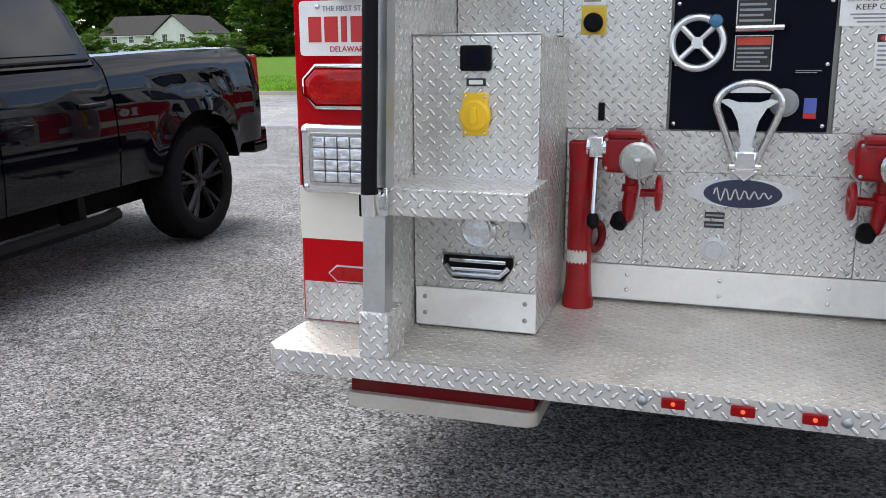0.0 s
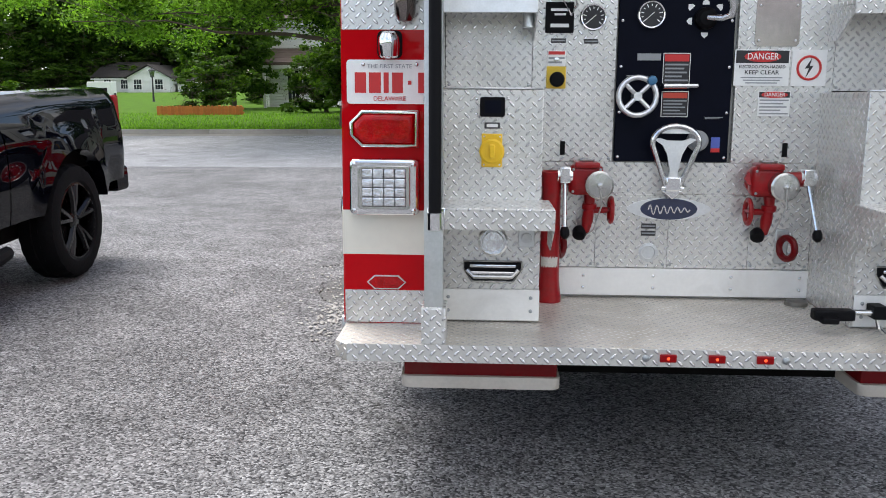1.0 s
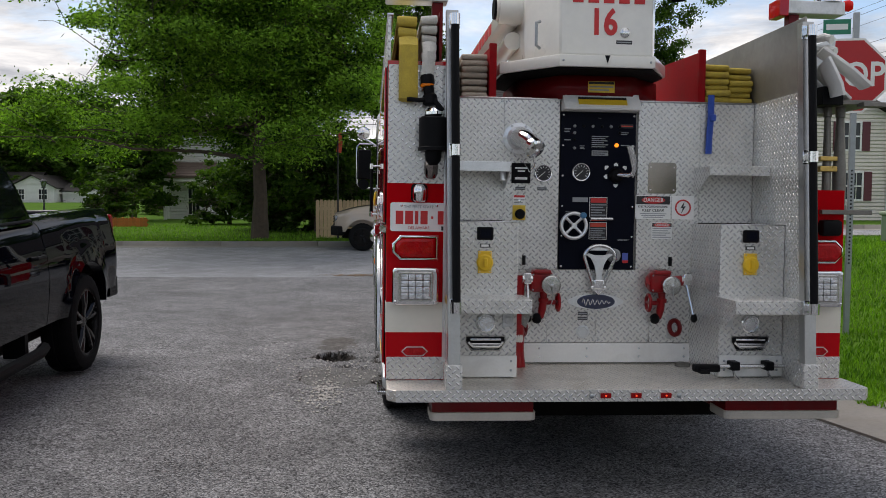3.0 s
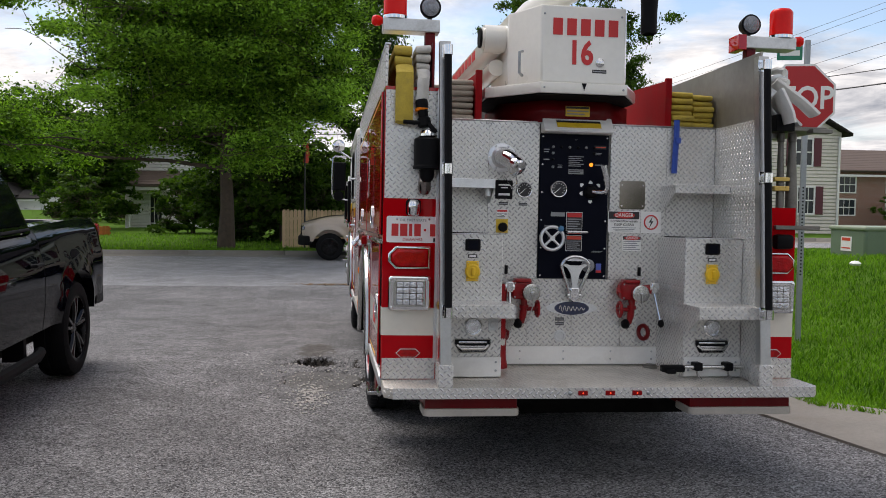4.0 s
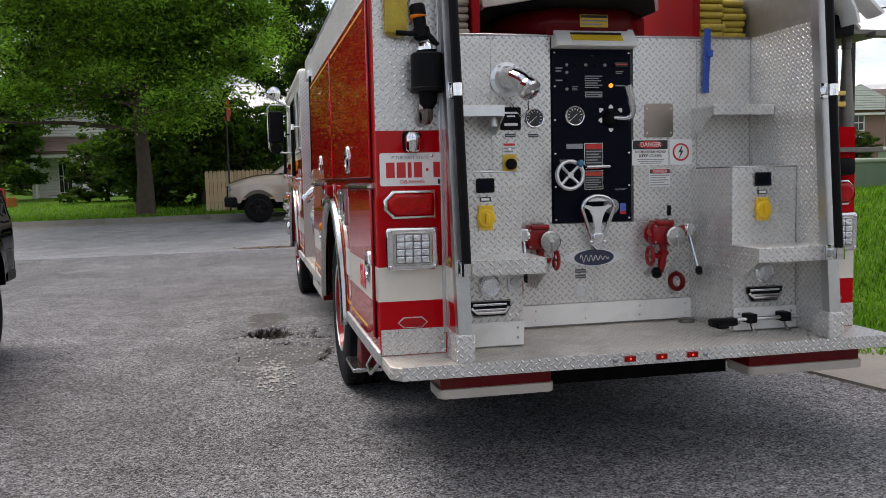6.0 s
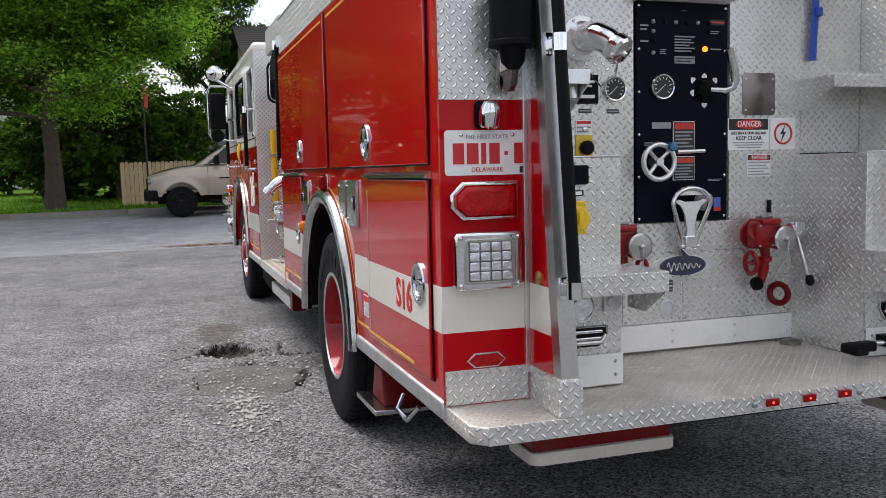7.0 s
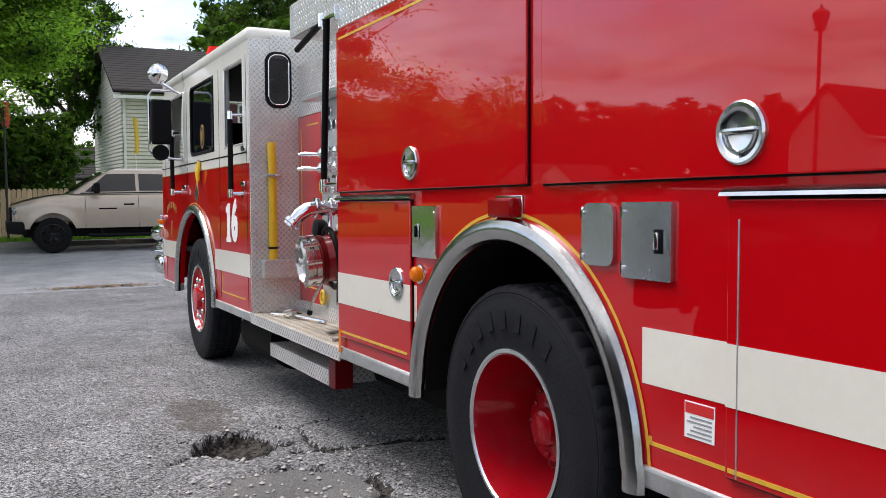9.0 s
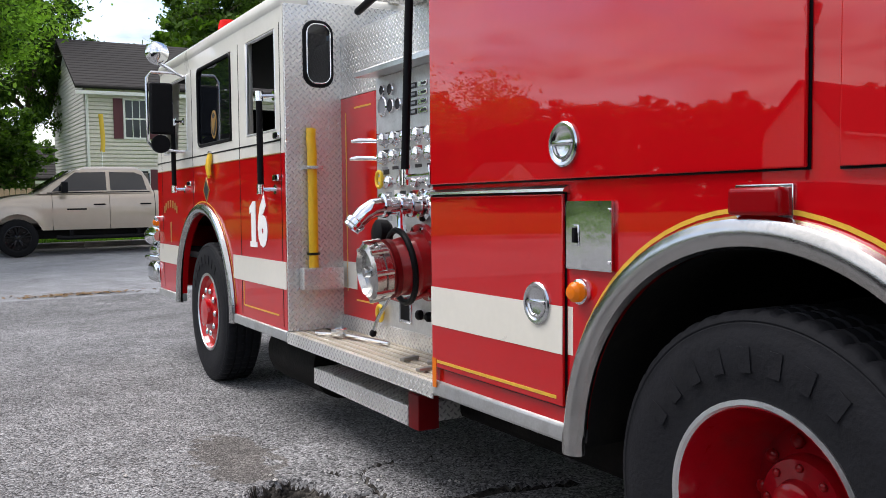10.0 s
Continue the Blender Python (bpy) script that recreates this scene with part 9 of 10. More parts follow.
    # jack pad under the flank behind the rear wheel
    j = sub("outrigger", engine)
    bm = bmesh.new()
    add_prism(bm, [(0.98, 0.36), (1.22, 0.36), (1.16, 0.52), (1.02, 0.52)], "x", -1.24, -0.9, 0.008)
    part("jack_foot", bm, DARK_RED, j)
    bm = bmesh.new()
    add_box(bm, -1.30, -0.9, 0.92, 1.30, 0.335, 0.358, 0.004)
    part("jack_pad", bm, POST_STEEL, j)
    bm = bmesh.new()
    add_box(bm, -1.15, -0.6, 0.30, 0.98, 0.45, 0.54, 0.01)
    part("jack_beam", bm, DARK_RED, j)
    bm = bmesh.new()
    add_tube(bm, [(-1.20, 0.78, 0.46), (-1.24, 0.74, 0.41), (-1.24, 0.60, 0.40), (-1.20, 0.56, 0.46)], 0.012, 8)
    part("jack_handle", bm, STEEL, j)


build_bay()
build_cab()


# ---- pickups ----
def side_grid(bm, ys, bottom, top, shape, rows, sign, lip=0.10):
    """A body side between bottom(y) and top(y), bulging by shape(y, z); its lower edge is turned in."""
    cols = []
    for y in ys:
        zb, zt = bottom(y), top(y)
        col = [bm.verts.new((sign * (shape(y, zb) - lip), y, zb))]
        for r in range(rows + 1):
            z = zb + (zt - zb) * r / rows
            col.append(bm.verts.new((sign * shape(y, z), y, z)))
        col.append(bm.verts.new((sign * (shape(y, zt) - lip), y, zt + 0.012)))
        cols.append(col)
    for a, b in zip(cols, cols[1:]):
        for r in range(len(a) - 1):
            bm.faces.new((a[r], b[r], b[r + 1], a[r + 1]))


def wheel(parent, x, y, r, width, sign, rim_mat, rim_r, spokes):
    """A road wheel standing on z = 0, its face towards sign * x."""
    w = sub("wheel", parent)
    bm = bmesh.new()
    h = width / 2
    prof = [(rim_r, -h * 0.86), (rim_r + 0.02, -h * 0.97), (r * 0.86, -h), (r * 0.955, -h * 0.9, 1), (r, -h * 0.62, 1), (r, -h * 0.2, 1), (r - 0.012, -h * 0.16), (r - 0.012, h * 0.16), (r, h * 0.2, 1), (r, h * 0.62, 1), (r * 0.955, h * 0.9, 1), (r * 0.86, h), (rim_r + 0.02, h * 0.97), (rim_r, h * 0.86)]
    add_tread(bm, prof, (x, y, r), (sign, 0, 0), 96)
    part("tyre", bm, NEW_RUBBER, w)
    bm = bmesh.new()
    add_lathe(bm, [(rim_r + 0.006, h * 0.88), (rim_r - 0.012, h * 0.9), (rim_r - 0.02, h * 0.6), (rim_r * 0.93, -h * 0.3), (0.02, -h * 0.3)], (x, y, r), (sign, 0, 0), 40, close=False)
    part("rim", bm, rim_mat, w)
    bm = bmesh.new()
    for k in range(spokes):
        a = 2 * math.pi * k / spokes + 0.3
        d = Vector((0, math.cos(a), math.sin(a)))
        t = Vector((0, -math.sin(a), math.cos(a)))
        c = Vector((x, y, r))
        f = Vector((sign, 0, 0))
        for sgn in (-1, 1):
            p0 = c + d * 0.05 + f * h * 0.62
            p1 = c + d * (rim_r - 0.012) + t * sgn * rim_r * 0.17 + f * h * 0.74
            add_tube(bm, [p0, p0.lerp(p1, 0.5) + f * 0.008, p1], 0.02, 6, flat=(0.024, 0.024, tuple(f)))
    add_lathe(bm, [(0.085, h * 0.45), (0.08, h * 0.68), (0.045, h * 0.74), (0.001, h * 0.75)], (x, y, r), (sign, 0, 0), 20)
    part("spokes", bm, rim_mat, w)
    return w


def pickup(label, paint, rim_mat, m, group, glass=None, tyre=0.405, rear=1.22, rim=0.262):
    """A crew-cab pickup, 5.8 m long, standing at its own z = 0; its tail is at y = 0 and its nose at y = 5.8."""
    glass = glass or DARK_GLASS
    root = thing("pickup_truck", label, "pickup truck", m, group)
    R, WR = tyre, tyre + 0.09
    front = 4.80

    def bottom(y):
        for c in (rear, front):
            if abs(y - c) < WR:
                return max(0.55, R + 0.02 + math.sqrt(WR * WR - (y - c) ** 2))
        return 0.56 if y > 0.5 else 0.64

    def top(y):
        if y < 1.97:
            return 1.385 + 0.012 * math.sin(y * 1.6)
        if y < 4.3:
            return 1.36 - 0.012 * (y - 2)
        return 1.33 - 0.26 * max(0.0, (y - 4.3) / 1.35) ** 2.0

    def shape(y, z):
        w = 0.945 + 0.062 * math.sin(max(0.0, min(1.0, (z - 0.40) / 1.05)) * math.pi)
        if z > 1.12:
            w -= 0.05 * (z - 1.12) + 0.012
        w -= 0.055 * max(0.0, (z - top(y) + 0.11) / 0.11) ** 2
        for c in (rear, front):
            d = math.hypot(y - c, z - R)
            if d < 0.66:
                w += 0.032 * max(0.0, 1 - abs(d - WR) / 0.17)
        if y > 5.1:
            w -= 0.30 * ((y - 5.1) / 0.52) ** 2
        if y < 0.16:
            w -= 0.16 * ((0.16 - y) / 0.16) ** 2
        return w

    def cols(a, b):
        ys = list(np.linspace(a, b, max(3, int((b - a) / 0.07))))
        for c in (rear, front):
            for e in (c - WR, c + WR):
                for q in (e - 0.002, e + 0.002):
                    if a < q < b:
                        ys.append(q)
        return sorted(ys)

    def flank(name, a, b, label_=""):
        for s in (-1, 1):
            bm = bmesh.new()
            side_grid(bm, cols(a, b), bottom, top, shape, 12, s)
            part(name, bm, paint, root, label_)
    flank("bed_side", 0.03, 1.955)
    flank("rear_door", 1.968, 2.93)
    flank("front_door", 2.94, 4.10)
    flank("fender", 4.11, 5.62)
    # bed floor, tailgate, bonnet, nose, undertray
    bm = bmesh.new()
    add_box(bm, -0.84, 0.84, 0.06, 1.93, 0.78, 0.86)
    add_box(bm, -0.87, -0.80, 0.05, 1.93, 0.8, 1.388)
    add_box(bm, 0.80, 0.87, 0.05, 1.93, 0.8, 1.388)
    add_box(bm, -0.85, 0.85, 1.88, 1.95, 0.8, 1.36)
    part("bed", bm, BLACK, root)
    bm = bmesh.new()
    add_box(bm, -0.80, 0.80, 0.0, 0.07, 0.66, 1.375, 0.03, 3)
    part("tailgate", bm, paint, root)
    bm = bmesh.new()
    add_prism(bm, [(4.2, 0.7), (5.58, 0.7), (5.60, 0.98), (5.52, 1.09), (5.2, 1.21), (4.8, 1.28), (4.2, 1.33)], "x", -0.80, 0.80, 0.05, 3)
    part("bonnet", bm, paint, root)
    bm = bmesh.new()
    add_box(bm, -0.5, 0.5, 5.52, 5.66, 0.72, 1.05, 0.05, 3)
    for k in range(4):
        add_box(bm, -0.46, 0.46, 5.655, 5.672, 0.76 + k * 0.075, 0.78 + k * 0.075)
    part("grille", bm, BLACK, root)
    bm = bmesh.new()
    add_box(bm, -0.72, 0.72, 0.5, 5.4, 0.36, 0.58, 0.03)
    add_cyl(bm, (-0.8, rear, R), (0.8, rear, R), 0.07)
    add_cyl(bm, (-0.8, front, R), (0.8, front, R), 0.06)
    add_box(bm, -0.80, 0.80, rear - 0.55, rear + 0.55, 0.9, 0.95)
    add_box(bm, -0.80, 0.80, front - 0.55, front + 0.55, 0.9, 0.95)
    part("chassis", bm, UNDERSIDE, root)
    bm = bmesh.new()
    add_prism(bm, [(-0.93, 0.16), (-0.95, -0.02), (-0.80, -0.10), (0.80, -0.10), (0.95, -0.02), (0.93, 0.16)], "z", 0.52, 0.73, 0.03, 3)
    part("rear_bumper", bm, paint, root)
    bm = bmesh.new()
    add_prism(bm, [(-0.90, 5.34), (0.90, 5.34), (0.92, 5.52), (0.62, 5.74), (-0.62, 5.74), (-0.92, 5.52)], "z", 0.44, 0.73, 0.05, 3)
    part("front_bumper", bm, BLACK, root)
    # cab top
    belt, roof = 1.36, 1.93
    bm = bmesh.new()
    ring = lambda ya, yb, w, z: [(-w, ya, z), (w, ya, z), (w, yb, z), (-w, yb, z)]
    rows = [ring(1.97, 4.42, 0.925, belt - 0.02), ring(2.06, 3.98, 0.838, belt + 0.28), ring(2.20, 3.60, 0.775, roof - 0.07), ring(2.34, 3.40, 0.66, roof)]
    vr = [[bm.verts.new(p) for p in r] for r in rows]
    for a, b in zip(vr, vr[1:]):
        for k in range(4):
            bm.faces.new((a[k], a[(k + 1) % 4], b[(k + 1) % 4], b[k]))
    bm.faces.new(vr[-1])
    bm.faces.new(vr[0][::-1])
    bmesh.ops.bevel(bm, geom=[e for e in bm.edges if abs(e.verts[0].co.z - e.verts[1].co.z) > 0.05 or e.verts[0].co.z > 1.8], offset=0.05, segments=3, affect="EDGES", profile=0.5)
    part("cab", bm, paint, root)

    def on_side(y, z, s):
        k = (z - belt + 0.02) / (roof - 0.05 - belt)
        return (s * (0.925 - 0.150 * k + 0.004), y, z)
    for s in (-1, 1):
        for name, quad in (("rear_side_window", [(2.12, belt + 0.05), (2.90, belt + 0.05), (2.90, roof - 0.12), (2.36, roof - 0.13), (2.20, roof - 0.2)]), ("front_side_window", [(2.98, belt + 0.05), (4.10, belt + 0.03), (4.02, belt + 0.10), (3.62, roof - 0.13), (2.98, roof - 0.12)])):
            bm = bmesh.new()
            f = bm.faces.new([bm.verts.new(on_side(y, z, s)) for y, z in quad])
            g = bmesh.ops.extrude_face_region(bm, geom=[f])
            bmesh.ops.translate(bm, verts=[v for v in g["geom"] if isinstance(v, bmesh.types.BMVert)], vec=(s * 0.006, 0, 0.001))
            part(name, bm, glass, root)
        bm = bmesh.new()
        add_tube(bm, [on_side(2.06, belt + 0.012, s), on_side(4.2, belt + 0.0, s)], 0.012, 6)
        part("belt_moulding", bm, BLACK, root)
        for y0 in (2.06, 3.04):
            bm = bmesh.new()
            z = 1.10
            add_tube(bm, [(s * 1.0, y0, z), (s * 1.03, y0 + 0.03, z), (s * 1.03, y0 + 0.19, z), (s * 1.0, y0 + 0.22, z)], 0.016, 8)
            part("door_handle", bm, BLACK, root, "black door handle")
        bm = bmesh.new()
        add_box(bm, min(s * 1.0, s * 1.008), max(s * 1.0, s * 1.008), 3.42, 3.82, 0.985, 1.02)
        part("word_bar", bm, BLACK, root)
        bm = bmesh.new()
        add_tube(bm, [(s * 0.90, 3.86, belt + 0.08), (s * 1.02, 3.86, belt + 0.08)], 0.03, 8)
        add_box(bm, min(s * 1.0, s * 1.2), max(s * 1.0, s * 1.2), 3.80, 3.93, belt + 0.0, belt + 0.24, 0.03, 3)
        part("side_mirror", bm, BLACK, root)
        bm = bmesh.new()
        add_box(bm, min(s * 0.80, s * 0.935), max(s * 0.80, s * 0.935), -0.005, 0.11, 0.98, 1.33, 0.02, 3)
        part("tail_light", bm, RED_LENS, root, "red tail light")
        bm = bmesh.new()
        add_box(bm, min(s * 0.52, s * 0.80), max(s * 0.52, s * 0.80), 5.42, 5.61, 0.86, 1.04, 0.05, 3)
        part("headlight", bm, LENS, root, "clear headlight")
        bm = bmesh.new()
        add_tube(bm, [(s * 0.98, 2.05, 0.40), (s * 1.0, 2.2, 0.385), (s * 1.0, 3.9, 0.385), (s * 0.98, 4.05, 0.40)], 0.045, 8)
        for yy in (2.3, 3.7):
            add_box(bm, min(s * 0.80, s * 0.96), max(s * 0.80, s * 0.96), yy, yy + 0.06, 0.38, 0.56)
        part("running_board", bm, BLACK, root)
        wheel(root, s * 0.86, rear, R, 0.28, s, rim_mat, rim, 5)
        wheel(root, s * 0.86, front, R, 0.28, s, rim_mat, rim, 5)
    bm = bmesh.new()
    f = bm.faces.new([bm.verts.new(p) for p in ((-0.74, 4.30, belt + 0.05), (0.74, 4.30, belt + 0.05), (0.64, 3.64, roof - 0.10), (-0.64, 3.64, roof - 0.10))])
    bmesh.ops.translate(bm, verts=bm.verts[:], vec=(0, 0.045, 0.02))
    g = bmesh.ops.extrude_face_region(bm, geom=[f])
    bmesh.ops.translate(bm, verts=[v for v in g["geom"] if isinstance(v, bmesh.types.BMVert)], vec=(0, 0.008, 0.006))
    part("windscreen", bm, glass, root)
    bm = bmesh.new()
    add_prism(bm, [(-0.70, belt + 0.06), (0.70, belt + 0.06), (0.62, roof - 0.14), (-0.62, roof - 0.14)], "y", 1.985, 2.02)
    part("rear_window", bm, glass, root)
    return root


CAR_BLACK = material("black_car_paint", (0.002, 0.0024, 0.005), 0.6, 0.0, 0.2, 4, coat=0.6, spec=0.0, rough_vary=0.04)
CAR_BLACK.node_tree.nodes["Principled BSDF"].inputs["Coat Roughness"].default_value = 0.02
CAR_BEIGE = material("champagne_car_paint", (0.37, 0.31, 0.245), 0.35, 0.25, 0.06, 4, coat=0.9)
RIM_BLACK = material("black_alloy", (0.006, 0.006, 0.007), 0.25, 0.5, 0.2, 20)

pickup("black crew-cab pickup truck with black wheels parked in the yard", CAR_BLACK, RIM_BLACK, pose(-4.94, 4.62, land(-4.9, 2.5), -1.15, 0.6, 180) @ Matrix.Diagonal((1.04, 1.04, 1.04, 1)), "pickup trucks", tyre=0.43, rear=1.05, rim=0.285)
pickup("champagne crew-cab pickup truck with black wheels parked at the far kerb", CAR_BEIGE, RIM_BLACK, pose(3.22, 22.0, land(0, 21.5), 0, 0, 90), "pickup trucks")


# ---- houses across the street ----
def house_window(parent, face, c, z0, w, h, shutters=None):
    """A sash window on the wall whose outward way is face ("-y" or "-x"); c: its middle along the wall, and the wall's plane."""
    at, plane = c
    win = sub("window", parent)

    def slab(a0, a1, b0, b1, d0, d1):
        bm = bmesh.new()
        if face == "-y":
            add_box(bm, a0, a1, plane - d1, plane - d0, b0, b1)
        else:
            add_box(bm, plane - d1, plane - d0, a0, a1, b0, b1)
        return bm
    part("pane", slab(at - w / 2, at + w / 2, z0, z0 + h, -0.02, 0.015), WINDOW_GLASS, win)
    for a0, a1, b0, b1 in ((at - w / 2 - 0.08, at - w / 2, z0 - 0.08, z0 + h + 0.08), (at + w / 2, at + w / 2 + 0.08, z0 - 0.08, z0 + h + 0.08), (at - w / 2, at + w / 2, z0 + h, z0 + h + 0.08), (at - w / 2, at + w / 2, z0 - 0.08, z0), (at - w / 2, at + w / 2, z0 + h / 2 - 0.03, z0 + h / 2 + 0.03)):
        part("window_frame", slab(a0, a1, b0, b1, -0.01, 0.05), TRIM_WHITE, win)
    for k in (1, 2):
        x = at - w / 2 + w * k / 3
        part("muntin", slab(x - 0.015, x + 0.015, z0, z0 + h, 0.0, 0.03), TRIM_WHITE, win)
    if shutters:
        for a in (at - w / 2 - 0.10 - 0.36, at + w / 2 + 0.10):
            part("shutter", slab(a, a + 0.36, z0 - 0.06, z0 + h + 0.06, 0.0, 0.05), shutters, win)


def gable_house(label, x0, x1, y0, y1, base, eave, ridge, along, wall_mat, roof_mat, group="houses"):
    """A house body with its roof; along: the axis on which the ridge runs."""
    h = thing("house", label, "house", group=group)
    bm = bmesh.new()
    if along == "x":
        ym = (y0 + y1) / 2
        add_prism(bm, [(y0, base), (y1, base), (y1, eave), (ym, ridge - 0.12), (y0, eave)], "x", x0, x1)
    else:
        xm = (x0 + x1) / 2
        add_prism(bm, [(x0, base), (x1, base), (x1, eave), (xm, ridge - 0.12), (x0, eave)], "y", y0, y1)
    part("wall", bm, wall_mat, h)
    o, t = 0.35, 0.14
    for s in (-1, 1):
        bm = bmesh.new()
        if along == "x":
            ye = y0 - o if s < 0 else y1 + o
            ze = eave - o * (ridge - eave) / ((y1 - y0) / 2)
            add_prism(bm, [(ye, ze + 0.02), ((y0 + y1) / 2, ridge), ((y0 + y1) / 2, ridge + t), (ye, ze + 0.02 + t)], "x", x0 - o, x1 + o)
        else:
            xe = x0 - o if s < 0 else x1 + o
            ze = eave - o * (ridge - eave) / ((x1 - x0) / 2)
            add_prism(bm, [(xe, ze + 0.02), ((x0 + x1) / 2, ridge), ((x0 + x1) / 2, ridge + t), (xe, ze + 0.02 + t)], "y", y0 - o, y1 + o)
        part("roof", bm, roof_mat, h)
    bm = bmesh.new()
    if along == "x":
        add_box(bm, x0 - o, x1 + o, y0 - o - 0.10, y0 - o, eave - 0.38, eave - 0.24)
    else:
        add_box(bm, x0 - o - 0.10, x0 - o, y0 - o, y1 + o, eave - 0.38, eave - 0.24)
    part("gutter", bm, TRIM_WHITE, h)
    bm = bmesh.new()
    dx = x0 + 0.1 if along == "x" else x1 - 0.12
    add_cyl(bm, (dx, y0 - 0.06, base), (dx, y0 - 0.06, eave - 0.2), 0.055, seg=8)
    part("downpipe", bm, TRIM_WHITE, h)
    return h


h = gable_house("pale two-storey house with a grey shingle roof and maroon shutters", 2.24, 14.0, 38.0, 48.0, -0.4, 5.45, 7.85, "x", SIDING_CREAM, SHINGLE)
for hx, hz in ((4.22, 3.42), (7.6, 3.47), (11.0, 3.47), (4.2, 0.55), (7.6, 0.55)):
    house_window(h, "-y", (hx, 38.0), hz, 0.85, 1.5, MAROON)
# thin overlay makes the gable side a darker grey than the front
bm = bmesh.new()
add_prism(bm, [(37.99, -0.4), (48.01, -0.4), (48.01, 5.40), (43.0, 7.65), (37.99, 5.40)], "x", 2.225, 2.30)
part("gable_side", bm, SIDING_GREY, h)

h = gable_house("white two-storey house with a small porch behind the big tree", -13.1, -7.4, 47.0, 56.0, -0.2, 5.0, 7.0, "x", SIDING_WHITE, SHINGLE_BROWN)
bm = bmesh.new()
add_box(bm, -13.75, -13.1, 46.6, 55.8, 2.45, 5.0)
part("jetty", bm, SIDING_WHITE, h, "overhanging white upper storey")
house_window(h, "-y", (-11.55, 47.0), 0.35, 0.62, 1.75)
house_window(h, "-y", (-8.8, 47.0), 0.8, 0.9, 1.3)
pc = sub("porch", h)
bm = bmesh.new()
add_prism(bm, [(47.0, 3.35), (45.6, 2.55), (45.6, 2.40), (47.0, 2.40)], "x", -13.0, -10.2)
part("porch_roof", bm, SHINGLE_BROWN, pc)
bm = bmesh.new()
add_box(bm, -12.95, -10.25, 45.65, 45.75, 2.22, 2.40)
part("porch_beam", bm, TRIM_WHITE, pc)
for px in (-12.9, -10.35):
    bm = bmesh.new()
    add_box(bm, px - 0.08, px + 0.08, 45.64, 45.80, -0.1, 2.3)
    part("porch_post", bm, TRIM_WHITE, pc)

h = gable_house("far white house with a dark grey roof", -58.0, -50.0, 125.0, 135.0, -0.5, 2.3, 4.4, "x", SIDING_WHITE, SHINGLE)
for hx in (-56, -53.5):
    house_window(h, "-y", (hx, 125.0), 0.6, 1.0, 1.3)
h = gable_house("far white house with a grey gable roof", -51.8, -45.6, 122.0, 134.0, -0.5, 2.2, 3.9, "y", SIDING_WHITE, SHINGLE)
for hx in (-50.3, -47.2):
    house_window(h, "-y", (hx, 122.0), 0.5, 1.1, 1.4)
h = gable_house("low far white house", -45.2, -41.5, 124.0, 132.0, -0.5, 1.7, 2.8, "x", SIDING_WHITE, SHINGLE)
h = gable_house("white house with a grey roof beyond the lots", -122.0, -107.5, 150.0, 160.0, -0.5, 4.6, 8.2, "x", SIDING_WHITE, SHINGLE)
for hx in (-119.0, -115.0, -111.0):
    for hz in (0.8, 3.0):
        house_window(h, "-y", (hx, 150.0), hz, 1.1, 1.4)
h = gable_house("pale house with a grey gable beyond the lots", -107.4, -98.5, 147.0, 160.0, -0.5, 4.6, 8.0, "y", SIDING_WHITE, SHINGLE)
for hx in (-105.0, -101.0):
    for hz in (0.8, 3.0):
        house_window(h, "-y", (hx, 147.0), hz, 1.1, 1.4)
h = gable_house("white house with a steep gable beyond the yard", -48.0, -40.5, 29.6, 34.6, -0.6, 5.0, 7.6, "x", SIDING_WHITE, SHINGLE)
h = gable_house("grey-roofed shed behind the parked pickup", -0.6, 3.0, 52.0, 57.0, -0.2, 2.0, 3.55, "x", SIDING_GREY, SHINGLE)
h = gable_house("cream two-storey house with maroon shutters beside the street", 11.8, 21.4, 32.0, 42.0, 0.3, 5.1, 7.7, "y", SIDING_CREAM, SHINGLE)
for hx, hz in ((19.6, 3.62), (19.75, 1.45), (15.2, 3.62), (15.2, 1.45)):
    house_window(h, "-y", (hx, 32.0), hz, 0.75, 1.15, MAROON)
h = gable_house("long brown brick apartment block with a low roof", 29.5, 62.0, 47.0, 58.0, 0.2, 4.1, 5.7, "x", BRICK, SHINGLE_BROWN)
for k in range(9):
    for hz in (1.3, 2.75):
        house_window(h, "-y", (31.2 + k * 3.3, 47.0), hz, 1.1, 0.95)
bm = bmesh.new()
add_prism(bm, [(33.9, 4.05), (41.5, 4.05), (37.7, 5.75)], "y", 46.5, 52.0)
part("cross_gable", bm, SIDING_WHITE, h)

# ---- fences ----
def board_fence(label, x0, x1, y, z0, z1, mat, wide, group):
    f = thing("fence", label, "fence", group=group)
    bm = bmesh.new()
    add_box(bm, -wide / 2 + 0.006, wide / 2 - 0.006, 0, 0.02, 0, z1 - z0 - 0.05)
    add_prism(bm, [(-wide / 2 + 0.006, z1 - z0 - 0.05), (wide / 2 - 0.006, z1 - z0 - 0.05), (wide / 2 - 0.03, z1 - z0), (-wide / 2 + 0.03, z1 - z0)], "y", 0, 0.02)
    board = part("board", bm, mat, f)
    n = round((x1 - x0) / wide)
    board.location = (x0, y, z0)
    for k in range(1, n):
        o = new("board", board.data)
        o.parent = f
        o.location = (x0 + k * wide, y, z0 + 0.012 * math.sin(k * 2.3))
    for zz in (z0 + 0.3, z1 - 0.35):
        bm = bmesh.new()
        add_box(bm, x0, x1, y + 0.025, y + 0.065, zz, zz + 0.09)
        part("rail", bm, mat, f)
    return f


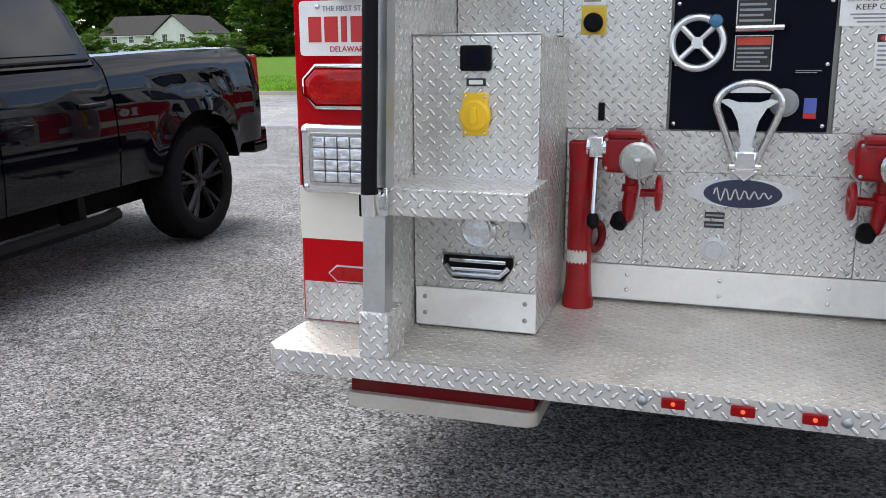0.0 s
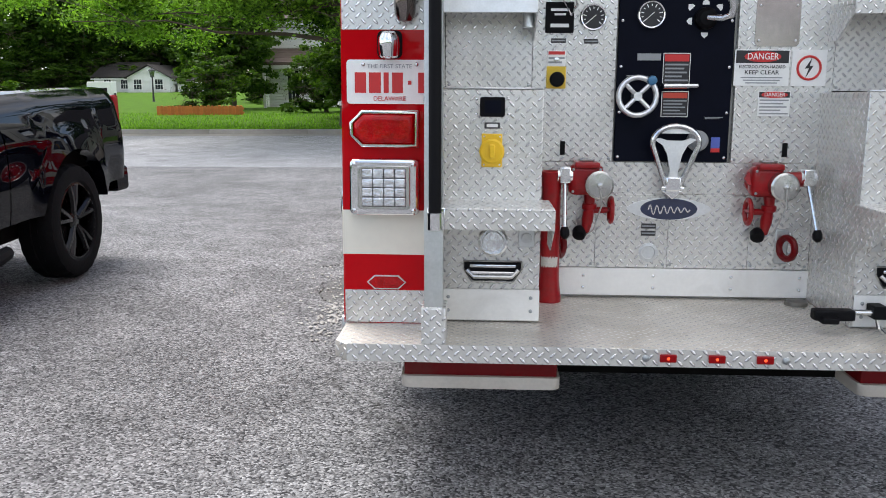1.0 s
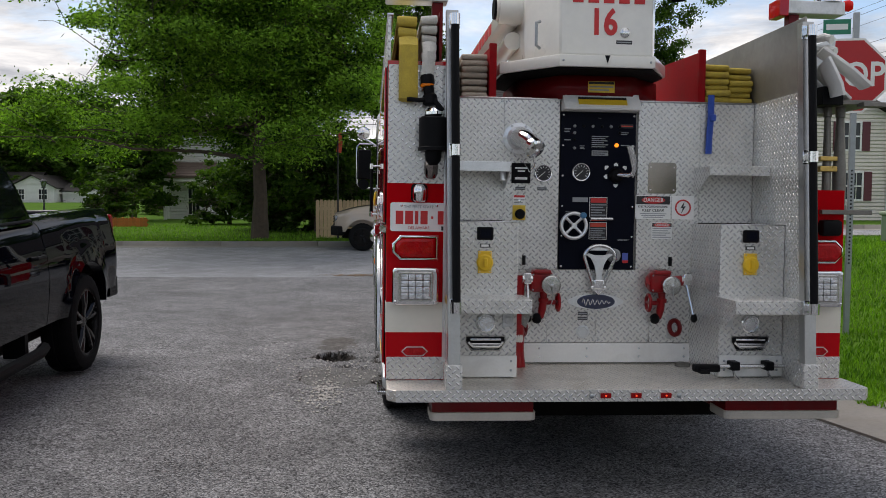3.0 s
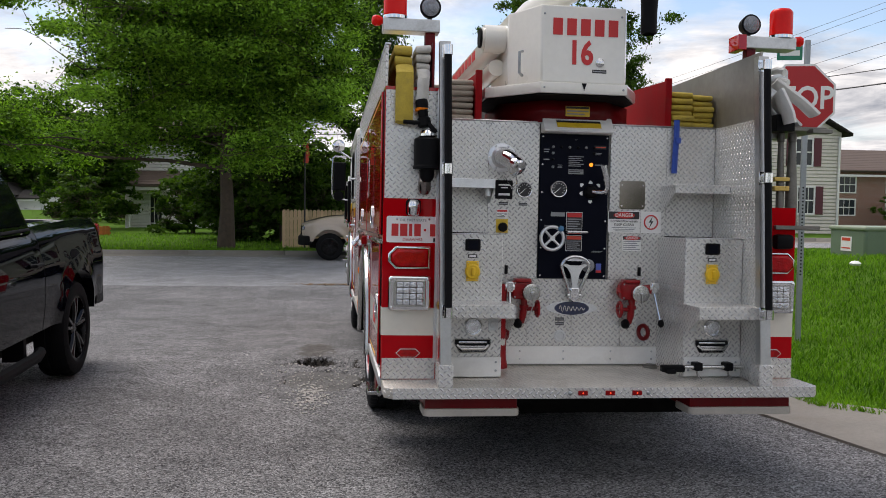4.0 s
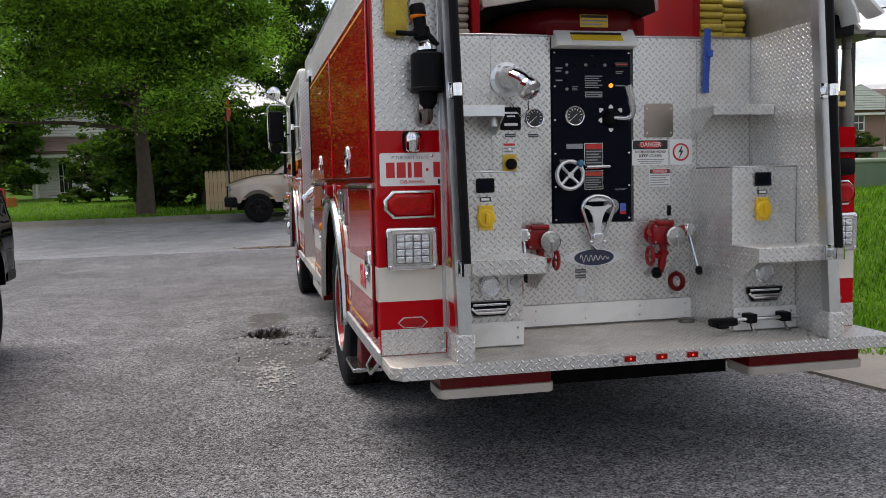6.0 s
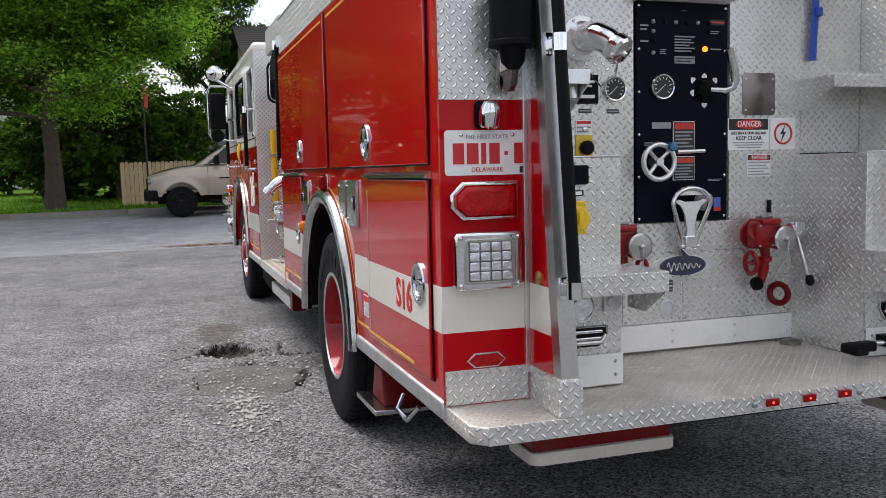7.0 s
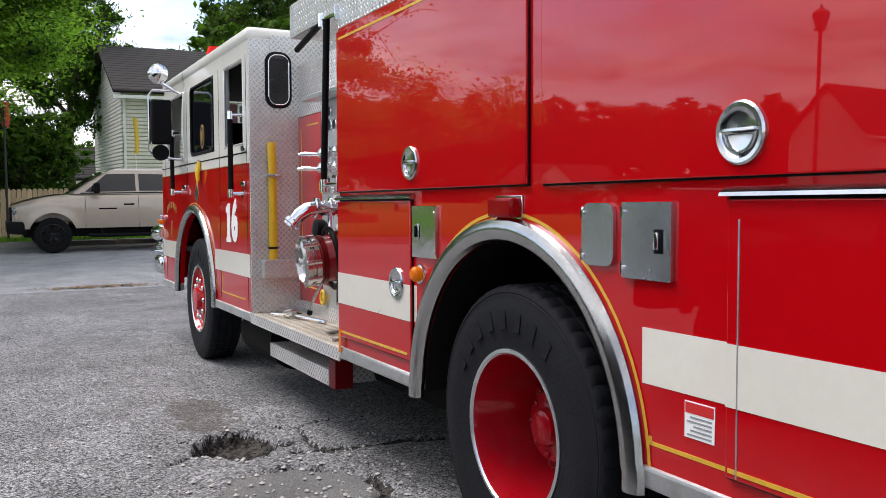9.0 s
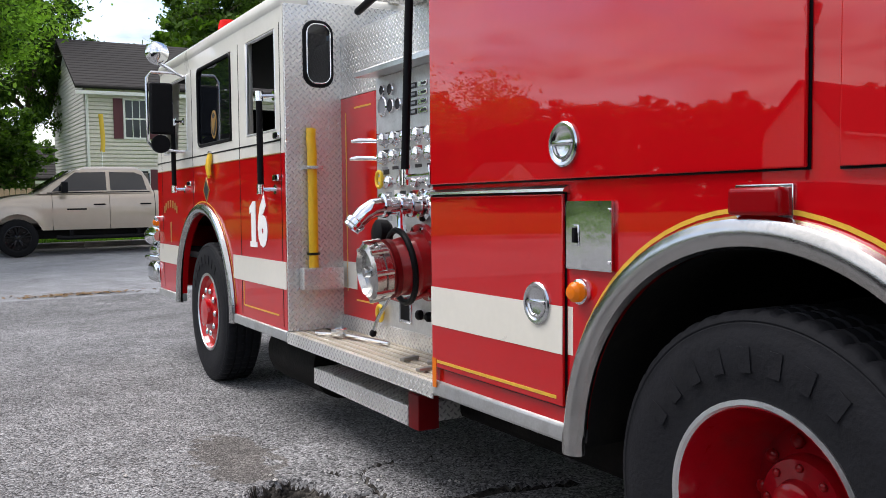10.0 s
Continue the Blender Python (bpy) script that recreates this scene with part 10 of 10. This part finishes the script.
board_fence("cedar board fence on the lawn", -3.15, 1.6, 25.5, FAR_Z, FAR_Z + 1.32, FENCE_WOOD, 0.13, "fences")
board_fence("low orange-stained board fence", -15.0, -11.2, 35.0, FAR_Z - 0.05, FAR_Z + 0.42, FENCE_ORANGE, 0.16, "fences")

# ---- street furniture ----
def lamp_post(x, y, h, label):
    z = land(x, y)
    p = thing("street_lamp", label, "street lamp", pose(x, y, z), "street lamps")
    bm = bmesh.new()
    add_lathe(bm, [(0.13, 0), (0.13, 0.08), (0.085, 0.14), (0.075, 0.5), (0.062, 0.55), (0.050, h - 0.1), (0.075, h - 0.06), (0.075, h)], (0, 0, 0), (0, 0, 1), 16)
    part("pole", bm, POST_BLACK, p)
    bm = bmesh.new()
    for k in range(4):
        a = radians(45 + 90 * k)
        add_tube(bm, [(math.cos(a) * 0.11, math.sin(a) * 0.11, h), (math.cos(a) * 0.24, math.sin(a) * 0.24, h + 0.46)], 0.012, 6)
    add_prism(bm, [(-0.13, -0.13), (0.13, -0.13), (0.13, 0.13), (-0.13, 0.13)], "z", h - 0.01, h + 0.03)
    part("lantern_frame", bm, POST_BLACK, p)
    bm = bmesh.new()
    v0 = [bm.verts.new((sx * 0.075, sy * 0.075, h + 0.03)) for sx, sy in ((-1, -1), (1, -1), (1, 1), (-1, 1))]
    v1 = [bm.verts.new((sx * 0.165, sy * 0.165, h + 0.45)) for sx, sy in ((-1, -1), (1, -1), (1, 1), (-1, 1))]
    for i in range(4):
        bm.faces.new((v0[i], v0[(i + 1) % 4], v1[(i + 1) % 4], v1[i]))
    part("lantern_glass", bm, LENS, p)
    bm = bmesh.new()
    add_lathe(bm, [(0.30, 0.45), (0.30, 0.48), (0.12, 0.60), (0.05, 0.63), (0.05, 0.70), (0.002, 0.74)], (0, 0, h), (0, 0, 1), 4)
    part("lantern_cap", bm, POST_BLACK, p)
    return p


lamp_post(9.55, 10.8, 4.30, "tall black lantern street lamp on the lawn")
lamp_post(-21.0, 16.9, 6.4, "tall black lantern street lamp beside the street")
lamp_post(-25.4, 62.0, 1.9, "black lantern street lamp by the far houses")

# stop sign with its street-name blade
s = thing("stop_sign", "red octagonal stop sign on a perforated steel post", "stop sign", pose(3.83, 4.4, land(3.83, 4.4), 0, 0, -14))
ZS = 2.95 - land(3.83, 4.4)
bm = bmesh.new()
add_box(bm, -0.03, 0.03, 0.0, 0.045, 0, ZS + 0.62, 0.004)
part("post", bm, GALV, s)
for k in range(26):
    bm = bmesh.new()
    add_cyl(bm, (0, -0.0025, 1.5 + k * 0.04 - 0.65), (0, 0.001, 1.5 + k * 0.04 - 0.65), 0.011, seg=8)
    part("post_hole", bm, POST_BLACK, s)
SX, ZS = -0.08, ZS - 0.05
oct8 = lambda r: [(SX + math.cos(radians(22.5 + 45 * i)) * r, ZS + math.sin(radians(22.5 + 45 * i)) * r) for i in range(8)]
bm = bmesh.new()
add_prism(bm, oct8(0.428), "y", -0.006, -0.002)
part("sign_rim", bm, LABEL_WHITE, s)
bm = bmesh.new()
add_prism(bm, oct8(0.402), "y", -0.0085, -0.0055)
part("sign_face", bm, SIGN_RED, s)
lettering("sign_lettering", "STOP", 0.262, LABEL_WHITE, s, Matrix.Translation((SX, -0.0095, ZS)) @ UPRIGHT, 0.86, 0.001, bold=0.006)
bm = bmesh.new()
add_box(bm, -0.34, -0.06, -0.004, 0.004, ZS + 0.44, ZS + 0.60, 0.002)
nb = part("street_name_blade", bm, SIGN_GREEN, s, "green street-name blade")
bm = bmesh.new()
add_box(bm, -0.31, -0.09, -0.0055, -0.0035, ZS + 0.49, ZS + 0.55)
part("name_bar", bm, LABEL_WHITE, nb)

# utility cabinet on the lawn
zc = land(7.4, 8.4) - 0.02
c = thing("utility_cabinet", "low green metal utility cabinet on the lawn", "utility cabinet", pose(6.95, 7.95, zc))
bm = bmesh.new()
add_box(bm, 0, 1.35, 0, 1.0, 0, 0.56, 0.05, 3)
part("cabinet_body", bm, GREEN_METAL, c)
bm = bmesh.new()
add_box(bm, -0.02, 1.37, -0.02, 1.02, 0.50, 0.575, 0.03, 3)
part("cabinet_lid", bm, material("pale_green_enamel", (0.24, 0.29, 0.20), 0.5, 0, 0.1, 4), c)
bm = bmesh.new()
add_box(bm, -0.006, -0.0005, 0.36, 0.66, 0.16, 0.40)
part("warning_label", bm, LABEL_WHITE, c, "faded white and orange label")
bm = bmesh.new()
add_box(bm, -0.009, -0.0055, 0.39, 0.63, 0.33, 0.38)
part("label_head", bm, LABEL_ORANGE, c)
bm = bmesh.new()
add_box(bm, -0.009, -0.0055, 0.39, 0.63, 0.20, 0.22)
part("label_line", bm, LABEL_ORANGE, c)
c2 = thing("utility_cabinet", "second green utility cabinet on the lawn", "utility cabinet", pose(8.35, 7.6, land(8.6, 7.8) - 0.02))
bm = bmesh.new()
add_box(bm, 0, 1.2, 0, 1.0, 0, 0.72, 0.05, 3)
part("cabinet_body", bm, GREEN_METAL, c2)
bm = bmesh.new()
add_box(bm, -0.02, 1.22, -0.02, 1.02, 0.66, 0.735, 0.03, 3)
part("cabinet_lid", bm, bpy.data.materials["pale_green_enamel"], c2)
bm = bmesh.new()
add_lathe(bm, [(0.001, 0), (0.07, 0.01), (0.09, 0.04), (0.05, 0.07), (0.001, 0.08)], (6.2, 7.03, land(6.2, 7.03) + 0.10), (0, 0, 1), 9)
solid("litter", bm, LABEL_WHITE, "crumpled white litter lying in the grass", "litter")

# utility pole and wires
p = thing("utility_pole", "wooden utility pole with cross-arms", "utility pole", pose(27.5, 31.5, 0.3))
bm = bmesh.new()
add_cyl(bm, (0, 0, 0), (0, 0, 12.5), 0.17, 0.12, 12)
part("pole", bm, POLE_WOOD, p)
for z in (11.6, 9.6):
    bm = bmesh.new()
    add_box(bm, -1.3, 1.3, -0.06, 0.06, z, z + 0.12)
    part("cross_arm", bm, POLE_WOOD, p)
    for x in (-1.2, -0.5, 0.5, 1.2):
        bm = bmesh.new()
        add_lathe(bm, [(0.03, 0), (0.06, 0.03), (0.04, 0.1), (0.06, 0.14), (0.02, 0.2)], (x, 0, z + 0.12), (0, 0, 1), 8)
        part("insulator", bm, POST_BLACK, p)
for k, (x, z, sag, r) in enumerate(((-1.2, 11.9, 0.9, 0.010), (-0.5, 11.9, 1.0, 0.010), (1.2, 11.9, 0.8, 0.010), (-1.2, 9.9, 0.7, 0.012), (0.5, 9.9, 1.0, 0.012), (0.0, 8.4, 0.8, 0.024), (0.0, 7.7, 0.9, 0.036))):
    bm = bmesh.new()
    a, b = Vector((27.5 + x, 31.5, z + 0.3)), Vector((8 + x * 1.5, 98, z - 4.6)) if k < 5 else Vector((-6 + x * 1.5, 98, z + 1.8))
    c_ = Vector((62 + x, -4.0, z + 0.3))
    add_tube(bm, [a.lerp(b, s_) - Vector((0, 0, 4 * sag * s_ * (1 - s_))) for s_ in np.linspace(1, 0, 14)] + [a.lerp(c_, s_) - Vector((0, 0, 4 * sag * s_ * (1 - s_))) for s_ in np.linspace(0.08, 1, 12)], r, 5)
    solid("overhead_wire", bm, POST_BLACK, "black overhead wire on the utility pole", "wire", group="overhead wires")

# marker flags on the far lawn
f = thing("yard_flag", "orange flag on a thin dark pole by the fence", "flag", pose(-2.42, 24.6, FAR_Z))
bm = bmesh.new()
add_cyl(bm, (0, 0, 0), (0, 0, 3.5), 0.03, 0.025, 8)
part("pole", bm, POST_BLACK, f)
bm = bmesh.new()
add_tube(bm, [(0.03, 0, 3.55), (0.07, 0.02, 3.2), (0.03, 0.0, 2.9)], 0.05, 8, flat=(0.012, 0.085, (1, 0, 0)))
part("flag_cloth", bm, LABEL_ORANGE, f)
f = thing("yard_flag", "yellow feather flag on a white pole before the house", "flag", pose(1.58, 30.0, FAR_Z))
bm = bmesh.new()
add_cyl(bm, (0, 0, 0), (0, 0, 2.5), 0.02, 0.015, 8)
part("pole", bm, LABEL_WHITE, f)
bm = bmesh.new()
add_tube(bm, [(0.0, 0, 3.65), (0.03, 0.02, 3.3), (0.05, 0.0, 2.8), (0.02, 0, 2.45)], 0.05, 8, flat=(0.012, 0.07, (1, 0, 0)))
part("flag_cloth", bm, LABEL_YELLOW, f)

# white box trailer far off
t = thing("box_trailer", "small white box trailer parked on the grass", "trailer", pose(-28.4, 60.0, FAR_Z, 0, 0, 15))
bm = bmesh.new()
add_box(bm, -0.8, 0.8, -1.4, 1.4, 0.35, 1.5, 0.04)
part("trailer_box", bm, TRIM_WHITE, t)
for x in (-0.85, 0.85):
    bm = bmesh.new()
    add_lathe(bm, [(0.12, -0.09), (0.33, -0.09), (0.34, 0.0), (0.33, 0.09), (0.12, 0.09)], (x, 0, 0.34), (1, 0, 0), 24)
    part("trailer_wheel", bm, RUBBER, t)

# dry leaves at the road's edge
rng = random.Random(9)
bm = bmesh.new()
for k in range(260):
    x, y = rng.gauss(-1.35, 0.45), rng.gauss(14.2, 0.10)
    z = land(x, y) + 0.006
    a, r = rng.uniform(0, 6.28), rng.uniform(0.02, 0.05)
    u, w = Vector((math.cos(a), math.sin(a), rng.uniform(-0.3, 0.3))) * r, Vector((-math.sin(a), math.cos(a), rng.uniform(-0.3, 0.3))) * r * 0.5
    q = Vector((x, y, z + 0.012))
    bm.faces.new([bm.verts.new(q + p_) for p_ in (u, w, -u, -w)])
solid("dry_leaves", bm, material("dry_leaf", (0.20, 0.12, 0.05), 0.9, 0, 0.3, 20), "drift of dry brown leaves at the street's edge", "leaves", kind="stuff")
# loose chips by the pothole
bm = bmesh.new()
for k in range(520):
    x, y = (rng.gauss(-1.6, 0.40), rng.gauss(3.6, 0.55)) if k % 2 else (rng.gauss(-1.72, 0.09), rng.gauss(2.55, 0.30))
    r = rng.uniform(0.005, 0.017)
    z = land(x, y) - pit(x, y) + r * 0.5
    vs = [bm.verts.new((x + dx * r * rng.uniform(0.7, 1.2), y + dy * r * rng.uniform(0.7, 1.2), z + dz * r * 0.6)) for dx, dy, dz in ((1, 0, 0), (0, 1, 0), (-1, 0, 0), (0, -1, 0), (0, 0, 1), (0, 0, -1))]
    for a, b, c_ in ((0, 1, 4), (1, 2, 4), (2, 3, 4), (3, 0, 4), (1, 0, 5), (2, 1, 5), (3, 2, 5), (0, 3, 5)):
        bm.faces.new((vs[a], vs[b], vs[c_]))
solid("stone_chips", bm, material("stone_chip", (0.50, 0.48, 0.45), 0.85, 0, 0.35, 60), "loose pale stone chips round the pothole", "gravel", kind="stuff")
